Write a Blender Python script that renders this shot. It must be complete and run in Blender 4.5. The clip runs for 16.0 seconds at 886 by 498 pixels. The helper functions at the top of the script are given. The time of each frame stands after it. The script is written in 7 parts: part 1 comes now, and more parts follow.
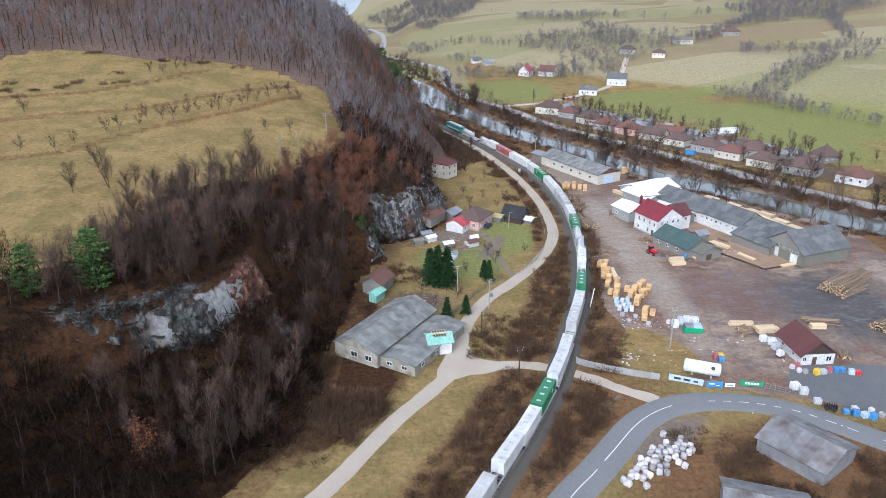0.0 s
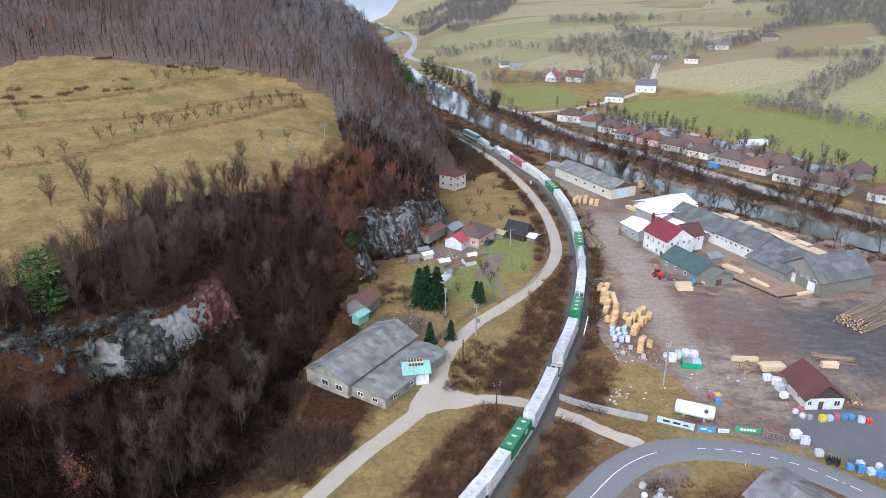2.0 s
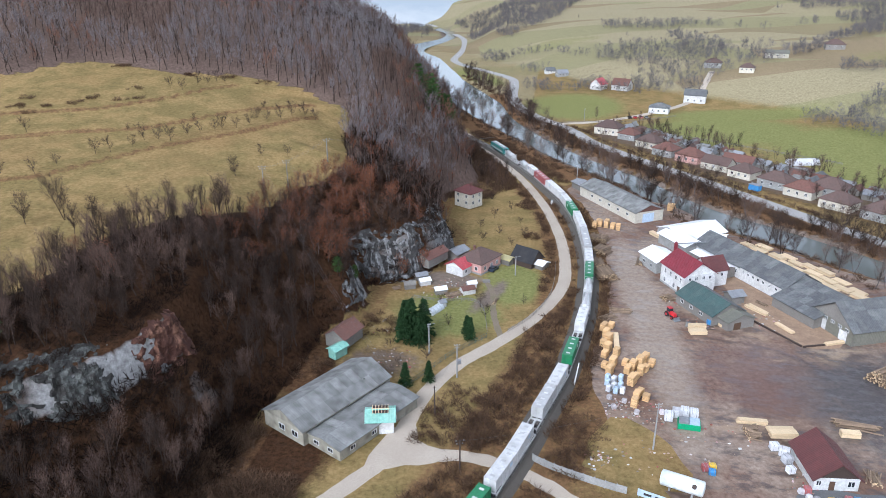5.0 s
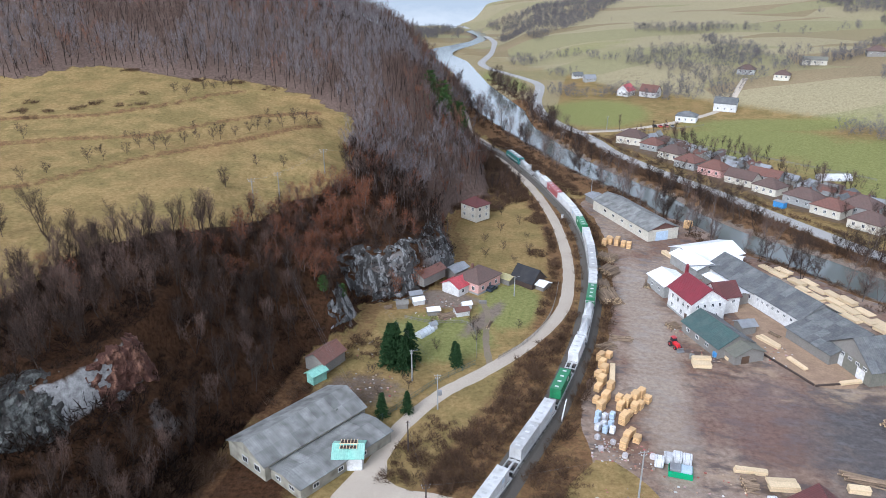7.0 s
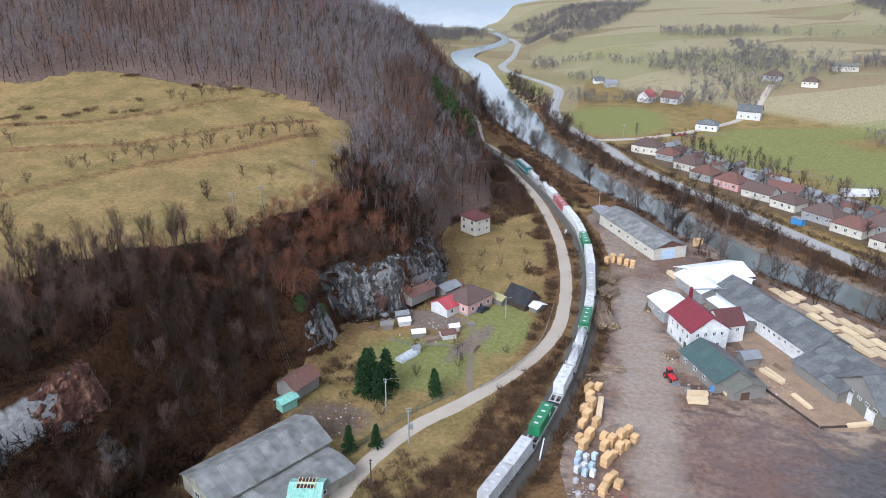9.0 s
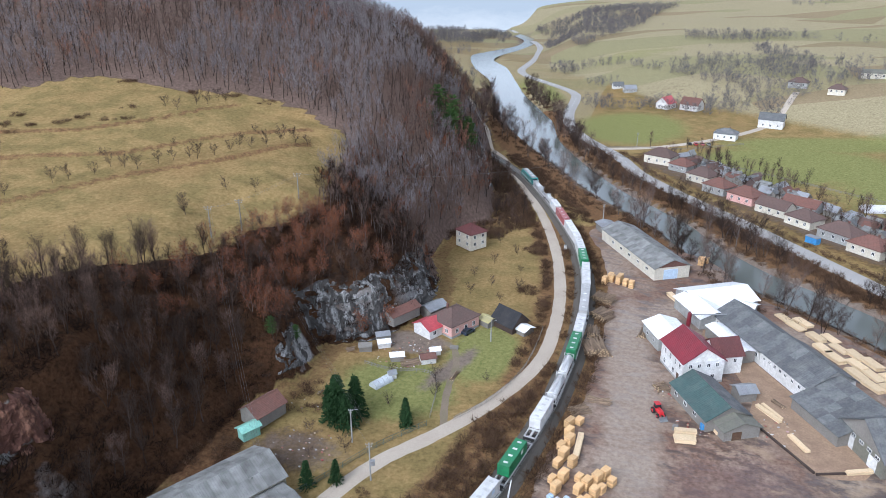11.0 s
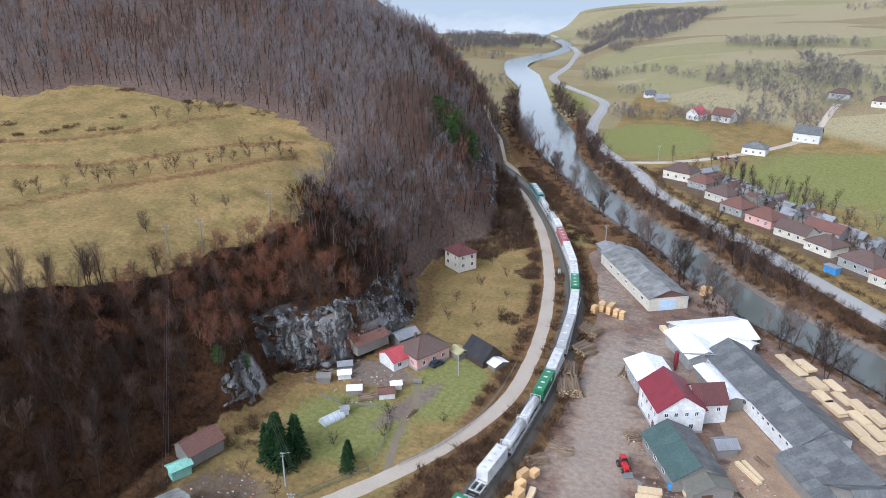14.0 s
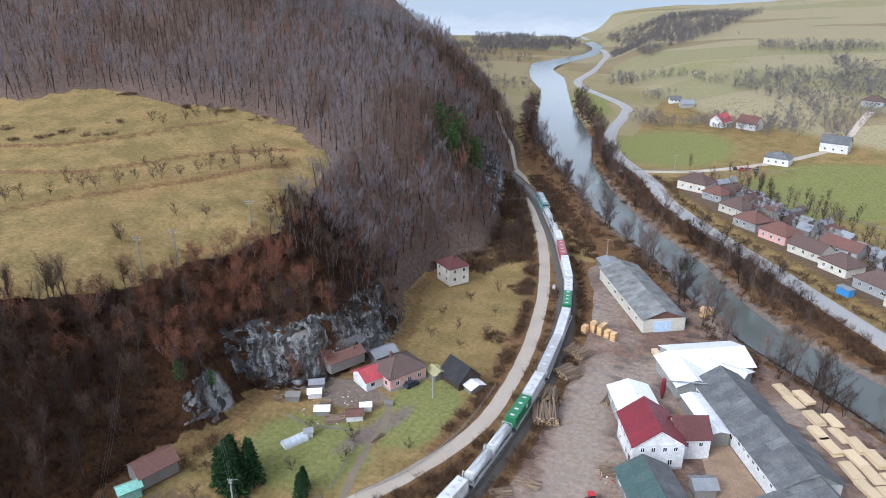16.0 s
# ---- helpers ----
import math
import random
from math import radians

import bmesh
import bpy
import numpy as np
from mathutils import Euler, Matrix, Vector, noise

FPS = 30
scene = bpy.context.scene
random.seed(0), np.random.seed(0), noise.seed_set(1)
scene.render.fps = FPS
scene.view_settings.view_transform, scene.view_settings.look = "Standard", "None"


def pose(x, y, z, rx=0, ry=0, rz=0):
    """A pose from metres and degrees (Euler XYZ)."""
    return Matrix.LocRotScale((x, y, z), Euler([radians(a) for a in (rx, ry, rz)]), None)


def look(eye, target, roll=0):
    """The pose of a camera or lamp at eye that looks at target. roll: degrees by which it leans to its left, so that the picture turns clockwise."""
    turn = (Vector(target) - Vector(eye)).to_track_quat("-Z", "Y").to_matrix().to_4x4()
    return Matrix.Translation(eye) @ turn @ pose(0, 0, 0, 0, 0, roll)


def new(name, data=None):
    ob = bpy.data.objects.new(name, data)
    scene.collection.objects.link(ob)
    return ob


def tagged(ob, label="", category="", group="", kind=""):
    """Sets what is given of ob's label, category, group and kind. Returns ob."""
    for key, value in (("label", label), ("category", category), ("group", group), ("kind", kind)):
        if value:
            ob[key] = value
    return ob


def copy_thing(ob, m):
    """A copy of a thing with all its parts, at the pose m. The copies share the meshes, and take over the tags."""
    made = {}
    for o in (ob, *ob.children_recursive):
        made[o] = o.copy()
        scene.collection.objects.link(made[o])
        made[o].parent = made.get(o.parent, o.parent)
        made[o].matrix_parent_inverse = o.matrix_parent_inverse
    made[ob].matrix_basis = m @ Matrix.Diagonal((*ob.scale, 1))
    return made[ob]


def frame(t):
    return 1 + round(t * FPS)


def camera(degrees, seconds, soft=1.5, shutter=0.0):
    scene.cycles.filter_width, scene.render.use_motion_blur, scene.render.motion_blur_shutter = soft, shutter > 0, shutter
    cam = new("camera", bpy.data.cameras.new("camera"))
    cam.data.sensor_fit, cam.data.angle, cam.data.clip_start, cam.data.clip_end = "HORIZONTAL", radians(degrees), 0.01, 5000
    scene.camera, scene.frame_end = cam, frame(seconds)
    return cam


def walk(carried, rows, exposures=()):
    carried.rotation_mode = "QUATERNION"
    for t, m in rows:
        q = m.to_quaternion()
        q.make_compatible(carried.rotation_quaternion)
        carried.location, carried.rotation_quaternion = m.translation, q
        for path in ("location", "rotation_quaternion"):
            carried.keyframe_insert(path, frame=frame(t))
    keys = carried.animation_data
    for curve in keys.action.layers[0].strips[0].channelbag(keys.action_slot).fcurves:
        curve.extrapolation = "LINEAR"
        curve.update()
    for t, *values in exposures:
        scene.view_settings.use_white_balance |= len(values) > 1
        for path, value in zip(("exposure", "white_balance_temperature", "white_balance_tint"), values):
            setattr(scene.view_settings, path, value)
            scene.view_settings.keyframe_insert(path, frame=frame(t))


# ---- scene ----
cam = camera(64.2, 16.0, 0.8)
METRES, EYE, TILT, LEAN, TURN = 128.0, 85.0, -22.0, 0.0, 0.0
ROWS = [
    (0.0, 0.0, 0.0, 0.0, -0.0, -0.0, -0.0),
    (0.5, 0.0271, 0.0178, 0.0106, 0.81, 0.01, -0.29),
    (1.0, 0.053, 0.0355, 0.0217, 1.56, 0.01, -0.6),
    (1.5, 0.0782, 0.0536, 0.0326, 2.33, 0.0, -0.88),
    (2.0, 0.1026, 0.072, 0.0437, 3.11, -0.0, -1.17),
    (2.5, 0.1259, 0.0904, 0.055, 3.88, -0.03, -1.47),
    (3.0, 0.1486, 0.1089, 0.0663, 4.67, -0.06, -1.78),
    (3.5, 0.1706, 0.1279, 0.0776, 5.48, -0.09, -2.1),
    (4.0, 0.192, 0.1469, 0.0887, 6.28, -0.12, -2.41),
    (6.5, 0.2902, 0.2474, 0.1457, 10.01, -0.29, -3.95),
    (7.0, 0.3083, 0.2687, 0.1575, 10.66, -0.34, -4.23),
    (7.5, 0.3262, 0.2902, 0.1691, 11.26, -0.38, -4.45),
    (8.0, 0.3436, 0.3117, 0.1809, 11.84, -0.43, -4.68),
    (8.5, 0.3606, 0.3333, 0.1926, 12.41, -0.49, -4.92),
    (9.0, 0.3773, 0.3551, 0.2045, 12.99, -0.52, -5.15),
    (11.5, 0.4668, 0.4635, 0.2632, 15.81, -0.74, -6.21),
    (12.0, 0.4863, 0.4851, 0.274, 16.38, -0.76, -6.41),
    (12.5, 0.5065, 0.507, 0.2847, 17.0, -0.78, -6.61),
    (13.0, 0.5267, 0.5288, 0.2956, 17.65, -0.82, -6.82),
    (13.5, 0.5473, 0.5509, 0.3063, 18.37, -0.88, -7.06),
    (14.0, 0.568, 0.5729, 0.3175, 19.11, -0.96, -7.3),
    (14.5, 0.5886, 0.5951, 0.3286, 19.84, -1.04, -7.57),
    (15.0, 0.6089, 0.6174, 0.3397, 20.58, -1.11, -7.8),
    (15.5, 0.6293, 0.6399, 0.3508, 21.31, -1.21, -8.04),
    (16.0, 0.6492, 0.6627, 0.3621, 22.0, -1.3, -8.27),
]
walk(cam, [(t, pose(0, 0, EYE, TILT, LEAN, TURN) @ pose(METRES * x, METRES * y, METRES * z, 90 + pitch, roll, yaw)) for t, x, y, z, yaw, pitch, roll in ROWS], [(0.0, 0.92, 5480, 12), (16.0, 0.92, 5480, 12)])

# ---- world and light: a bright overcast winter day ----
SKY_EL, SKY_ROT = radians(38), radians(205)
world = bpy.data.worlds.new("overcast_sky")
scene.world = world
world.use_nodes = True
wn, wl = world.node_tree.nodes, world.node_tree.links
wn.clear()
w_out = wn.new("ShaderNodeOutputWorld")
w_bg = wn.new("ShaderNodeBackground")
w_sky = wn.new("ShaderNodeTexSky")
w_sky.sky_type = "NISHITA"
w_sky.sun_disc = False
w_sky.sun_elevation, w_sky.sun_rotation = SKY_EL, SKY_ROT
w_sky.air_density, w_sky.dust_density, w_sky.ozone_density = 1.0, 2.0, 1.0
w_hsv = wn.new("ShaderNodeHueSaturation")
w_hsv.inputs["Saturation"].default_value = 0.22
wl.new(w_sky.outputs[0], w_hsv.inputs["Color"])
wl.new(w_hsv.outputs[0], w_bg.inputs["Color"])
w_bg.inputs["Strength"].default_value = 0.15
wl.new(w_bg.outputs[0], w_out.inputs[0])
sun_data = bpy.data.lights.new("sun", "SUN")
sun_data.energy, sun_data.angle, sun_data.color = 1.1, radians(25), (1.0, 0.98, 0.96)
sun = new("sun", sun_data)
sun.matrix_world = look((0, 0, 200), (math.sin(SKY_ROT + math.pi) * 100, math.cos(SKY_ROT + math.pi) * 100, 200 - 100 * math.tan(SKY_EL)))


# ---- materials ----
def nodes_of(name):
    m = bpy.data.materials.new(name)
    m.use_nodes = True
    nt = m.node_tree
    return m, nt, nt.nodes["Principled BSDF"]


def noise_node(nt, scale, detail=6.0, rough=0.6, space="Object"):
    tc = nt.nodes.new("ShaderNodeTexCoord") if space == "Object" else nt.nodes.new("ShaderNodeNewGeometry")
    n = nt.nodes.new("ShaderNodeTexNoise")
    n.inputs["Scale"].default_value, n.inputs["Detail"].default_value, n.inputs["Roughness"].default_value = scale, detail, rough
    nt.links.new(tc.outputs["Object" if space == "Object" else "Position"], n.inputs["Vector"])
    return n


def ramp(nt, fac, stops):
    r = nt.nodes.new("ShaderNodeValToRGB")
    el = r.color_ramp.elements
    while len(el) < len(stops):
        el.new(0.5)
    for e, (p, c) in zip(el, stops):
        e.position, e.color = p, (*c, 1)
    nt.links.new(fac, r.inputs[0])
    return r


def mix(nt, fac, a, b, mode="MIX"):
    n = nt.nodes.new("ShaderNodeMix")
    n.data_type, n.blend_type = "RGBA", mode
    for sock, v in ((n.inputs[0], fac), (n.inputs[6], a), (n.inputs[7], b)):
        if isinstance(v, (int, float)):
            sock.default_value = v
        elif isinstance(v, tuple):
            sock.default_value = (*v, 1)
        else:
            nt.links.new(v, sock)
    return n.outputs[2]


def scaled(c, k):
    return tuple(min(1, v * k) for v in c)


def surface(name, col, rough=0.85, metal=0.0, big=0.15, fine=2.5, dirt=0.35, dirt_col=(0.09, 0.075, 0.06), bump=0.3, vary=0.12, space="World", spec=0.5):
    """A weathered surface: broad stains, fine grain and a small change from one piece to the next."""
    m, nt, b = nodes_of(name)
    n1 = noise_node(nt, big, 5, 0.6, space)
    n2 = noise_node(nt, fine, 8, 0.7, space)
    base = ramp(nt, n2.outputs["Fac"], [(0.3, scaled(col, 0.75)), (0.7, scaled(col, 1.2))]).outputs[0]
    stain = ramp(nt, n1.outputs["Fac"], [(0.42, (0, 0, 0)), (0.72, (dirt, dirt, dirt))]).outputs[0]
    c = mix(nt, stain, base, dirt_col)
    info = nt.nodes.new("ShaderNodeObjectInfo")
    v = nt.nodes.new("ShaderNodeMapRange")
    v.inputs[3].default_value, v.inputs[4].default_value = 1 - vary, 1 + vary
    nt.links.new(info.outputs["Random"], v.inputs[0])
    c = mix(nt, 1.0, c, v.outputs[0], "MULTIPLY")
    nt.links.new(c, b.inputs["Base Color"])
    b.inputs["Roughness"].default_value, b.inputs["Metallic"].default_value = rough, metal
    b.inputs["Specular IOR Level"].default_value = spec
    if bump:
        bp = nt.nodes.new("ShaderNodeBump")
        bp.inputs["Strength"].default_value, bp.inputs["Distance"].default_value = bump, 0.05
        nt.links.new(n2.outputs["Fac"], bp.inputs["Height"])
        nt.links.new(bp.outputs[0], b.inputs["Normal"])
    return m


def sheet(name, col, pitch=0.3, axis="X", rough=0.6, metal=0.0, dirt=0.5, dirt_col=(0.10, 0.09, 0.08), vary=0.09):
    """Corrugated or ribbed sheet: ribs across the given local axis, streaked by the weather."""
    m = surface(name, col, rough, metal, 0.4, 1.6, dirt, dirt_col, 0.0, vary, "World")
    nt = m.node_tree
    b = nt.nodes["Principled BSDF"]
    tc = nt.nodes.new("ShaderNodeTexCoord")
    wv = nt.nodes.new("ShaderNodeTexWave")
    wv.bands_direction = axis
    wv.inputs["Scale"].default_value = 0.31416 / pitch
    nt.links.new(tc.outputs["Object"], wv.inputs["Vector"])
    bp = nt.nodes.new("ShaderNodeBump")
    bp.inputs["Strength"].default_value, bp.inputs["Distance"].default_value = 0.7, 0.05
    nt.links.new(wv.outputs["Fac"], bp.inputs["Height"])
    nt.links.new(bp.outputs[0], b.inputs["Normal"])
    return m


def ground_material():
    """Winter grass, leaf litter, lush grass and bare earth, by the masks of the sheet."""
    m, nt, b = nodes_of("ground_cover")
    fine = noise_node(nt, 0.9, 10, 0.75, "World")
    mid = noise_node(nt, 0.11, 8, 0.65, "World")
    big = noise_node(nt, 0.022, 5, 0.6, "World")
    tuft = noise_node(nt, 0.35, 6, 0.8, "World")

    def tone(dark, light):
        a = ramp(nt, fine.outputs["Fac"], [(0.32, dark), (0.68, light)]).outputs[0]
        return a
    straw = tone((0.180, 0.122, 0.046), (0.365, 0.258, 0.112))
    olive = tone((0.125, 0.094, 0.034), (0.262, 0.196, 0.080))
    k = ramp(nt, mid.outputs["Fac"], [(0.42, (0, 0, 0)), (0.58, (1, 1, 1))]).outputs[0]
    c = mix(nt, k, straw, olive)
    c = mix(nt, ramp(nt, tuft.outputs["Fac"], [(0.56, (0, 0, 0)), (0.72, (0.5, 0.5, 0.5))]).outputs[0], c, tone((0.10, 0.072, 0.032), (0.20, 0.145, 0.07)))
    rusty = ramp(nt, big.outputs["Fac"], [(0.5, (0, 0, 0)), (0.7, (0.6, 0.6, 0.6))]).outputs[0]
    c = mix(nt, rusty, c, tone((0.185, 0.108, 0.044), (0.33, 0.215, 0.095)))
    # brown leaf litter, its colour darkened further for shade under dense trees
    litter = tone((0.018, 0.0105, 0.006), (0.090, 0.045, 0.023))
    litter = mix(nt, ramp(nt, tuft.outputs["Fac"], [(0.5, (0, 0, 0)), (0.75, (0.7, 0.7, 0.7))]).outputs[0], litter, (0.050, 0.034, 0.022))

    def mask(attr, soft=0.35):
        a = nt.nodes.new("ShaderNodeAttribute")
        a.attribute_name = attr
        add = nt.nodes.new("ShaderNodeMath")
        add.operation = "MULTIPLY_ADD"
        add.inputs[1].default_value, add.inputs[2].default_value = soft * 2, -soft
        nt.links.new(tuft.outputs["Fac"], add.inputs[0])
        s = nt.nodes.new("ShaderNodeMath")
        s.operation = "ADD"
        nt.links.new(a.outputs["Fac"], s.inputs[0])
        nt.links.new(add.outputs[0], s.inputs[1])
        r = nt.nodes.new("ShaderNodeMapRange")
        r.inputs[1].default_value, r.inputs[2].default_value = 0.35, 0.65
        nt.links.new(s.outputs[0], r.inputs[0])
        return r.outputs[0]
    plot_pos = nt.nodes.new("ShaderNodeNewGeometry")
    plot_map = nt.nodes.new("ShaderNodeMapping")
    plot_map.inputs["Rotation"].default_value, plot_map.inputs["Scale"].default_value = (0, 0, radians(-28)), (0.007, 0.019, 0.0)
    nt.links.new(plot_pos.outputs["Position"], plot_map.inputs["Vector"])
    plots = nt.nodes.new("ShaderNodeTexVoronoi")
    plots.inputs["Scale"].default_value = 1.0
    nt.links.new(plot_map.outputs[0], plots.inputs["Vector"])
    plot = nt.nodes.new("ShaderNodeSeparateColor")
    nt.links.new(plots.outputs["Color"], plot.inputs[0])
    fields = mix(nt, ramp(nt, plot.outputs[0], [(0.50, (0, 0, 0)), (0.56, (0.85, 0.85, 0.85))]).outputs[0], tone((0.205, 0.172, 0.096), (0.385, 0.328, 0.198)), tone((0.165, 0.152, 0.076), (0.315, 0.285, 0.15)))
    fields = mix(nt, ramp(nt, plot.outputs[1], [(0.70, (0, 0, 0)), (0.74, (0.7, 0.7, 0.7))]).outputs[0], fields, tone((0.150, 0.105, 0.058), (0.29, 0.215, 0.125)))
    fields = mix(nt, ramp(nt, tuft.outputs["Fac"], [(0.52, (0, 0, 0)), (0.72, (0.6, 0.6, 0.6))]).outputs[0], fields, tone((0.10, 0.088, 0.048), (0.20, 0.17, 0.10)))
    c = mix(nt, mask("dry"), c, fields)
    c = mix(nt, mask("lush"), c, tone((0.125, 0.135, 0.040), (0.275, 0.265, 0.098)))
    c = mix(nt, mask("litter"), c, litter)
    # hill forest floor: rusty litter, greyed a little to stand in for haze
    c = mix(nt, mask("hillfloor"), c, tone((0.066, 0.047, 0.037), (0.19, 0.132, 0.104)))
    c = mix(nt, mask("scrub"), c, tone((0.085, 0.046, 0.024), (0.235, 0.135, 0.064)))
    c = mix(nt, mask("earth"), c, tone((0.13, 0.10, 0.075), (0.25, 0.20, 0.16)))
    c = mix(nt, mask("rock", 0.2), c, tone((0.13, 0.125, 0.12), (0.42, 0.41, 0.39)))
    nt.links.new(c, b.inputs["Base Color"])
    b.inputs["Roughness"].default_value = 0.95
    b.inputs["Specular IOR Level"].default_value = 0.04
    bp = nt.nodes.new("ShaderNodeBump")
    bp.inputs["Strength"].default_value, bp.inputs["Distance"].default_value = 0.8, 0.35
    nt.links.new(fine.outputs["Fac"], bp.inputs["Height"])
    nt.links.new(bp.outputs[0], b.inputs["Normal"])
    return m


def yard_material():
    """Wet, rutted red-brown yard earth with pale gravel and puddles."""
    m, nt, b = nodes_of("yard_mud")
    f = noise_node(nt, 0.8, 10, 0.7, "World")
    g = noise_node(nt, 0.05, 6, 0.6, "World")
    h = noise_node(nt, 0.22, 8, 0.68, "World")
    mp = nt.nodes.new("ShaderNodeMapping")
    mp.inputs["Rotation"].default_value, mp.inputs["Scale"].default_value = (0, 0, radians(62)), (0.7, 1.5, 1.0)
    nt.links.new(h.inputs["Vector"].links[0].from_socket, mp.inputs["Vector"])
    nt.links.new(mp.outputs[0], h.inputs["Vector"])
    red = ramp(nt, f.outputs["Fac"], [(0.3, (0.112, 0.062, 0.040)), (0.7, (0.230, 0.138, 0.092))]).outputs[0]
    pale = ramp(nt, f.outputs["Fac"], [(0.3, (0.208, 0.150, 0.110)), (0.7, (0.360, 0.285, 0.218))]).outputs[0]
    c = mix(nt, ramp(nt, g.outputs["Fac"], [(0.42, (0, 0, 0)), (0.62, (1, 1, 1))]).outputs[0], red, pale)
    wet = ramp(nt, h.outputs["Fac"], [(0.49, (0, 0, 0)), (0.60, (1, 1, 1))]).outputs[0]
    c = mix(nt, mix(nt, 0.8, (0, 0, 0), wet), c, (0.055, 0.033, 0.025))
    pos = nt.nodes.new("ShaderNodeNewGeometry")
    ragged = noise_node(nt, 0.16, 6, 0.7, "World")

    def zone(cx, cy, rx, ry, turn=0.0, soft=0.5):
        """1 within an oval stretch of the yard, with a torn border."""
        mp2 = nt.nodes.new("ShaderNodeMapping")
        mp2.vector_type = "TEXTURE"
        mp2.inputs["Location"].default_value, mp2.inputs["Rotation"].default_value, mp2.inputs["Scale"].default_value = (cx, cy, 0), (0, 0, radians(turn)), (rx, ry, 50)
        nt.links.new(pos.outputs["Position"], mp2.inputs["Vector"])
        ln = nt.nodes.new("ShaderNodeVectorMath")
        ln.operation = "LENGTH"
        nt.links.new(mp2.outputs[0], ln.inputs[0])
        ad = nt.nodes.new("ShaderNodeMath")
        ad.operation = "MULTIPLY_ADD"
        ad.inputs[1].default_value = 1.6
        nt.links.new(ragged.outputs["Fac"], ad.inputs[0])
        nt.links.new(ln.outputs["Value"], ad.inputs[2])
        return fade(ad.outputs[0], soft)

    def fade(value, soft):
        mr = nt.nodes.new("ShaderNodeMapRange")
        mr.inputs[1].default_value, mr.inputs[2].default_value, mr.inputs[3].default_value, mr.inputs[4].default_value = 1.8 - soft / 2, 1.8 + soft / 2, 1.0, 0.0
        nt.links.new(value, mr.inputs[0])
        return mr.outputs[0]

    gravel = ramp(nt, f.outputs["Fac"], [(0.3, (0.218, 0.165, 0.122)), (0.7, (0.370, 0.30, 0.232))]).outputs[0]
    c = mix(nt, mix(nt, 0.75, (0, 0, 0), zone(60, 205, 6.0, 60, 3)), c, gravel)
    wine = ramp(nt, f.outputs["Fac"], [(0.3, (0.085, 0.045, 0.036)), (0.7, (0.175, 0.105, 0.085))]).outputs[0]
    c = mix(nt, mix(nt, 0.7, (0, 0, 0), zone(82, 178, 13, 16, -20, 0.8)), c, wine)
    mud = zone(107, 171, 17, 21, 0, 0.8)
    c = mix(nt, mud, c, ramp(nt, f.outputs["Fac"], [(0.3, (0.045, 0.038, 0.036)), (0.7, (0.115, 0.10, 0.094))]).outputs[0])
    chips = ramp(nt, h.outputs["Fac"], [(0.40, (0.55, 0.55, 0.55)), (0.52, (0, 0, 0))]).outputs[0]
    for cx, cy, rx, ry, turn in ((79, 195.4, 4, 1.6, 30), (86, 199.0, 4, 1.8, -50), (103.2, 191.0, 9, 4, 20), (72.4, 212.4, 5, 3, 0), (88, 186, 3, 1.2, 40), (72, 158, 6, 3, 0)):
        c = mix(nt, mix(nt, zone(cx, cy, rx, ry, turn, 1.0), (0, 0, 0), chips), c, (0.36, 0.265, 0.165))
    nt.links.new(c, b.inputs["Base Color"])
    r = nt.nodes.new("ShaderNodeMapRange")
    r.inputs[3].default_value, r.inputs[4].default_value = 0.9, 0.32
    nt.links.new(wet, r.inputs[0])
    nt.links.new(r.outputs[0], b.inputs["Roughness"])
    bp = nt.nodes.new("ShaderNodeBump")
    bp.inputs["Strength"].default_value, bp.inputs["Distance"].default_value = 0.5, 0.12
    nt.links.new(f.outputs["Fac"], bp.inputs["Height"])
    nt.links.new(bp.outputs[0], b.inputs["Normal"])
    return m


def water_material():
    m, nt, b = nodes_of("river_water")
    n = noise_node(nt, 0.5, 6, 0.6, "World")
    b.inputs["Base Color"].default_value = (0.10, 0.108, 0.09, 1)
    b.inputs["Roughness"].default_value = 0.12
    bp = nt.nodes.new("ShaderNodeBump")
    bp.inputs["Strength"].default_value, bp.inputs["Distance"].default_value = 0.12, 0.1
    nt.links.new(n.outputs["Fac"], bp.inputs["Height"])
    nt.links.new(bp.outputs[0], b.inputs["Normal"])
    return m


def twig_material(name, dark, light):
    """Bark and twigs that differ from tree to tree and from bough to bough."""
    m, nt, b = nodes_of(name)
    geo = nt.nodes.new("ShaderNodeNewGeometry")
    info = nt.nodes.new("ShaderNodeObjectInfo")
    n = noise_node(nt, 0.12, 3, 0.5, "World")
    f = nt.nodes.new("ShaderNodeMath")
    f.operation = "ADD"
    nt.links.new(geo.outputs["Random Per Island"], f.inputs[0])
    nt.links.new(n.outputs["Fac"], f.inputs[1])
    g = nt.nodes.new("ShaderNodeMath")
    g.operation = "MULTIPLY"
    g.inputs[1].default_value = 0.55
    nt.links.new(f.outputs[0], g.inputs[0])
    c = ramp(nt, g.outputs[0], [(0.15, dark), (0.85, light)]).outputs[0]
    v = nt.nodes.new("ShaderNodeMapRange")
    v.inputs[3].default_value, v.inputs[4].default_value = 0.8, 1.2
    nt.links.new(info.outputs["Random"], v.inputs[0])
    nt.links.new(mix(nt, 1.0, c, v.outputs[0], "MULTIPLY"), b.inputs["Base Color"])
    b.inputs["Roughness"].default_value, b.inputs["Specular IOR Level"].default_value = 0.9, 0.02
    return m


def glass_material():
    m, nt, b = nodes_of("window_glass")
    b.inputs["Base Color"].default_value = (0.025, 0.03, 0.035, 1)
    b.inputs["Roughness"].default_value = 0.08
    return m



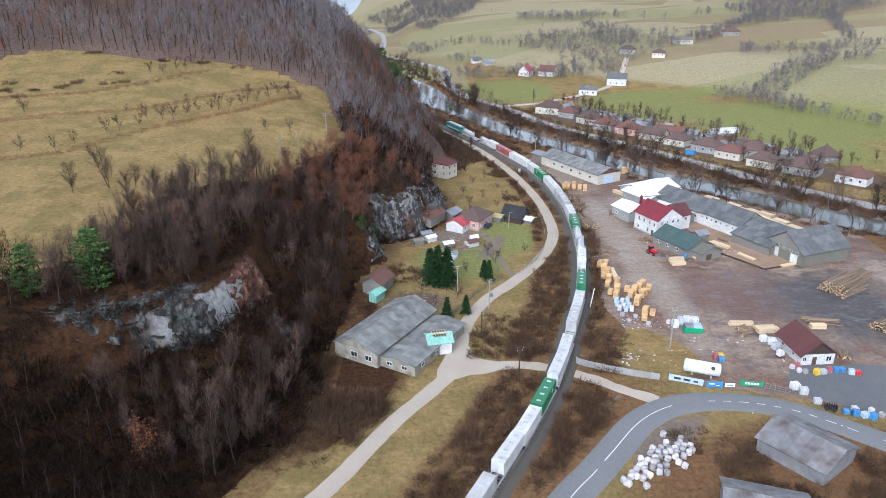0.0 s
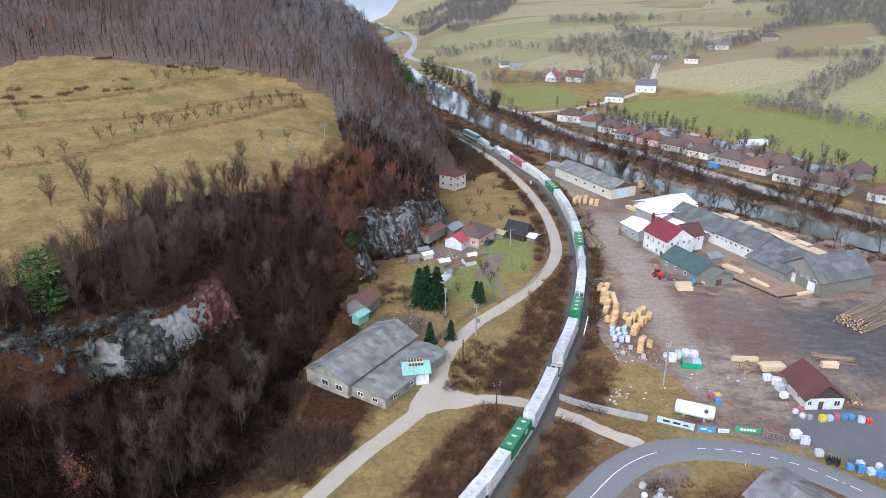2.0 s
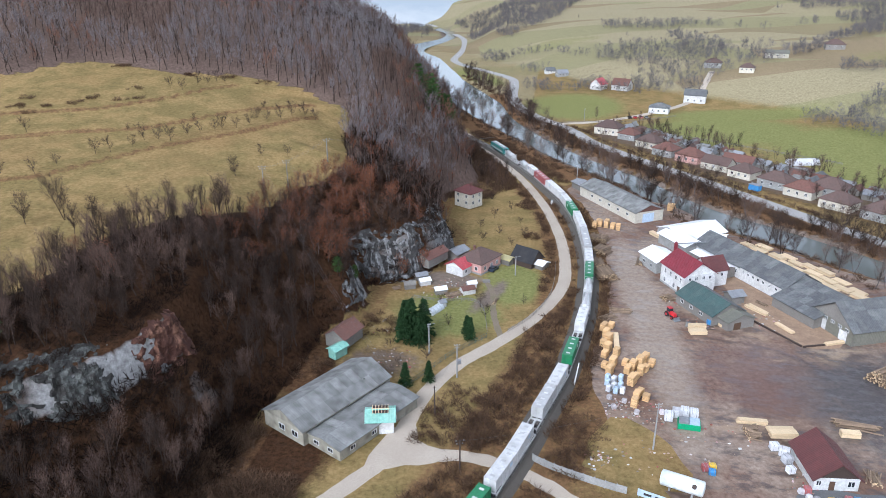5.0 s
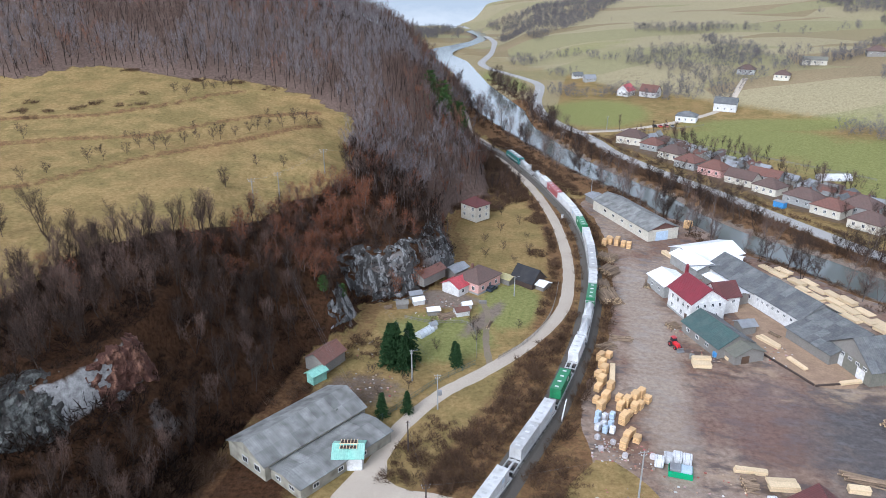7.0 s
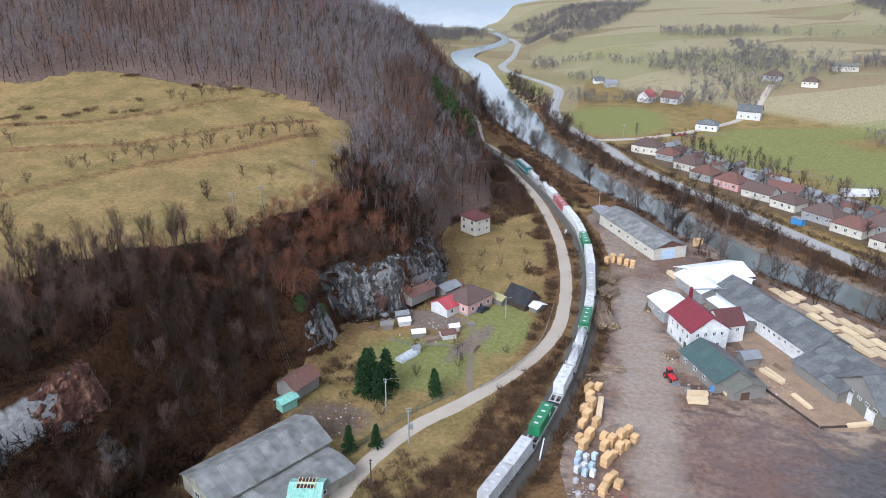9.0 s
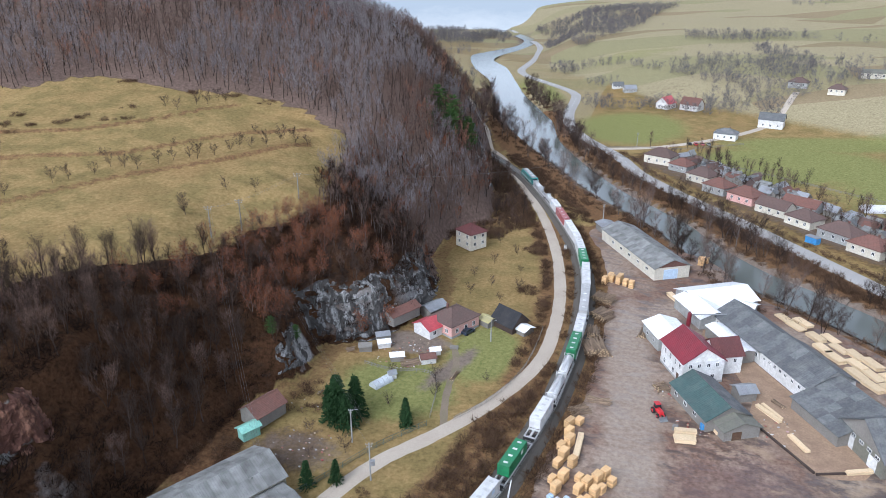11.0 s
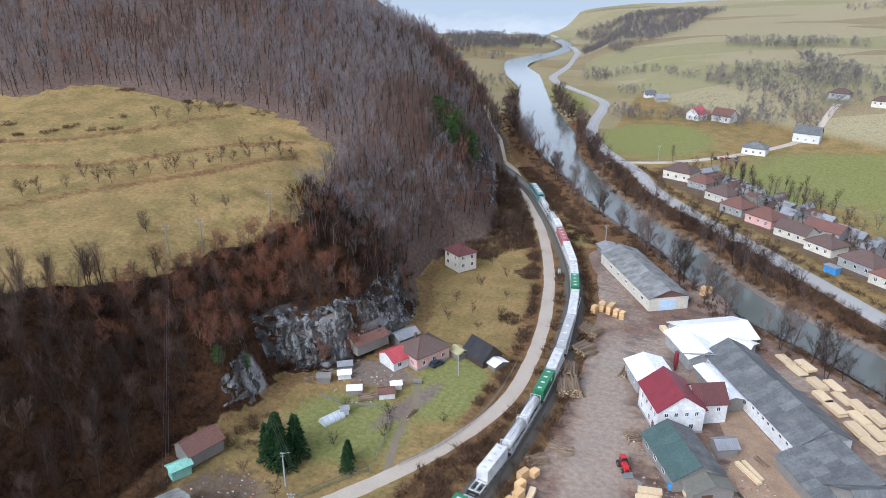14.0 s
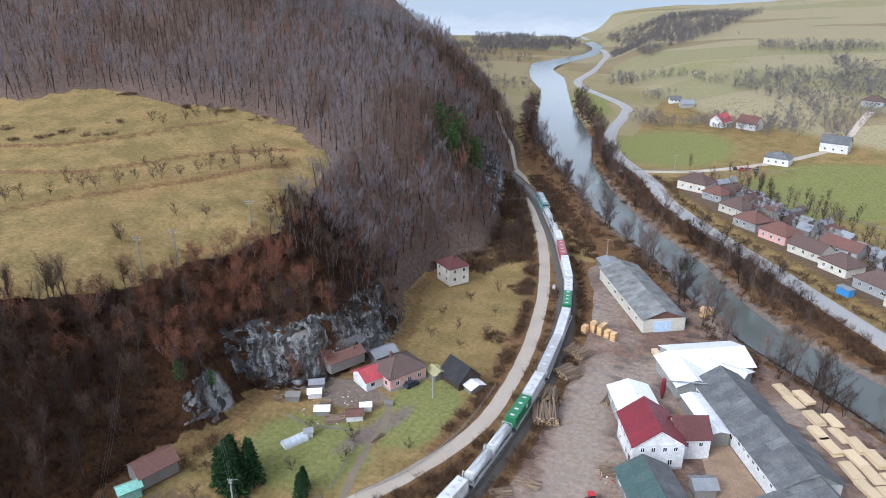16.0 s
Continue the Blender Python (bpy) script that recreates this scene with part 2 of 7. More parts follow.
def streaked_rock(name, pale, dark):
    """Bare rock: pale faces, dark seeps running down, a little moss colour."""
    m, nt, b = nodes_of(name)
    n1 = noise_node(nt, 0.55, 9, 0.7, "World")
    mp = nt.nodes.new("ShaderNodeMapping")
    mp.inputs["Scale"].default_value = (1.0, 1.0, 0.22)
    nt.links.new(n1.inputs["Vector"].links[0].from_socket, mp.inputs["Vector"])
    nt.links.new(mp.outputs[0], n1.inputs["Vector"])
    n2 = noise_node(nt, 2.2, 8, 0.75, "World")
    face = ramp(nt, n2.outputs["Fac"], [(0.32, scaled(pale, 0.55)), (0.68, scaled(pale, 1.15))]).outputs[0]
    c = mix(nt, ramp(nt, n1.outputs["Fac"], [(0.38, (0, 0, 0)), (0.50, (0.95, 0.95, 0.95))]).outputs[0], face, dark)
    nt.links.new(c, b.inputs["Base Color"])
    b.inputs["Roughness"].default_value = 0.95
    bp = nt.nodes.new("ShaderNodeBump")
    bp.inputs["Strength"].default_value, bp.inputs["Distance"].default_value = 1.0, 0.25
    nt.links.new(n2.outputs["Fac"], bp.inputs["Height"])
    nt.links.new(bp.outputs[0], b.inputs["Normal"])
    return m


M = {
    "ground": ground_material(), "yard": yard_material(), "water": water_material(), "glass": glass_material(),
    "lane": surface("pale_gravel_lane", (0.47, 0.40, 0.315), 0.95, 0, 0.10, 5.0, 0.35, (0.30, 0.235, 0.17), 0.1),
    "asphalt": surface("worn_asphalt", (0.165, 0.163, 0.16), 0.8, 0, 0.08, 3.0, 0.4, (0.19, 0.185, 0.18), 0.2),
    "gravel": surface("dark_gravel", (0.115, 0.117, 0.12), 0.9, 0, 0.12, 2.5, 0.5, (0.16, 0.15, 0.14), 0.6),
    "drive": surface("worn_earth", (0.215, 0.165, 0.115), 0.95, 0, 0.3, 3, 0.7, (0.15, 0.14, 0.06), 0.3),
    "stained": surface("stained_render", (0.33, 0.305, 0.24), 0.9, 0, 0.5, 2, 0.85, (0.12, 0.11, 0.08), 0.2),
    # far road asphalt, base colour lightened to stand in for wet sheen and haze
    "paleasphalt": surface("haze_paled_asphalt", (0.34, 0.325, 0.30), 0.9, 0, 0.08, 3.0, 0.4, (0.26, 0.245, 0.225), 0.2),
    "paint": surface("road_paint", (0.75, 0.75, 0.73), 0.7, 0, 0.5, 5, 0.3, (0.3, 0.3, 0.3), 0),
    "ballast": surface("ballast", (0.095, 0.082, 0.066), 0.95, 0, 0.1, 4, 0.5, (0.08, 0.075, 0.06), 0.9),
    "rail": surface("rail_steel", (0.20, 0.16, 0.14), 0.45, 0.7, 0.5, 6, 0.3),
    "sleeper": surface("concrete_sleeper", (0.24, 0.23, 0.21), 0.9),
    "white": surface("white_box_paint", (0.62, 0.615, 0.60), 0.5, 0, 0.5, 2, 0.6, (0.33, 0.31, 0.27), 0.05),
    "offwhite": surface("grey_white_box_paint", (0.47, 0.465, 0.45), 0.5, 0, 0.5, 2, 0.6, (0.26, 0.24, 0.21), 0.05),
    "boxgreen": surface("green_box_paint", (0.025, 0.19, 0.075), 0.45, 0, 0.4, 2, 0.25, (0.10, 0.11, 0.08), 0.05),
    "boxred": surface("faded_red_box_paint", (0.36, 0.085, 0.085), 0.5, 0, 0.4, 2, 0.35, (0.36, 0.24, 0.22), 0.05),
    "teal": surface("teal_loco_paint", (0.02, 0.21, 0.19), 0.4, 0, 0.3, 2, 0.2),
    "steel": surface("dull_steel", (0.30, 0.31, 0.31), 0.45, 0.6, 0.5, 3, 0.4),
    "dark": surface("black_underframe", (0.035, 0.035, 0.035), 0.7, 0.2, 0.5, 3, 0.4),
    "silver": surface("tank_skin", (0.62, 0.63, 0.62), 0.35, 0.3, 0.4, 2, 0.3, (0.3, 0.28, 0.25), 0.05),
    "plaster": surface("white_plaster", (0.68, 0.675, 0.65), 0.9, 0, 0.3, 2, 0.5, (0.33, 0.30, 0.25), 0.15),
    "cream": surface("cream_plaster", (0.58, 0.54, 0.44), 0.9, 0, 0.3, 2, 0.4, (0.33, 0.29, 0.22), 0.15),
    "pink": surface("pink_plaster", (0.62, 0.36, 0.31), 0.9, 0, 0.3, 2, 0.35, (0.46, 0.33, 0.29), 0.15),
    "greywall": surface("grey_render", (0.33, 0.33, 0.31), 0.9, 0, 0.25, 1.5, 0.5, (0.16, 0.15, 0.13), 0.2),
    "boards": surface("grey_weathered_boards", (0.21, 0.195, 0.17), 0.9, 0, 0.3, 4, 0.4, (0.10, 0.085, 0.07), 0.4),
    "darkwood": surface("dark_wood", (0.05, 0.032, 0.024), 0.85, 0, 0.3, 4, 0.3),
    "frame": surface("white_window_frame", (0.7, 0.7, 0.68), 0.6, bump=0),
    "brownframe": surface("brown_joinery", (0.10, 0.055, 0.03), 0.7, bump=0),
    "asbestos": sheet("grey_fibre_sheet", (0.225, 0.225, 0.21), 0.5, "X", 0.9, 0, 0.85, (0.085, 0.08, 0.07), 0.18),
    "slate": sheet("blue_grey_sheet", (0.105, 0.108, 0.108), 0.5, "X", 0.85, 0, 0.6, (0.19, 0.185, 0.17), 0.2),
    "tin": sheet("zinc_sheet", (0.30, 0.31, 0.32), 0.4, "X", 0.5, 0.35, 0.6, (0.17, 0.15, 0.135)),
    "rusttin": sheet("rusted_zinc_sheet", (0.23, 0.225, 0.22), 0.4, "X", 0.65, 0.2, 0.9, (0.085, 0.055, 0.042), 0.18),
    "whitesheet": sheet("white_sheet", (0.80, 0.80, 0.80), 0.6, "X", 0.5, 0, 0.15, (0.5, 0.5, 0.48), 0.05),
    "redsheet": sheet("dark_red_sheet", (0.20, 0.020, 0.030), 0.4, "X", 0.5, 0, 0.5, (0.11, 0.02, 0.022), 0.1),
    "brownsheet": sheet("oxblood_sheet", (0.115, 0.034, 0.03), 0.4, "X", 0.6, 0, 0.35, (0.06, 0.03, 0.026), 0.1),
    "rosesheet": sheet("bright_red_sheet", (0.42, 0.06, 0.07), 0.4, "X", 0.5, 0, 0.25, (0.4, 0.12, 0.11), 0.08),
    "greensheet": sheet("dark_green_sheet", (0.05, 0.088, 0.080), 0.5, "X", 0.7, 0, 0.35, (0.10, 0.11, 0.10)),
    "olivesheet": sheet("olive_sheet", (0.16, 0.155, 0.12), 0.5, "X", 0.8, 0, 0.4),
    "turquoise": sheet("faded_turquoise_sheet", (0.24, 0.50, 0.40), 0.4, "X", 0.6, 0, 0.35, (0.42, 0.52, 0.46)),
    "tile": sheet("brown_clay_tile", (0.115, 0.073, 0.060), 0.35, "Y", 0.9, 0, 0.5, (0.085, 0.065, 0.055)),
    "redtile": sheet("rust_clay_tile", (0.150, 0.070, 0.052), 0.35, "Y", 0.9, 0, 0.45, (0.11, 0.07, 0.055)),
    "blackroof": surface("black_roofing", (0.018, 0.018, 0.02), 0.8, 0, 0.5, 3, 0.2),
    "lumber": surface("fresh_sawn_lumber", (0.62, 0.40, 0.19), 0.8, 0, 0.6, 5, 0.3, (0.42, 0.25, 0.10), 0.3, 0.2),
    "palelumber": surface("pale_planks", (0.64, 0.49, 0.30), 0.8, 0, 0.6, 5, 0.25, (0.5, 0.38, 0.22), 0.3, 0.12),
    "deck": surface("sawdust_deck", (0.34, 0.23, 0.145), 0.95, 0, 0.25, 2.5, 0.6, (0.17, 0.105, 0.07), 0.3),
    "log": surface("bark_log", (0.22, 0.155, 0.10), 0.9, 0, 0.6, 5, 0.4, (0.10, 0.07, 0.05), 0.5, 0.3),
    "logend": surface("cut_log_end", (0.52, 0.38, 0.22), 0.9, 0, 0.6, 5, 0.3, vary=0.25),
    "concrete": surface("pale_concrete", (0.29, 0.285, 0.27), 0.9, 0, 0.3, 2, 0.4, (0.2, 0.19, 0.17), 0.2),
    "blue": surface("blue_plastic", (0.05, 0.24, 0.52), 0.5, bump=0),
    "paleblue": surface("pale_blue_wrap", (0.42, 0.52, 0.62), 0.5, bump=0.1),
    "bag": surface("white_woven_bag", (0.60, 0.60, 0.61), 0.8, 0, 0.8, 5, 0.5, (0.32, 0.29, 0.27), 0.4, 0.2),
    "dirtybag": surface("soiled_woven_bag", (0.50, 0.475, 0.465), 0.85, 0, 1.1, 5, 0.75, (0.20, 0.155, 0.14), 0.5, 0.45),
    "red": surface("red_machine_paint", (0.50, 0.02, 0.025), 0.4, bump=0),
    "yellow": surface("yellow_paint", (0.75, 0.5, 0.04), 0.45, bump=0),
    "dullyellow": sheet("faded_yellow_sheet", (0.40, 0.35, 0.15), 0.4, "X", 0.7, 0, 0.5, (0.25, 0.24, 0.18)),
    "green": surface("sign_green", (0.01, 0.33, 0.14), 0.4, bump=0),
    "tyre": surface("tyre_rubber", (0.02, 0.02, 0.02), 0.9, bump=0),
    # limestone in a darker, greener tone for the meadow outcrop
    "darkrock": streaked_rock("dark_limestone", (0.135, 0.14, 0.125), (0.026, 0.023, 0.019)),
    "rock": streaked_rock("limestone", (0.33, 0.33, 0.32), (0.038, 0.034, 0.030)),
    "redrock": streaked_rock("iron_stained_rock", (0.25, 0.125, 0.078), (0.06, 0.022, 0.013)),
    "spruce": twig_material("spruce_needles", (0.010, 0.024, 0.010), (0.035, 0.068, 0.026)),
    "pine": twig_material("pine_needles", (0.026, 0.058, 0.018), (0.09, 0.15, 0.045)),
    "twig": twig_material("bare_twigs", (0.050, 0.033, 0.026), (0.175, 0.118, 0.092)),
    "bark": twig_material("grey_bark", (0.055, 0.045, 0.04), (0.17, 0.145, 0.13)),
    "darktwig": twig_material("dark_brown_twigs", (0.020, 0.0145, 0.0115), (0.080, 0.057, 0.045)),
    # near-black brown: the shade inside dense growth is put into this colour
    "thicket": twig_material("shade_dark_twigs", (0.007, 0.005, 0.004), (0.034, 0.022, 0.016)),
    "rust": twig_material("rust_beech_leaves", (0.080, 0.031, 0.016), (0.265, 0.100, 0.046)),
    "bramble": twig_material("dry_bramble", (0.042, 0.027, 0.018), (0.165, 0.102, 0.062)),
    # grey-violet hill twigs, paled further so that distance haze sits in the colour
    "hillwood": twig_material("haze_paled_twigs", (0.088, 0.077, 0.076), (0.275, 0.242, 0.238)),
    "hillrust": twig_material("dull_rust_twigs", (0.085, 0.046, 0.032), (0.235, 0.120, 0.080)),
    # far twigs greyed towards haze in their base colour
    "farwood": twig_material("haze_greyed_wood", (0.075, 0.069, 0.067), (0.205, 0.185, 0.18)),
    "wire": surface("wire", (0.18, 0.18, 0.18), 0.5, 0.5, bump=0),
}

# ---- mesh helpers ----
def part(name, bm, material, parent=None, label=""):
    """Links a bmesh as one mesh object under a thing or a part."""
    me = bpy.data.meshes.new(name)
    bm.to_mesh(me)
    bm.free()
    me.materials.append(material)
    ob = new(name, me)
    if parent:
        ob.parent = parent
    if label:
        ob["label"] = label
    return ob


def share(name, me, parent, m):
    """One more object on a mesh that is there already."""
    ob = new(name, me)
    ob.parent = parent
    ob.matrix_local = m
    return ob


def mesh_from(name, verts, faces, material):
    me = bpy.data.meshes.new(name)
    me.from_pydata(verts, [], faces)
    me.materials.append(material)
    return me


def thing(name, label, category, x, y, z=0.0, turn=0.0, group=""):
    ob = new(name)
    ob.matrix_basis = pose(x, y, z, 0, 0, turn)
    ob.empty_display_size = 0.2
    return tagged(ob, label, category, group)


def box(bm, sx, sy, sz, x=0.0, y=0.0, z=0.0, m=None, bev=0.0):
    """A block whose underside is centred on x, y, z."""
    r = bmesh.ops.create_cube(bm, size=1, matrix=(m or Matrix()) @ Matrix.Translation((x, y, z + sz / 2)) @ Matrix.Diagonal((sx, sy, sz, 1)))
    if bev:
        edges = list({e for v in r["verts"] for e in v.link_edges})
        bmesh.ops.bevel(bm, geom=edges, offset=bev, segments=1, affect="EDGES")
    return bm


def rod(bm, a, b, r0, r1=None, sides=8):
    """A tapered round bar from a to b."""
    a, b = Vector(a), Vector(b)
    d = b - a
    m = Matrix.Translation((a + b) / 2) @ d.to_track_quat("Z", "Y").to_matrix().to_4x4()
    bmesh.ops.create_cone(bm, cap_ends=True, segments=sides, radius1=r0, radius2=r1 if r1 is not None else r0, depth=d.length, matrix=m)
    return bm


def prism(bm, outline, depth, m=None):
    """An outline in x, z pushed along y from -depth / 2 to depth / 2."""
    m = m or Matrix()
    a = [bm.verts.new(m @ Vector((x, -depth / 2, z))) for x, z in outline]
    b = [bm.verts.new(m @ Vector((x, depth / 2, z))) for x, z in outline]
    bm.faces.new(a[::-1]), bm.faces.new(b)
    for i in range(len(a)):
        j = (i + 1) % len(a)
        bm.faces.new((a[i], a[j], b[j], b[i]))
    bmesh.ops.recalc_face_normals(bm, faces=bm.faces)
    return bm


BM = bmesh.new

# ---- the lie of the land ----
TRACK = [(-52, -20), (-21, 40), (8.3, 97.5), (16.7, 113.6), (25.5, 134.3), (31.8, 154.1), (37, 172.1), (42.1, 198.5), (44, 216), (45, 234), (44.7, 252), (43.1, 272),
         (40, 290), (36, 305.5), (29.5, 324), (22.4, 343), (13.1, 364), (4.7, 382.5), (-7, 402.6), (-24, 427), (-50, 458)]
LANE = [(-62, 40), (-36, 75), (-20.5, 98), (-14.3, 109.5), (-9.5, 118.4), (-2.9, 128.5), (2.6, 138), (4.2, 149), (6.4, 161), (12, 173.7), (19.5, 184), (27.3, 196.5), (33.3, 209.5), (37, 222),
        (38, 237), (37, 258), (33.2, 284), (27.5, 309), (18.8, 337), (7.5, 366), (-5.9, 399), (-18, 426), (-45, 462)]
BRANCH = [(3, 138), (12.3, 139.2), (21.4, 139.2), (32.1, 134.5), (38.4, 129.6), (46, 125)]
HIGHWAY = [(0, 62), (12, 82), (21.9, 96.3), (27, 102.4), (31.9, 108.7), (39.2, 117.8), (46.4, 123), (54, 125), (63.3, 124.6), (71.6, 122), (78, 117.5), (84.3, 112.1), (120, 82), (200, 30)]
RIVER_ROAD = [(-330, 1500), (-190, 1250), (-95, 1010), (-70, 880), (-67, 800), (-66, 752), (-54, 716), (-36, 688), (-15, 657), (-1, 630), (2.5, 600), (4, 550), (10.5, 509), (23, 476), (43, 440), (54, 411), (66.5, 389), (82, 366), (96.5, 346), (107, 330), (117, 315), (127, 300), (138, 284),
              (170, 245), (240, 180), (360, 90)]
RIVER = [(-420, 1600), (-230, 1280), (-120, 1080), (-104, 985), (-114, 925), (-127, 870), (-121, 822), (-98, 762), (-72, 690), (-53, 623), (-35, 565), (-18, 517), (-1, 466), (20, 420), (42, 377), (59, 353), (70, 337), (80, 316), (94, 295), (106, 283), (117, 272), (125, 263), (150, 236), (215, 180), (330, 95)]
RIVER_HALF = [9, 9, 8, 7, 11, 15, 11, 15, 10, 11, 14, 15, 9, 6.5, 6, 6, 6, 6.2, 6.2, 6.5, 6.5, 6.5, 7, 7, 7]
FOOT = [(-150, -60), (-100, 0), (-60, 50), (-40, 92), (-27, 118), (-29, 140), (-26, 160), (-25, 184), (-17, 198), (-20, 214), (-8, 219), (-3, 227), (1, 243), (-2, 262), (-11, 280), (-9, 303), (2, 322),
        (-3, 350), (-14, 385), (-21, 415), (-25, 442), (-34, 476), (-58, 520), (-100, 580), (-180, 710), (-290, 900), (-520, 1300)]
EDGE = [(-38, 262), (-45, 286), (-51, 303), (-74, 316), (-98, 320), (-130, 312), (-165, 312), (-185, 290), (-260, 280), (-420, 300)]
RIM = [(-260, 20), (-200, 70), (-120, 100), (-92, 120), (-74, 138), (-71, 155), (-70, 170), (-60, 190), (-47, 208), (-42, 225), (-35, 240), (-38, 262)]
BANKS = [[(-180, 234), (-154, 248), (-130, 260), (-115, 278), (-106, 299), (-98, 309)], [(-180, 205), (-143, 227), (-127, 238), (-105, 248), (-95, 263), (-80, 285), (-62, 299)], [(-170, 172), (-125, 194), (-112, 201), (-103, 218), (-92, 237), (-75, 258), (-58, 289)]]
HEDGES = [[(420, 890), (374, 827), (287, 706), (225, 629), (178, 593), (140, 583)], [(300, 520), (266, 510), (244, 500), (225, 487), (190, 470)], [(205, 470), (214, 440), (222, 415), (240, 390)], [(90, 815), (115, 807), (173, 794), (222, 757), (281, 783)],
          [(131, 560), (150, 600), (158, 650), (140, 720)], [(60, 690), (110, 680), (150, 655)], [(330, 590), (350, 660), (380, 740)], [(-30, 760), (30, 720), (70, 668), (100, 630)], [(230, 560), (280, 545), (330, 560)]]
SPUR = [(-50, 850), (-75, 940), (-85, 1053), (-90, 1354), (150, 1300), (62, 1109), (20, 900), (-20, 806)]
SLOPE = [(-30, 125), (40, 85), (95, 60), (110, 48), (122, 36), (131, 28), (142, 21), (156, 27), (190, 40), (240, 48), (280, 55), (340, 62), (420, 60), (600, 70), (1300, 90)]


def spline(points, step):
    """Points every step metres along a smooth line through the given ones."""
    p = [Vector(q) for q in points]
    p = [2 * p[0] - p[1]] + p + [2 * p[-1] - p[-2]]
    fine = []
    for i in range(1, len(p) - 2):
        n = max(2, int((p[i + 1] - p[i]).length / 0.5))
        for k in range(n):
            u = k / n
            a, b, c, d = p[i - 1], p[i], p[i + 1], p[i + 2]
            fine.append(0.5 * (2 * b + (c - a) * u + (2 * a - 5 * b + 4 * c - d) * u * u + (3 * b - a - 3 * c + d) * u ** 3))
    fine.append(p[-2])
    out, s, want = [fine[0]], 0.0, step
    for a, b in zip(fine, fine[1:]):
        s += (b - a).length
        if s >= want:
            out.append(b)
            want += step
    return np.array([tuple(q) for q in out])


def away(px, py, line):
    """Distance to a polyline, and how far along it (in points) the nearest spot is."""
    best = np.full(px.shape, 1e9)
    where = np.zeros(px.shape)
    for i, ((ax, ay), (bx, by)) in enumerate(zip(line, line[1:])):
        dx, dy = bx - ax, by - ay
        u = np.clip(((px - ax) * dx + (py - ay) * dy) / (dx * dx + dy * dy), 0, 1)
        d = np.hypot(px - ax - u * dx, py - ay - u * dy)
        where = np.where(d < best, i + u, where)
        best = np.minimum(best, d)
    return best, where


def wob(px, py, scale, seed=0.0):
    """Smooth unevenness between about -1 and 1, out of a few crossing waves."""
    s = 0
    for k, (a, b, c) in enumerate(((1.0, 0.35, 0.3), (-0.5, 0.9, 1.7), (0.8, -0.75, 4.1), (0.2, 1.3, 2.6), (1.6, 0.9, 5.2))):
        s = s + np.sin((a * px + b * py) / scale * (1 + 0.37 * k) + c + seed * (k + 1)) / (1 + 0.5 * k)
    return s / 2.3


def smooth(u):
    u = np.clip(u, 0, 1)
    return u * u * (3 - 2 * u)


FOOT_Y, FOOT_X = [q[1] for q in FOOT], [q[0] for q in FOOT]


def west_of_foot(px, py):
    d, _ = away(px, py, FOOT)
    return np.where(px < np.interp(py, FOOT_Y, FOOT_X), d, -d)


def past_edge(px, py):
    """How far beyond the meadow's upper border, in the wood."""
    d, _ = away(px, py, EDGE)
    line_y = np.interp(px, [q[0] for q in EDGE[::-1]], [q[1] for q in EDGE[::-1]])
    return np.where(py > line_y, d, -d)


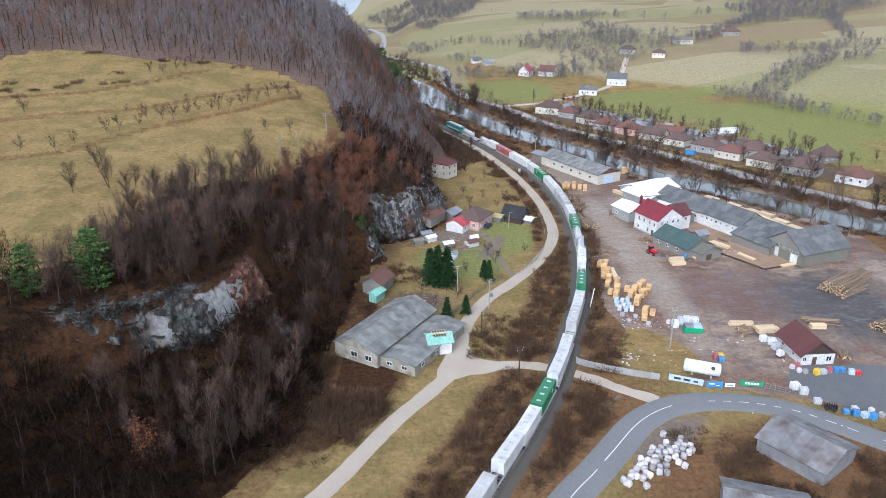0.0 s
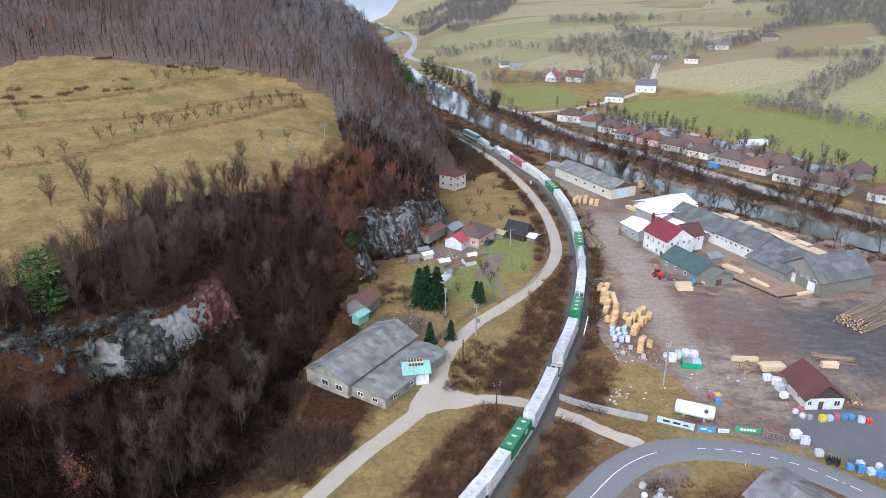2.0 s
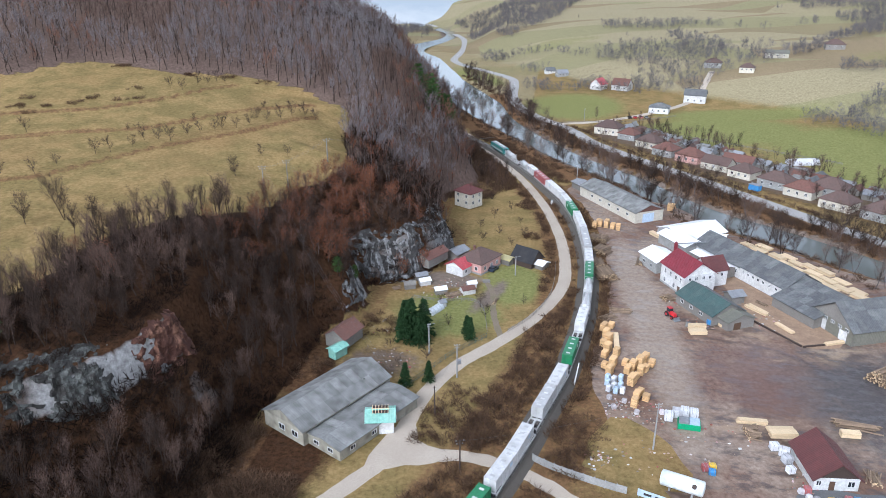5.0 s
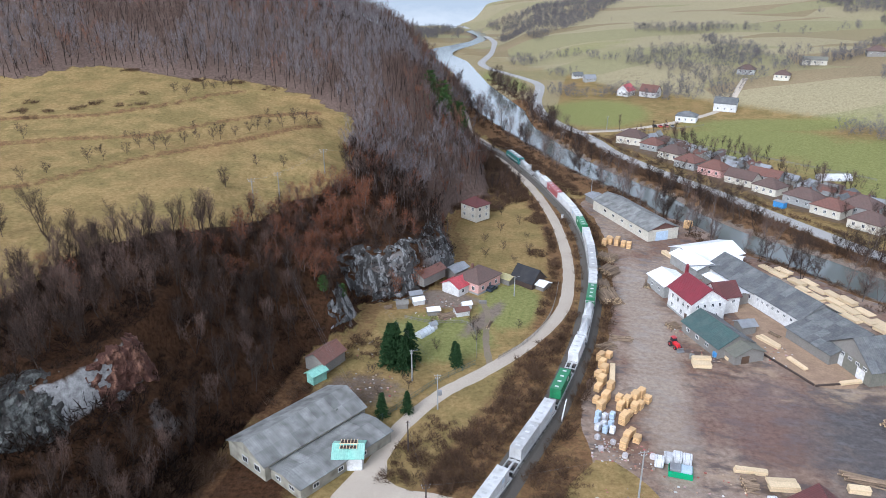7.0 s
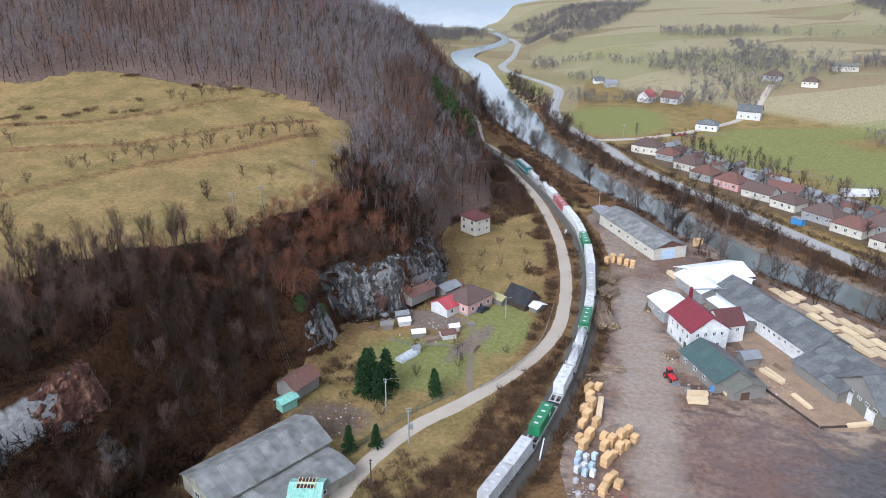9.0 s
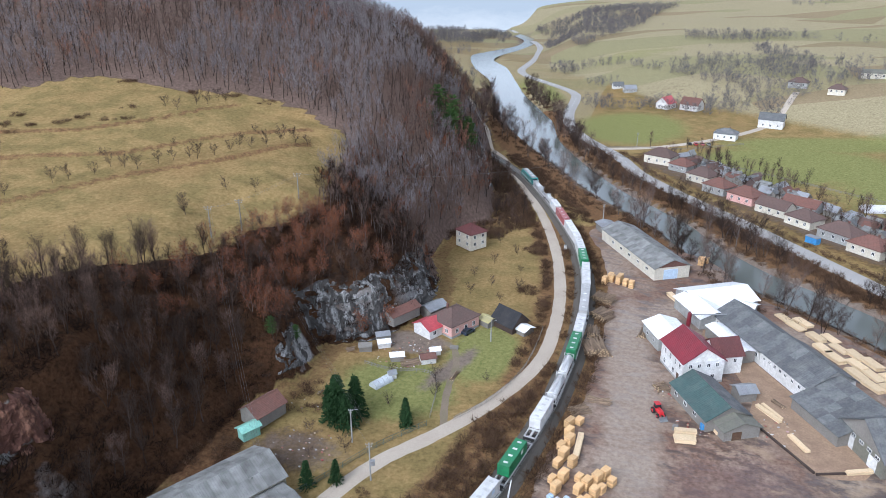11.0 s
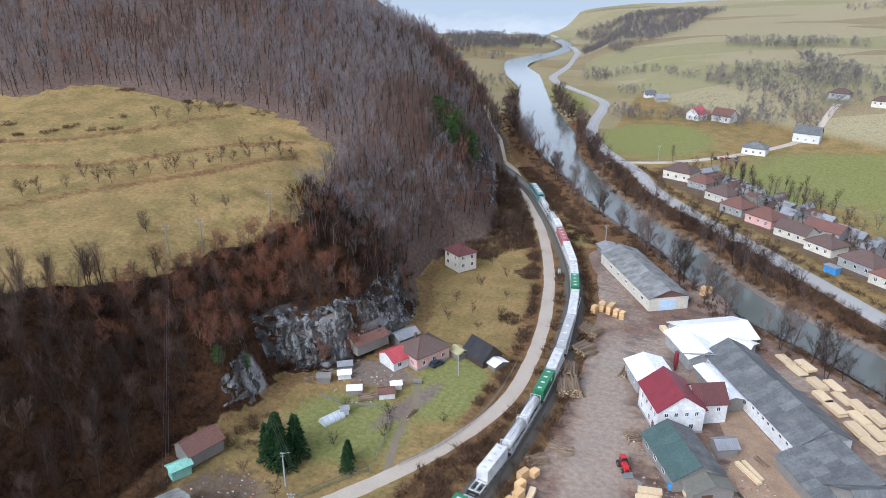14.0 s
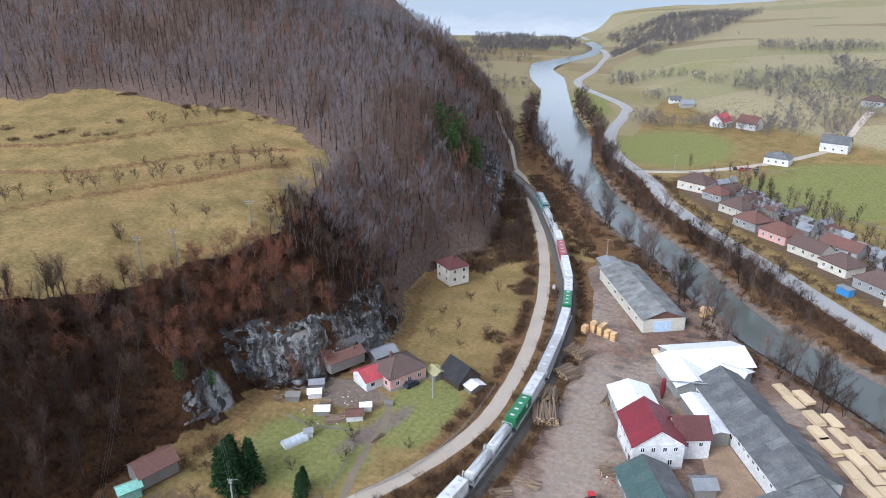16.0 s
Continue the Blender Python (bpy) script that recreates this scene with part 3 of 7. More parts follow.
def height(px, py, detail=True):
    px, py = np.asarray(px, float), np.asarray(py, float)
    d = west_of_foot(px, py) + 1.6 * wob(px, py, 6.0) * smooth((np.asarray(py) - 90) / 30)
    w = np.interp(py, [q[0] for q in SLOPE], [q[1] for q in SLOPE])
    u = np.clip(d / w, 0, 3)
    # meadow terrace and the wooded hill above it
    west = np.maximum(-61 - px, -30)
    mead = 33 + 0.055 * (np.clip(py, 60, 420) - 218) + 0.055 * np.minimum(west, 250) + 0.0007 * np.maximum(west, 0) * np.clip(py - 230, 0, 140)
    mead = mead + 0.5 * wob(px, py, 25.0, 2.0)
    for line in BANKS:
        mead = mead + 0.9 * smooth((py - np.interp(px, [c[0] for c in line], [c[1] for c in line])) / 3 + 0.5) * smooth((px + 190) / 20) - 0.5
    e = past_edge(px, py)
    hill = 0.44 * np.clip(e, 0, 260) - 0.0004 * np.clip(e, 0, 260) ** 2
    flank = 1 - smooth((d - 60) / 130)
    top = (mead + hill * (1 - 0.45 * flank)) * (1 - 0.3 * flank * smooth((py - 370) / 120))
    plain = 1 - (1 - np.clip(u, 0, 1)) ** 2
    front = np.interp(u, [0, 0.2, 0.45, 0.58, 0.68, 0.85, 1.2], [0, 0.16, 0.53, 0.63, 0.92, 0.97, 1.0])
    back = np.interp(u, [0, 0.04, 0.12, 0.2, 0.55, 1.0], [0, 0.08, 0.40, 0.50, 0.82, 1.0])
    wf = smooth((py - 80) / 14) * (1 - smooth((py - 152) / 25))
    wb = smooth((py - 186) / 12) * (1 - smooth((py - 256) / 22))
    s = plain * (1 - wf - wb) + front * wf + back * wb
    z = np.where(d > 0, top * s, 0.0)
    if detail:
        z = z + np.where(d > 1, 0.5 * wob(px, py, 4.0, 5.0) * smooth(d / 12) * (1 - 0.8 * smooth((u - 1.0) * 4) * (e < 0)), 0)
    # the far side: banks, fields and the long hill
    q, k = away(px, py, RIVER)
    half = np.interp(k, range(len(RIVER)), RIVER_HALF)
    over = px - np.interp(py, [c[1] for c in RIVER[::-1]], [c[0] for c in RIVER[::-1]])
    far = np.where(d > 0, 0, 1) * smooth((q - half - 20) / 60) * (over > 0)
    base = [(-330, 1250), (-120, 905), (-62, 800), (-22, 725), (20, 652), (60, 590), (120, 545), (185, 490), (260, 400), (360, 280), (520, 120)]
    b, _ = away(px, py, base)
    line_y = np.interp(px, [c[0] for c in base], [c[1] for c in base])
    b = np.where(py > line_y, b, 0) 
    rise = np.minimum(0.24 * b, 17 + 0.02 * b) * smooth(b / 40) + 0.062 * np.clip(b - 80, 0, 900) + 0.05 * np.clip(b - 350, 0, 800)
    rise = rise + smooth(b / 200) * 5 * wob(px, py, 60.0, 1.0)
    z = z + far * (1.5 * smooth((q - 40) / 60) + rise)
    # the river's bed
    z = z - 3.2 * (1 - smooth((q - half + 2) / 5.5))


    return z


def steps(*spans):
    """Grid lines: (to, step) from span to span."""
    v = [spans[0]]
    for to, st in spans[1:]:
        n = max(1, round((to - v[-1]) / st))
        a = v[-1]
        v += [a + (to - a) * (i + 1) / n for i in range(n)]
    return np.array(v)


gx = steps(-3600, (-1600, 400), (-600, 100), (-260, 17), (-170, 6), (-75, 2.5), (10, 1.4), (135, 3), (260, 8), (600, 28), (1500, 100), (3600, 350))
gy = steps(-500, (0, 60), (80, 8), (105, 3), (310, 1.6), (450, 4), (640, 8), (1100, 25), (2000, 90), (3900, 300))
GX, GY = np.meshgrid(gx, gy)
GZ = height(GX, GY)


def hz(x, y):
    """Height of the ground sheet at one spot."""
    i, j = min(max(int(np.searchsorted(gx, x)) - 1, 0), len(gx) - 2), min(max(int(np.searchsorted(gy, y)) - 1, 0), len(gy) - 2)
    u, v = (x - gx[i]) / (gx[i + 1] - gx[i]), (y - gy[j]) / (gy[j + 1] - gy[j])
    return float((GZ[j, i] * (1 - u) + GZ[j, i + 1] * u) * (1 - v) + (GZ[j + 1, i] * (1 - u) + GZ[j + 1, i + 1] * u) * v)


nx, ny = len(gx), len(gy)
verts = np.stack([GX, GY, GZ], -1).reshape(-1, 3)
ii = np.arange((ny - 1) * (nx - 1))
r0 = ii // (nx - 1) * nx + ii % (nx - 1)
quads = np.stack([r0, r0 + 1, r0 + nx + 1, r0 + nx], -1)
me = mesh_from("ground", verts.tolist(), quads.tolist(), M["ground"])
fx, fy = GX.ravel(), GY.ravel()
fd, fe = west_of_foot(fx, fy), past_edge(fx, fy)
fw = np.interp(fy, [q[0] for q in SLOPE], [q[1] for q in SLOPE])
steep = np.hypot(*np.gradient(GZ, gy, gx)).ravel()
rq, rk = away(fx, fy, RIVER)
tq, _ = away(fx, fy, TRACK)


def blob(cx, cy, rx, ry, turn=0.0):
    c, s = math.cos(radians(turn)), math.sin(radians(turn))
    u, v = (fx - cx) * c + (fy - cy) * s, -(fx - cx) * s + (fy - cy) * c
    return np.clip(1.5 - np.hypot(u / rx, v / ry), 0, 1)


def in_wood(px, py):
    """Where the hillside is wooded."""
    d, e = west_of_foot(px, py), past_edge(px, py)
    rim_x = np.interp(py, [q[1] for q in RIM], [q[0] for q in RIM]) + 3.5 * wob(px, py, 9.0)
    return ((d > 0) & (py < 262) & (px > rim_x)) | (e > 1.5 * wob(px, py, 8.0)) & (d > 0)


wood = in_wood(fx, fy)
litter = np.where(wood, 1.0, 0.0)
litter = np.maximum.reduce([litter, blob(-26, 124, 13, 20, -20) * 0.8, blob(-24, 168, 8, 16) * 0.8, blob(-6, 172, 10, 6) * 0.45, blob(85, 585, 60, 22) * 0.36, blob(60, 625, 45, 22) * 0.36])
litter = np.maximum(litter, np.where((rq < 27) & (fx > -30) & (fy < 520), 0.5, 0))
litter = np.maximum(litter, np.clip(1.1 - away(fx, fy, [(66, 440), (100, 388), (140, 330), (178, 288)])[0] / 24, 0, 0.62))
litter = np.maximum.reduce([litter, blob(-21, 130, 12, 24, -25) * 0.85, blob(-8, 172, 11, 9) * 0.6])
scrub = np.clip(1.15 - np.abs(tq - 8) / 9, 0, 0.62) * (fy < 330)
scrub = np.maximum(scrub, blob(24, 118, 14, 30, -60) * 0.75)
scrub = np.maximum.reduce([scrub, blob(64, 100, 32, 17, 15), blob(48, 102, 12, 8) * 0.8])
scrub = np.maximum(scrub, np.where((rq > 8) & (rq < 27) & (fy < 560), 0.7, 0))
scrub = np.maximum(scrub, np.where((rq < 30) & (fx > 60) & (fy < 330), 0.6, 0))
scrub = np.maximum(scrub, np.where((fd > -6) & (fd < 0), 0.5, 0))
for line in BANKS:
    scrub = np.maximum(scrub, np.clip(0.8 - away(fx, fy, line)[0] / 3.0, 0, 0.62) * (fx > -190) * ~wood)
lush = np.maximum.reduce([blob(6, 200, 14, 13), blob(22, 222, 9, 15), blob(46, 514, 33, 44), blob(125, 440, 55, 34, 20), blob(150, 490, 60, 20, 15) * 0.8, blob(178, 345, 40, 50) * 0.7, blob(290, 596, 60, 50) * 0.45, blob(-30, 640, 14, 60, 25) * 0.8, blob(40, 760, 60, 30, 20) * 0.5, blob(-48, 640, 30, 100, -25) * 0.4, blob(205, 405, 70, 60) * 0.9])
earth = np.maximum.reduce([blob(44, 113, 12, 4, 40) * 0.8, np.clip(1.1 - away(fx, fy, [(70, 432), (104, 380), (142, 326), (176, 290)])[0] / 18, 0, 0.5), blob(3, 222, 10, 6) * 0.9, blob(16, 212, 3, 14, -20) * 0.8, blob(-6, 172, 14, 9) * 0.5, np.where(rq < 11, 0.7, 0)])
rocky = np.clip((steep - 1.2) * 1.5, 0, 0.9) * (fd > 0) * (fd < fw) * np.maximum.reduce([blob(-50, 130, 14, 22, -35), blob(-8, 232, 12, 22, -30), blob(-18, 203, 5, 6), blob(-10, 400, 14, 30)]) * (0.75 + 0.6 * wob(fx, fy, 5.0, 2.0))
dry = np.clip((fy - np.interp(fx, [-330, -120, -22, 60, 120, 185, 260, 360, 520], [1250, 905, 725, 590, 545, 490, 400, 280, 120])) / 40, 0, 1) * (fd < -10)
dry = np.maximum(dry, np.where((fd < -10) & (fy > 470) & (fx < 20), 0.55, 0))
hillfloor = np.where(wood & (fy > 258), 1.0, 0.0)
for nm, val in (("dry", dry), ("hillfloor", hillfloor), ("litter", litter), ("scrub", scrub), ("lush", lush), ("earth", earth), ("rock", rocky)):
    me.attributes.new(nm, "FLOAT", "POINT").data.foreach_set("value", val.astype(np.float32))
me.polygons.foreach_set("use_smooth", [True] * len(me.polygons))
tagged(new("ground", me), "valley ground of winter grass, leaf litter and bare earth", "ground", kind="structure")


def ribbon(name, line, half, lift, material, label, step=2.0, camber=0.0, ragged=0.0, skirt=0.0):
    """A band of ground along a line."""
    p = spline(line, step)
    t = np.gradient(p, axis=0)
    t /= np.linalg.norm(t, axis=1)[:, None]
    n = np.stack([t[:, 1], -t[:, 0]], 1)
    offs = [-half, -half * 0.5, 0, half * 0.5, half]
    vs, fs = [], []
    rng = random.Random(name)
    mid_z = height(p[:, 0], p[:, 1], False)
    if skirt:
        offs = [-half - skirt] + offs + [half + skirt]
    for i, (a, b) in enumerate(zip(p, n)):
        for j, o in enumerate(offs):
            edge = j in (0, len(offs) - 1)
            oo = o + (rng.uniform(-ragged, ragged) if edge else 0)
            x, y = a + b * oo
            zz = float(mid_z[i])
            vs.append((x, y, zz + (-0.15 if edge and skirt else lift + camber * (1 - (o / half) ** 2))))
    k = len(offs)
    for i in range(len(p) - 1):
        for j in range(k - 1):
            a = i * k + j
            fs.append((a, a + 1, a + k + 1, a + k))
    me = mesh_from(name, vs, fs, material)
    me.polygons.foreach_set("use_smooth", [True] * len(me.polygons))
    return tagged(new(name, me), label, "road", kind="structure")


def patch(name, outline, z, material, label, category="ground", rough=0.6):
    """A flat piece of ground with a ragged rim."""
    rng = random.Random(name)
    pts = spline(outline + [outline[0]], 3.0)[:-1]
    bm = BM()
    bm.faces.new([bm.verts.new((x + rng.uniform(-rough, rough), y + rng.uniform(-rough, rough), z)) for x, y in pts])
    bmesh.ops.triangulate(bm, faces=bm.faces)
    bmesh.ops.recalc_face_normals(bm, faces=bm.faces)
    for f in bm.faces:
        if f.normal.z < 0:
            f.normal_flip()
    return tagged(part(name, bm, material), label, category, kind="structure")


def dashes(parent, line, material, half_w, dash, gap, z, start=0.0, end=1e9, side=0.0):
    """Painted strokes along a road, each a piece of its own."""
    p = spline(line, 0.5)
    s, n = start, len(p) * 0.5
    while s < min(n - dash, end):
        a, b = int(s * 2), min(int((s + dash) * 2), len(p) - 1)
        seg = p[a:b + 1:2] if b - a > 4 else p[[a, b]]
        t = np.gradient(seg, axis=0)
        t /= np.linalg.norm(t, axis=1)[:, None]
        nn = np.stack([t[:, 1], -t[:, 0]], 1)
        vs = [(*(q + m * (side + o)), z) for q, m in zip(seg, nn) for o in (-half_w, half_w)]
        fs = [(2 * i, 2 * i + 1, 2 * i + 3, 2 * i + 2) for i in range(len(seg) - 1)]
        ob = new("road_marking", mesh_from("road_marking", vs, fs, material))
        ob.parent = parent
        s += dash + gap


patch("ground_yard", [(47, 150), (43, 175), (49, 205), (51, 240), (50, 275), (46, 300), (40, 320), (46, 327), (56, 316), (80, 305), (92, 280), (104, 268), (120, 250), (140, 225), (135, 180), (118, 140), (97, 118), (76, 126), (64, 129), (55, 134)],
      0.05, M["yard"], "wet rutted red-brown earth of the sawmill yard")
patch("ground_gravel", [(74, 129), (80, 125.5), (90, 119.5), (101, 114), (112, 125), (104, 138), (90, 139.5), (79, 138)], 0.09, M["gravel"], "dark grey gravel lot beside the road", rough=0.3)
patch("ground_scrap", [(40, 140), (48, 137), (57, 135), (60, 140), (56, 152), (48, 157), (42, 150)], 0.085, M["ground"], "trampled grass corner of the yard")
ribbon("road_lane", LANE, 1.85, 0.06, M["lane"], "pale gravel lane winding along the railway", ragged=0.12)
patch("road_junction", [(-2, 131), (4, 134.5), (13, 137.2), (13, 141), (7.5, 143), (6, 149), (2, 147), (-1, 139)], 0.075, M["lane"], "trampled gravel junction of the lane", "road", 0.3)
ribbon("road_branch", BRANCH, 1.7, 0.05, M["lane"], "narrow gravel track crossing the railway", ragged=0.3)
ribbon("road_drive", [(21.5, 186.5), (19, 196), (17.6, 205), (17, 213), (14.5, 221), (11, 224)], 0.85, 0.045, M["drive"], "worn earth drive up to the farmyard", ragged=0.12)
ribbon("road_village", [(26, 452), (36, 455), (60, 464), (90, 484), (116, 516), (135, 552), (150, 590)], 1.7, 0.3, M["lane"], "narrow pale side road into the village", ragged=0.1, skirt=0.6)
highway = ribbon("road_highway", HIGHWAY, 3.05, 0.10, M["asphalt"], "grey asphalt road bending past the yard", camber=0.04, skirt=0.7)
river_road = ribbon("road_river", RIVER_ROAD, 3.2, 0.35, M["paleasphalt"], "grey asphalt road along the far river bank", camber=0.04, skirt=0.9)
dashes(highway, HIGHWAY, M["paint"], 0.09, 9.0, 2.0, 0.150, 18, 50)
dashes(highway, HIGHWAY, M["paint"], 0.09, 24.0, 2.0, 0.150, 52, 78)
dashes(highway, HIGHWAY, M["paint"], 0.09, 1.6, 1.6, 0.150, 84, 160)
dashes(river_road, RIVER_ROAD, M["paint"], 0.10, 3.0, 4.5, 0.41, 520, 1180)

# water surface
rp = spline(RIVER, 6.0)
rt = np.gradient(rp, axis=0)
rt /= np.linalg.norm(rt, axis=1)[:, None]
rh = np.interp(away(rp[:, 0], rp[:, 1], RIVER)[1], range(len(RIVER)), RIVER_HALF) + 1.2
vs = [(*(q + np.array((t[1], -t[0])) * h * o), -0.75) for q, t, h in zip(rp, rt, rh) for o in (-1, 1)]
fs = [(2 * i, 2 * i + 1, 2 * i + 3, 2 * i + 2) for i in range(len(rp) - 1)]
tagged(new("water", mesh_from("water", vs, fs, M["water"])), "shallow grey-green river in its bed", "river", kind="structure")

# railway: ballast bed, sleepers and rails
tp = spline(TRACK, 0.6)
tt = np.gradient(tp, axis=0)
tt /= np.linalg.norm(tt, axis=1)[:, None]
tn = np.stack([tt[:, 1], -tt[:, 0]], 1)


def along_track(name, section, material, label, every=3, closed=True):
    """A cross-section of (offset, height) drawn out along the railway."""
    vs, fs, k = [], [], len(section)
    idx = list(range(0, len(tp), every))
    for i in idx:
        vs += [(*(tp[i] + tn[i] * o), z) for o, z in section]
    for i in range(len(idx) - 1):
        for j in range(k if closed else k - 1):
            a, b = i * k + j, i * k + (j + 1) % k
            fs.append((a, b, b + k, a + k))
    return tagged(new(name, mesh_from(name, vs, fs, material)), label, "railway", kind="structure")


along_track("railway_bed", [(-3.6, -0.2), (-2.0, 0.75), (2.0, 0.75), (3.6, -0.2)], M["ballast"], "dark ballast bed of the single railway track", 3, False)
for side in (-0.76, 0.76):
    along_track("rail", [(side - 0.05, 0.9), (side - 0.05, 1.05), (side + 0.05, 1.05), (side + 0.05, 0.9)], M["rail"], "worn steel rail")
bm_v, bm_f = [], []
for i in range(0, len(tp)):
    a, b = tp[i], tn[i]
    c = np.array((-b[1], b[0])) * 0.13
    base = len(bm_v)
    for z in (0.72, 0.92):
        for su, sv in ((-1, -1), (1, -1), (1, 1), (-1, 1)):
            bm_v.append((*(a + b * 1.25 * su + c * sv), z))
    bm_f += [[base + q for q in f] for f in ((4, 5, 6, 7), (0, 1, 5, 4), (1, 2, 6, 5), (2, 3, 7, 6), (3, 0, 4, 7))]
tagged(new("sleepers", mesh_from("sleepers", bm_v, bm_f, M["sleeper"])), "concrete sleepers laid in ballast", "sleepers", kind="stuff")

# ---- buildings ----
def window(parent, m, w, h, frame_mat=None):
    """A framed window with a cross bar and two panes, on a wall whose outside is the pose's -y."""
    fr = BM()
    t = 0.09
    box(fr, w, 0.10, t, 0, 0, 0), box(fr, w, 0.10, t, 0, 0, h - t)
    for sx in (-w / 2 + t / 2, 0, w / 2 - t / 2):
        box(fr, t, 0.10, h - 2 * t, sx, 0, t)
    win = part("window", fr, frame_mat or M["frame"], parent)
    win.matrix_local = m
    gl = BM()
    box(gl, w - 2 * t, 0.04, h - 2 * t, 0, 0.015, t)
    part("pane", gl, M["glass"], win)
    return win


def face_pose(side, L, W, u, z):
    """Where a window sits on a wall of a house L by W."""
    return {"S": pose(u, -W / 2 - 0.03, z), "N": pose(u, W / 2 + 0.03, z, 0, 0, 180), "E": pose(L / 2 + 0.03, u, z, 0, 0, 90), "W": pose(-L / 2 - 0.03, u, z, 0, 0, -90)}[side]


def roof_slope(parent, name, L, run, rise, thick, material, m, panels, rng, label=""):
    """One slope out of overlapping sheets; each a piece. The pose is at the middle of the eave, x along it, y up the slope."""
    ln = math.hypot(run, rise)
    tilt = math.degrees(math.atan2(rise, run))
    bm = BM()
    box(bm, L, ln, thick * 0.6, 0, ln / 2, -thick * 0.6)
    base = part(name, bm, material, parent, label)
    base.matrix_local = m @ pose(0, 0, 0, tilt)
    if panels > 1:
        w = L / panels
        rows = max(1, round(ln / 3.6))
        h = ln / rows
        bm = BM()
        box(bm, w * 0.985, h * 1.02, thick * 0.4, 0, 0, 0)
        me = bpy.data.meshes.new("roof_sheet")
        bm.to_mesh(me)
        bm.free()
        me.materials.append(material)
        for i in range(panels):
            for j in range(rows):
                share("roof_sheet", me, base, pose(-L / 2 + w * (i + 0.5), h * (j + 0.5), 0.006 + 0.01 * rng.random() + 0.012 * (rows - j), -0.5, rng.uniform(-0.35, 0.35), rng.uniform(-0.25, 0.25)))
    return base


def house(name, label, x, y, turn, L, W, eave, ridge, wall, roof, z=0.0, over=0.45, hip=False, panels=1, windows=(), doors=(), chimneys=(), gable=None, group="", category="house", roof_label="", plinth=None, off=0.0, roof2=None, door_mat="brownframe"):
    """A building L long (along its ridge) and W wide: walls with gables, a roof of two or four slopes, windows, doors, chimneys. off: the ridge's shift from the middle."""
    rng = random.Random(name + str(round(x)))
    if z == 0.0:
        z = hz(x, y)
    h = thing(name, label, category, x, y, z, turn, group)
    bm = BM()
    box(bm, L, W, eave + 0.8, 0, 0, -0.8)
    part("wall", bm, M[wall], h)
    if plinth:
        bm = BM()
        box(bm, L + 0.12, W + 0.12, 0.6, 0, 0, 0)
        part("plinth", bm, M[plinth], h)
    if hip:
        bm = BM()
        a, b, c = L / 2 + over, W / 2 + over, max(0.05, (L - W) / 2)
        lo = [bm.verts.new((sx * a, sy * b, eave - 0.06)) for sx, sy in ((-1, -1), (1, -1), (1, 1), (-1, 1))]
        up = [bm.verts.new((sx * a, sy * b, eave + 0.1)) for sx, sy in ((-1, -1), (1, -1), (1, 1), (-1, 1))]
        r1, r2 = bm.verts.new((-c, 0, ridge)), bm.verts.new((c, 0, ridge))
        for f in ((up[0], up[1], r2, r1), (up[1], up[2], r2), (up[2], up[3], r1, r2), (up[3], up[0], r1), lo[::-1]):
            bm.faces.new(f)
        for i in range(4):
            j = (i + 1) % 4
            bm.faces.new((lo[i], lo[j], up[j], up[i]))
        bmesh.ops.recalc_face_normals(bm, faces=bm.faces)
        part("roof", bm, M[roof], h, roof_label)
        bm = BM()
        rod(bm, (-c, 0, ridge + 0.03), (c, 0, ridge + 0.03), 0.14, None, 6)
        for sx in (-1, 1):
            for sy in (-1, 1):
                rod(bm, (sx * c, 0, ridge + 0.02), (sx * a, sy * b, eave + 0.12), 0.11, None, 6)
        part("ridge_cap", bm, M[roof], h)
    else:
        for sx in (-1, 1):
            bm = BM()
            prism(bm, [(-W / 2, eave), (W / 2, eave), (off, ridge - 0.12)], 0.16, pose(sx * (L / 2 - 0.08), 0, 0, 0, 0, 90))
            part("gable", bm, M[gable or wall], h)
        for sy in (-1, 1):
            run = W / 2 + (off if sy < 0 else -off)
            rise = ridge - eave
            k = over * rise / run
            m = pose(0, sy * (W / 2 + over), eave - k + 0.1, 0, 0, 0 if sy < 0 else 180)
            roof_slope(h, "roof", L + 2 * over, run + over, rise + k, 0.14, M[roof2 if roof2 and sy > 0 else roof], m, panels, rng, roof_label)
        bm = BM()
        prism(bm, [(-0.28, ridge - 0.05), (0.28, ridge - 0.05), (0, ridge + 0.2)], L + 2 * over, pose(0, off, 0, 0, 0, 90) @ pose(0, 0, 0))
        part("ridge_cap", bm, M[roof], h)
    for side, u, wz, w, hh in windows:
        window(h, face_pose(side, L, W, u, wz), w, hh)
    for side, u, w, hh in doors:
        bm = BM()
        box(bm, w, 0.10, hh, 0, 0, 0)
        box(bm, w * 0.36, 0.14, hh * 0.36, -w * 0.22, 0, hh * 0.1), box(bm, w * 0.36, 0.14, hh * 0.36, w * 0.22, 0, hh * 0.1)
        d = part("door", bm, M[door_mat], h)
        d.matrix_local = face_pose(side, L, W, u, 0.05)
    for cx, cy, top in chimneys:
        bm = BM()
        box(bm, 0.55, 0.55, top - eave, cx, cy, eave), box(bm, 0.72, 0.72, 0.14, cx, cy, top)
        part("chimney", bm, M["redtile"], h)
    return h


def row(side, us, z, w, h):
    return [(side, u, z, w, h) for u in us]


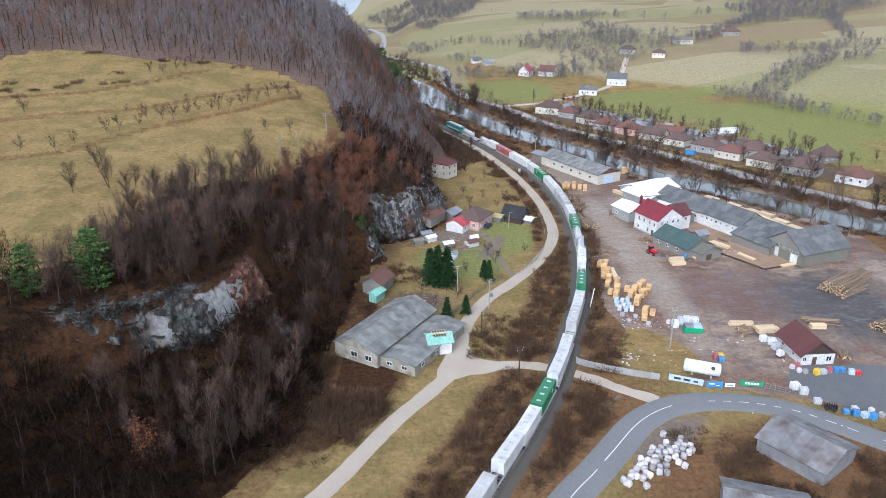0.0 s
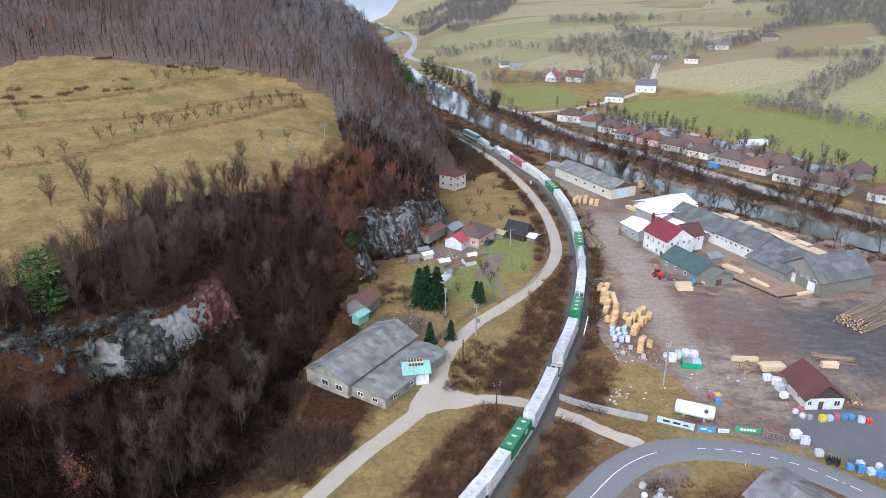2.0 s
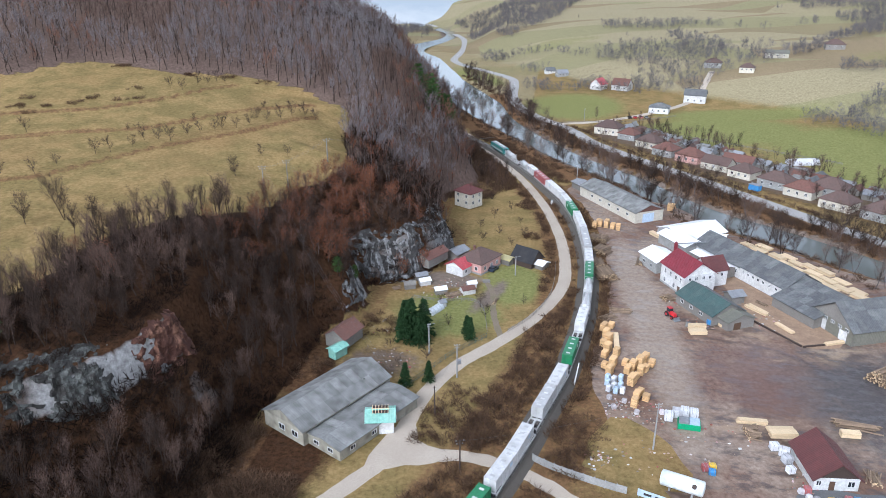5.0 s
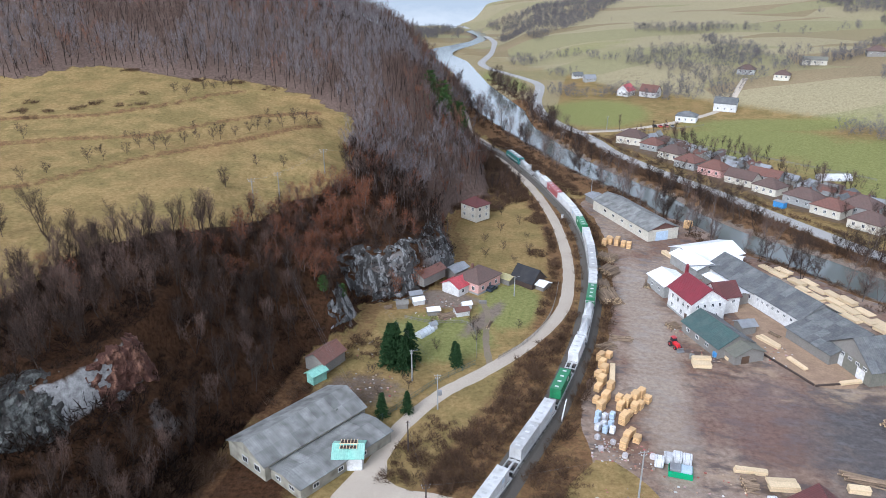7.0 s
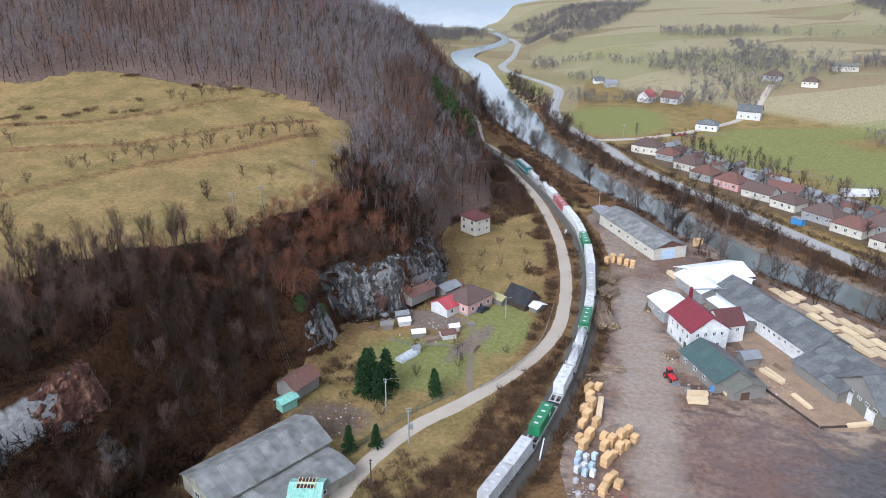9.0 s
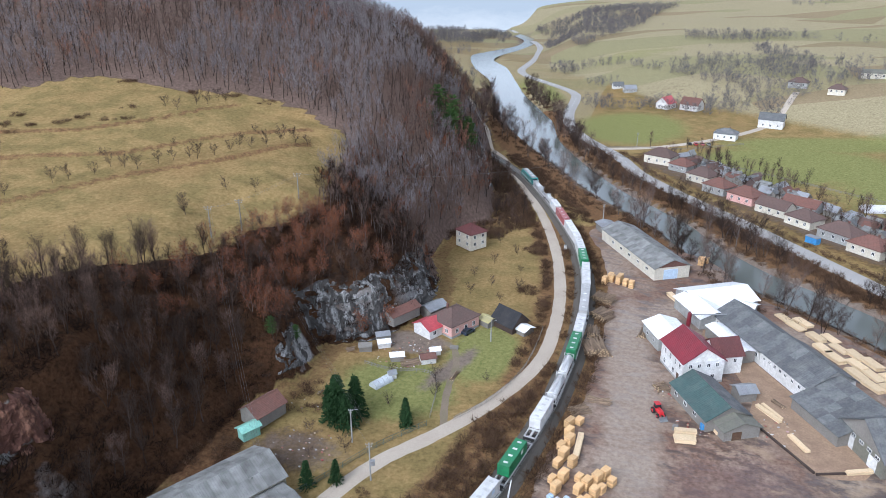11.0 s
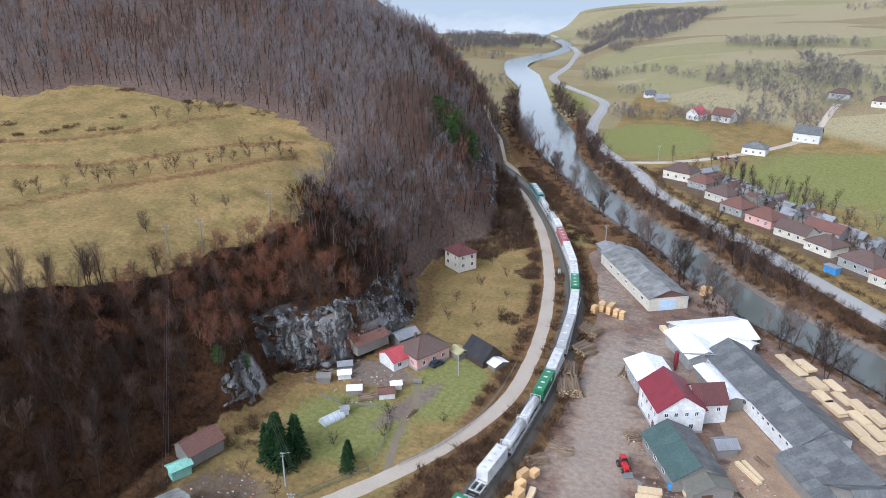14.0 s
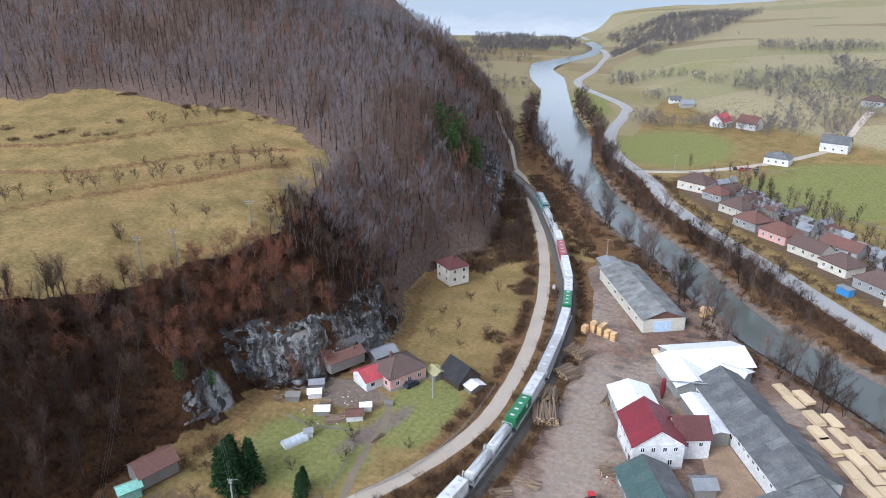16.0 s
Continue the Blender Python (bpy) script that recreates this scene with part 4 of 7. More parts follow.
# sawmill: house with a red roof, its annexes and the long sheds
house("sawmill_house", "white two-storey house with dark red sheet roof", 73.4, 227.3, -65, 11.6, 10.4, 6.2, 9.8, "plaster", "redsheet", panels=6, over=0.5,
      windows=row("E", (-3.4, -1.2, 1.2, 3.4), 4.5, 0.9, 1.1) + row("S", (-3.5, -0.8, 1.9, 4.2), 3.6, 0.9, 1.5) + row("S", (-3.5, 1.2), 0.9, 1.0, 1.4) + row("E", (-2.5, 2.5), 1.2, 1.0, 1.3), doors=[("S", 3.6, 1.1, 2.1)], plinth="greywall")
house("sawmill_house_wing", "white side wing with dark oxblood sheet roof", 80.6, 231.8, 25, 7.0, 7.4, 5.2, 8.2, "plaster", "brownsheet", panels=4, windows=row("S", (-1.5, 1.5), 3.2, 0.9, 1.1), category="house wing")
house("white_annex", "low annex with bright white sheet roof", 67.6, 241.4, -65, 9.5, 9.0, 3.8, 5.4, "greywall", "whitesheet", panels=5, category="shed", windows=row("S", (-2, 2), 1.4, 1.1, 1.0))
house("green_roof_shed", "timber shed with dark green and grey sheet roof", 76.8, 211.2, -62, 15.0, 10.4, 3.0, 5.8, "boards", "greensheet", roof2="slate", panels=7, category="shed", doors=[("E", 1.5, 2.4, 2.3)], windows=row("S", (-5, -1, 3), 1.2, 1.3, 1.0))
house("olive_lean_to", "small board lean-to with olive sheet roof", 82.0, 203.6, -62, 4.4, 8.4, 2.6, 4.2, "boards", "olivesheet", panels=2, category="shed", doors=[("E", -1.2, 2.2, 2.0)])
house("small_grey_porch", "small porch with pale grey sheet roof", 85.0, 218.5, 25, 4.2, 3.6, 2.5, 3.4, "boards", "tin", panels=2, category="shed")
house("long_shed", "long white-walled saw hall with grey sheet roof", 90.4, 247.5, -61.5, 21.0, 12.2, 4.0, 7.4, "plaster", "slate", panels=10, category="saw hall", over=0.6, windows=row("S", (-8, -4.5, -1, 2.5, 6, 9), 1.6, 1.2, 1.1))
house("long_shed_hall", "taller white saw hall with blue-grey gable", 99.8, 230.5, -61.5, 17.5, 12.6, 4.4, 8.0, "plaster", "slate", panels=8, gable="greywall", category="saw hall", over=0.6, windows=row("S", (-7, -5, -3, -1, 1, 3.5, 6), 2.4, 0.9, 0.9), doors=[("S", 7.4, 1.4, 2.2)])
house("white_canopy", "open loading canopy with white ribbed roof", 83.4, 241.6, -61.5, 15.0, 4.6, 3.3, 3.9, "boards", "whitesheet", panels=7, category="canopy", over=0.3)
house("open_shed", "open-sided shed with grey sheet roof", 105.2, 214.4, -61.5, 14.5, 15.5, 3.0, 6.8, "boards", "slate", panels=7, category="shed", over=0.5, off=4.0)
house("grey_barn", "tall grey barn with pale panels in its gable", 114.2, 205.8, 21, 18.5, 14.4, 4.2, 9.0, "olivesheet", "slate", panels=8, gable="boards", category="barn", over=0.6,
      windows=row("W", (-5, -2.5, 0, 2.5, 5), 3.1, 1.3, 0.8), doors=[("W", -4, 2.6, 2.8), ("W", 3.5, 3.0, 2.8)], door_mat="plaster")
house("tent_hall", "broad white membrane hall by the river", 81.6, 268.0, 30, 19.0, 12.5, 3.6, 5.6, "greywall", "whitesheet", panels=1, category="hall", over=0.6)
house("tent_hall", "white sheeted hall joined to the broad one", 77.2, 258.8, -62, 14.0, 9.0, 3.6, 5.2, "greywall", "whitesheet", panels=1, category="hall", over=0.6)
house("tent_hall", "small white sheeted hall end", 86.8, 261.8, -20, 9.0, 9.5, 3.4, 5.0, "greywall", "whitesheet", panels=1, category="hall", over=0.6)
house("store_shed", "long store shed with weathered grey sheet roof", 59.8, 300.5, 120, 38.0, 12.4, 4.2, 6.6, "cream", "asbestos", panels=16, gable="redtile", category="shed", over=0.5, doors=[("W", 0.5, 5.0, 3.4)], door_mat="paleblue", windows=row("N", (-14, -8, -2, 4, 10), 1.8, 1.6, 1.0))
house("tin_lean_to", "low lean-to with pale tin roof", 46.6, 322.6, 120, 9.0, 6.0, 2.6, 3.4, "boards", "tin", panels=4, category="shed")
house("gatehouse", "white gatehouse with oxblood sheet roof and dark gable", 84.9, 144.8, -85, 10.2, 8.0, 2.8, 6.0, "plaster", "brownsheet", panels=6, gable="darkwood", over=0.6, windows=[("E", 2.6, 0.9, 1.3, 1.3), ("E", -3.2, 1.1, 0.9, 1.1), ("S", 2, 1.1, 0.9, 1.1), ("S", -2.5, 1.1, 0.9, 1.1)], doors=[("E", -0.8, 1.0, 2.0)], chimneys=())
house("tin_barn", "shabby barn with a rust-stained zinc sheet roof", 67.3, 107.6, -53, 12.6, 11.6, 3.0, 5.2, "tin", "rusttin", panels=7, category="barn", over=0.5)
house("tin_barn", "dark tin-roofed barn among scrub", 52.5, 90.5, -18, 13.0, 11.0, 3.0, 5.4, "tin", "rusttin", panels=6, category="barn", over=0.5)

# beside the lane
house("old_workshop", "derelict workshop with grey fibre-sheet roof", -13.6, 152.2, 60, 25.5, 12.0, 3.6, 6.2, "stained", "asbestos", panels=12, category="workshop", over=0.4, windows=row("W", (-3.5, 0.5), 1.2, 1.8, 1.4) + row("N", (-9, -3, 3, 9), 1.5, 1.6, 1.0))
house("workshop_annex", "lower flat workshop annex with patched grey roof", -4.6, 147.0, 60, 23.0, 9.4, 2.6, 3.3, "stained", "asbestos", panels=11, category="workshop", over=0.4, windows=row("W", (-2, 2), 0.9, 1.5, 1.0) + row("S", (-8, -2, 4), 0.9, 1.4, 1.0))
house("turquoise_hut", "low white hut with broken turquoise roof", -1.0, 146.6, 12, 5.4, 4.8, 3.2, 4.4, "plaster", "turquoise", panels=4, category="hut", over=0.5)
ruin = thing("roof_frame", "bare rafters showing through the broken turquoise roof", "roof frame", -1.0, 146.6, 4.06, 12)
# no hole is cut: a dark sheet stands in for the gap's shade
bm = BM()
box(bm, 3.4, 2.6, 0.04, 0, 0, 0.30)
part("opening", bm, M["darkwood"], ruin)
for k in range(6):
    bm = BM()
    box(bm, 0.12, 3.0, 0.10, -1.6 + 0.64 * k, 0, 0.35)
    part("rafter", bm, M["palelumber"], ruin)
bm = BM()
box(bm, 3.8, 0.14, 0.12, 0, 0, 0.45)
part("ridge_beam", bm, M["palelumber"], ruin)
house("red_tile_shack", "sagging shack with rust-red tile roof", -18.2, 180.0, 70, 7.8, 5.8, 2.3, 4.2, "boards", "redtile", panels=1, category="shack", z=1.2)
house("turquoise_lean_to", "turquoise board lean-to on the shack", -18.0, 173.4, 60, 4.0, 2.4, 1.7, 2.3, "turquoise", "turquoise", panels=2, category="shack", z=0.8)

# farmyard under the cliff
house("pink_farmhouse", "pink farmhouse with brown tile and red sheet roof", 11.0, 233.0, 60, 10.6, 8.8, 3.6, 6.6, "pink", "tile", hip=True, windows=row("S", (-3.2, 0.2, 3.2), 1.2, 1.1, 1.3) + row("W", (-2.5, 1.5), 1.2, 1.1, 1.3), chimneys=[(-1.5, 1.0, 7.4)], plinth="greywall")
house("farmhouse_porch", "porch of the farmhouse with bright red sheet roof", 5.8, 229.0, 60, 7.6, 6.4, 2.8, 4.4, "plaster", "rosesheet", panels=5, category="porch", windows=row("S", (-2, 1.5), 0.9, 1.2, 1.2), doors=[("S", 3.0, 1.0, 2.0)])
house("blue_roof_shed", "shed with pale blue-grey sheet roof", 3.2, 239.0, 60, 6.4, 4.4, 2.8, 3.8, "boards", "tin", panels=4, category="shed")
house("rust_roof_shed", "long low shed with rusty sheet roof below the cliff", -3.6, 230.6, 62, 10.0, 4.4, 2.2, 3.3, "boards", "redtile", panels=1, category="shed")
house("black_barn", "black-roofed timber barn by the lane", 25.8, 238.0, -32, 7.8, 6.6, 2.2, 5.4, "darkwood", "blackroof", panels=4, category="barn")
house("yellow_lean_to", "little lean-to with yellow sheet roof", 19.6, 237.0, -32, 3.6, 3.2, 2.0, 2.7, "boards", "dullyellow", category="shed")
house("white_coop", "small coop with white sheet roof", 30.6, 235.2, -32, 2.8, 4.0, 1.6, 2.3, "boards", "whitesheet", category="coop")
house("stone_villa", "pale two-storey house with hipped maroon roof on the slope", 0.6, 293.2, -36, 8.2, 7.2, 5.2, 7.8, "cream", "brownsheet", hip=True, z=1.2, windows=row("S", (-2.2, 2.2), 3.4, 1.1, 1.3) + row("S", (-2.2, 2.2), 0.8, 1.1, 1.3) + row("E", (-1.8, 1.8), 3.4, 1.1, 1.3) + row("E", (-1.8, 1.8), 0.8, 1.1, 1.3), chimneys=[(1.0, 0.5, 8.4)])
for k, (sx, sy, st, sl, sw, sm) in enumerate(((-4.0, 217.6, 30, 3.2, 2.2, "whitesheet"), (1.6, 212.2, 25, 3.4, 2.4, "whitesheet"), (9.4, 213.6, 30, 3.8, 3.0, "redtile"), (-5.8, 221.4, 30, 3.6, 2.6, "tin"), (3.4, 203.6, 40, 1.8, 1.6, "tin"), (-8.0, 214.5, 20, 3.2, 2.4, "boards"), (10.2, 217.4, 30, 2.6, 1.6, "whitesheet"))):
    house("farm_hutch", ("little farmyard hutch with white sheet roof", "little farmyard hutch with rusty tile roof", "little farmyard hutch with dull tin roof")[0 if sm == "whitesheet" else 1 if sm == "redtile" else 2], sx, sy, st, sl, sw, 1.5, 2.1, "boards" if k % 2 else "plaster", sm, over=0.25, category="hutch", group="farmyard hutches")

# village across the river: (x, y, turn, length, width, eave, ridge, wall, roof, hip)
VILLAGE = [
    (65, 434, -25, 14, 10, 4.0, 7.6, "cream", "tile", 1), (75, 421, -35, 10, 8, 3.2, 6.2, "greywall", "redtile", 1), (84, 404, -40, 12, 9, 3.4, 6.8, "cream", "tile", 1), (90, 388, -40, 11, 9, 3.4, 6.6, "greywall", "redtile", 1),
    (100, 377, -40, 12, 9, 3.4, 6.8, "pink", "redtile", 1), (110, 364, -40, 13, 8, 3.2, 6.0, "cream", "tile", 0), (121, 370, -35, 14, 8, 3.0, 5.4, "greywall", "redtile", 0), (119, 352, -45, 11, 9, 3.2, 6.4, "cream", "tile", 1),
    (129, 338, -45, 13, 9, 3.4, 6.8, "greywall", "tile", 1), (136, 326, -45, 12, 9, 3.4, 6.6, "cream", "redtile", 1), (148, 330, -40, 13, 10, 3.2, 7.0, "greywall", "tile", 1), (145, 311, -45, 12, 9, 3.4, 6.8, "cream", "tile", 1),
    (157, 299, -45, 14, 10, 3.4, 7.2, "greywall", "tile", 1), (176, 318, 20, 10, 9, 2.8, 7.0, "boards", "tile", 1), (100, 492, -15, 12, 9, 3.6, 6.2, "plaster", "slate", 1), (129, 533, -15, 14, 10, 5.2, 8.6, "plaster", "slate", 0),
    (67, 580, 60, 11, 9, 4.0, 8.0, "plaster", "rosesheet", 0), (84, 578, -30, 13, 9, 4.0, 8.2, "plaster", "redtile", 0), (152, 600, -20, 12, 8, 3.0, 6.0, "greywall", "tile", 1), (172, 580, -20, 10, 8, 3.0, 6.0, "cream", "tile", 1),
    (200, 612, -10, 16, 8, 3.4, 5.4, "cream", "olivesheet", 0), (250, 640, -10, 14, 10, 3.4, 7.0, "boards", "tile", 1), (40, 640, 20, 9, 7, 3.0, 5.4, "greywall", "tin", 0), (30, 655, 20, 8, 6, 2.6, 5.0, "plaster", "slate", 0), (172, 285, -45, 12, 9, 3.4, 6.8, "plaster", "redtile", 1),
]
WORDS = {"plaster": "white", "greywall": "grey", "cream": "cream", "pink": "pink", "boards": "wooden", "tile": "hipped brown tile roof", "redtile": "rust-red tile roof", "rosesheet": "bright red roof", "slate": "slate-grey roof", "olivesheet": "low olive roof", "tin": "tin roof"}
for vx, vy, vt, vl, vw, ve, vr, wall_m, roof_m, vh in VILLAGE:
    house("village_house", WORDS[wall_m] + " village house with " + WORDS[roof_m] + " across the river", vx, vy, vt, vl, vw, ve, vr, wall_m, roof_m, hip=bool(vh), windows=row("S", (-vl * 0.3, 0, vl * 0.3), 1.2, 1.1, 1.3) + row("W", (-vw * 0.22, vw * 0.22), 1.2, 1.1, 1.3), group="village houses", chimneys=[(vl * 0.12, vw * 0.1, vr + 0.4)])
rng = random.Random(11)
for k in range(80):
    t = rng.random()
    bx, by = 70 + 95 * t + rng.uniform(2, 11), 434 - 130 * t + rng.uniform(0, 12)
    if min(math.hypot(bx - v[0], by - v[1]) for v in VILLAGE) < 7.5:
        continue
    rm = rng.choice(["tile", "tin", "slate", "redtile", "asbestos"])
    house("outbuilding", {"tile": "low board outbuilding with brown tiles", "tin": "low board outbuilding with tin roof", "slate": "low board outbuilding with grey sheet", "redtile": "low board outbuilding with rusty tiles", "asbestos": "low board outbuilding with fibre sheet"}[rm], bx, by, rng.choice((-40, 50)) + rng.uniform(-6, 6), rng.uniform(4, 8), rng.uniform(3, 5), 2.2, rng.uniform(3.2, 4.2), "boards", rm, group="village outbuildings", category="outbuilding", over=0.3)

# ---- the freight train ----
TS = 0.6


def on_track(s):
    """Place and heading (degrees) s metres along the railway from its near end."""
    i = min(max(int(s / TS), 1), len(tp) - 2)
    f = s / TS - i
    p = tp[i] * (1 - f) + tp[i + 1] * f
    return p[0], p[1], math.degrees(math.atan2(tt[i][1], tt[i][0]))


S0 = float(np.argmin(np.hypot(tp[:, 0] - 8.3, tp[:, 1] - 97.5))) * TS
RAIL = 1.05


def bogie(parent, x):
    bm = BM()
    for sy in (-0.85, 0.85):
        box(bm, 2.6, 0.16, 0.32, x, sy, 0.42)
    box(bm, 0.4, 1.7, 0.25, x, 0, 0.45)
    b = part("bogie", bm, M["dark"], parent)
    for dx in (-0.9, 0.9):
        wb = BM()
        for sy in (-0.75, 0.75):
            rod(wb, (x + dx, sy - 0.07, 0.46), (x + dx, sy + 0.07, 0.46), 0.46, None, 14)
        rod(wb, (x + dx, -0.75, 0.46), (x + dx, 0.75, 0.46), 0.08)
        part("wheelset", wb, M["rail"], b)


def flat_wagon(s0, s1):
    """A container flat between two stations on the track."""
    L = s1 - s0 - 0.9
    x, y, a = on_track((s0 + s1) / 2 + S0)
    w = thing("flat_wagon", "pale grey container flat wagon on the rails", "wagon", x, y, RAIL, a, "wagons of the freight train")
    fr = BM()
    for sy in (-1.2, 1.2):
        box(fr, L, 0.18, 0.42, 0, sy, 0.72, bev=0.02)
    box(fr, L, 0.4, 0.4, 0, 0, 0.70)
    n = max(2, int(L / 3))
    for i in range(n + 1):
        box(fr, 0.5, 2.3, 0.16, -L / 2 + 0.3 + (L - 0.6) * i / n, 0, 1.0)
    part("frame", fr, M["offwhite"], w)
    for sx in (-1, 1):
        bm = BM()
        box(bm, 0.2, 2.5, 0.5, sx * L / 2, 0, 0.7)
        for sy in (-0.87, 0.87):
            rod(bm, (sx * L / 2, sy, 0.98), (sx * (L / 2 + 0.42), sy, 0.98), 0.10), rod(bm, (sx * (L / 2 + 0.38), sy, 0.98), (sx * (L / 2 + 0.44), sy, 0.98), 0.22)
        part("buffer_beam", bm, M["dark"], w)
    for bx in (-L / 2 + 2.0, L / 2 - 2.0):
        bogie(w, bx)
    return w


DECK = 1.17


def container(s0, s1, mat, label):
    """A box container with ribbed sides, corner posts and end doors."""
    L, W, H = s1 - s0, 2.44, 2.62
    x, y, a = on_track((s0 + s1) / 2 + S0)
    c = thing("container", label, "container", x, y, RAIL + DECK, a, "containers on the train")
    bm = BM()
    n = int(L / 0.55)
    for sy in (-1, 1):
        for i in range(n):
            box(bm, 0.28, 0.05, H - 0.34, -L / 2 + L * (i + 0.5) / n, sy * (W / 2 - 0.035), 0.17)
    box(bm, L - 0.16, W - 0.12, H - 0.1, 0, 0, 0.04)
    part("body", bm, mat, c)
    fr = BM()
    for sx in (-1, 1):
        for sy in (-1, 1):
            box(fr, 0.16, 0.16, H - 0.24, sx * (L / 2 - 0.08), sy * (W / 2 - 0.08), 0.12)
            for z in (0, H - 0.12):
                box(fr, 0.19, 0.18, 0.12, sx * (L / 2 - 0.095), sy * (W / 2 - 0.09), z)
    for sy in (-1, 1):
        for z in (0.01, H - 0.12):
            box(fr, L - 0.4, 0.10, 0.11, 0, sy * (W / 2 - 0.05), z)
    part("frame", fr, mat, c)
    for i in range(4):
        rf = BM()
        box(rf, 0.55, 0.9, 0.05, -L * 0.375 + L * 0.25 * i, 0, H - 0.06, bev=0.015)
        part("roof_hatch", rf, M["white"] if mat != M["white"] else M["offwhite"], c)
    for sx in (-1, 1):
        for sy in (-1, 1):
            d = BM()
            box(d, 0.06, W / 2 - 0.2, H - 0.3, sx * (L / 2 - 0.05), sy * (W / 4 - 0.04), 0.15)
            for k in (0.3, 0.8):
                rod(d, (sx * (L / 2 - 0.01), sy * k, 0.1), (sx * (L / 2 - 0.01), sy * k, H - 0.1), 0.025, None, 5)
            part("end_door", d, mat, c)
    # marks on the long sides
    for sy in (-1, 1):
        bm = BM()
        box(bm, 1.1, 0.012, 0.9, L * 0.22, sy * (W / 2 - 0.003), 1.2)
        part("mark", bm, M["paint"] if mat is M["boxgreen"] else M["paleblue"] if mat is M["white"] else M["offwhite"], c)
    return c


def tank(s0, s1):
    """A tank container: a barrel in an open steel frame."""
    L, W, H = s1 - s0, 2.44, 2.5
    x, y, a = on_track((s0 + s1) / 2 + S0)
    c = thing("tank_container", "silver-white tank container in an open frame", "tank container", x, y, RAIL + DECK, a, "containers on the train")
    bm = BM()
    rod(bm, (-L / 2 + 0.45, 0, 1.28), (L / 2 - 0.45, 0, 1.28), 1.1, None, 24)
    for sx in (-1, 1):
        bmesh.ops.create_uvsphere(bm, u_segments=24, v_segments=10, radius=1.0, matrix=Matrix.Translation((sx * (L / 2 - 0.45), 0, 1.28)) @ Matrix.Diagonal((0.32, 1.1, 1.1, 1)))
    b = part("barrel", bm, M["silver"], c)
    for f in b.data.polygons:
        f.use_smooth = True
    bm = BM()
    box(bm, L - 1.6, 0.7, 0.06, 0, 0, 2.4)
    rod(bm, (0, 0, 2.3), (0, 0, 2.55), 0.35, None, 14)
    part("walkway", bm, M["offwhite"], c)
    fr = BM()
    for sx in (-1, 1):
        for sy in (-1, 1):
            box(fr, 0.15, 0.15, H, sx * (L / 2 - 0.08), sy * (W / 2 - 0.08), 0)
            rod(fr, (sx * (L / 2 - 0.08), sy * (W / 2 - 0.1), 0.1), (sx * (L / 2 - 1.3), sy * (W / 2 - 0.1), 1.2), 0.06, None, 5)
        for z in (0, H - 0.12):
            box(fr, 0.13, W - 0.3, 0.12, sx * (L / 2 - 0.08), 0, z)
    for sy in (-1, 1):
        box(fr, L - 0.3, 0.12, 0.12, 0, sy * (W / 2 - 0.08), 0)
    part("frame", fr, M["offwhite"], c)
    return c


def locomotive(s0, s1):
    L, W = s1 - s0 - 1.0, 2.95
    x, y, a = on_track((s0 + s1) / 2 + S0)
    c = thing("locomotive", "teal and white electric locomotive at the train's head", "locomotive", x, y, RAIL, a)
    bm = BM()
    prism(bm, [(-L / 2, 1.0), (L / 2, 1.0), (L / 2, 2.3), (L / 2 - 0.9, 3.65), (-L / 2 + 0.9, 3.65), (-L / 2, 2.3)], W)
    part("body", bm, M["teal"], c)
    for sy in (-1, 1):
        bm = BM()
        box(bm, L - 2.6, 0.03, 0.5, 0, sy * (W / 2 + 0.012), 1.55)
        part("side_band", bm, M["white"], c)
        for i in range(5):
            bm = BM()
            box(bm, 1.2, 0.05, 0.6, -5 + 2.5 * i, sy * (W / 2 + 0.02), 2.4)
            part("grille", bm, M["steel"], c)
    for sx in (-1, 1):
        bm = BM()
        box(bm, 0.06, 2.3, 0.85, 0, 0, -0.42)
        p = part("windscreen", bm, M["glass"], c)
        p.matrix_local = pose(sx * (L / 2 - 0.44), 0, 3.0, 0, -sx * 33.7)
        for sy in (-0.95, 0.95):
            bm = BM()
            rod(bm, (sx * L / 2, sy, 1.6), (sx * (L / 2 + 0.06), sy, 1.6), 0.16, None, 12)
            part("headlight", bm, M["frame"], c)
    bm = BM()
    box(bm, L - 2.4, 2.3, 0.22, 0, 0, 3.65, bev=0.06)
    part("roof", bm, M["tin"], c)
    for i in range(4):
        bm = BM()
        box(bm, 1.5, 1.4, 0.35, -5.4 + 3.6 * i, 0, 3.87, bev=0.05)
        part("roof_unit", bm, M["white"], c)
    bm = BM()
    for sx in (-1, 1):
        box(bm, 0.25, 2.8, 0.7, sx * (L / 2 - 0.1), 0, 0.45)
    box(bm, L * 0.35, 2.4, 0.6, 0, 0, 0.4)
    part("underframe", bm, M["dark"], c)
    for bx in (-L / 2 + 4, L / 2 - 4):
        bogie(c, bx)


white, offw = "white box container with dusty roof", "grey-white box container with stained roof"
locomotive(283.5, 303)
flat_wagon(264, 283), tank(272.2, 281.8)
flat_wagon(244, 263.5), tank(254.2, 262), container(244.8, 253.6, M["white"], white)
flat_wagon(210, 243.6), container(229.6, 243.0, M["boxred"], "faded red box container on the train"), container(210.8, 228.6, M["white"], white)
flat_wagon(189, 209.6), container(200, 209.0, M["white"], white), container(189.6, 199.6, M["boxgreen"], "green box container with white mark")
flat_wagon(151.6, 188.4), container(171, 188.0, M["white"], white), container(152.2, 170.2, M["offwhite"], offw)
flat_wagon(129, 151.2), container(140.4, 150.6, M["white"], white), container(129.6, 139.6, M["boxgreen"], "green box container with white mark")
flat_wagon(108, 128.6), tank(118.8, 128.0), tank(108.8, 118.0)
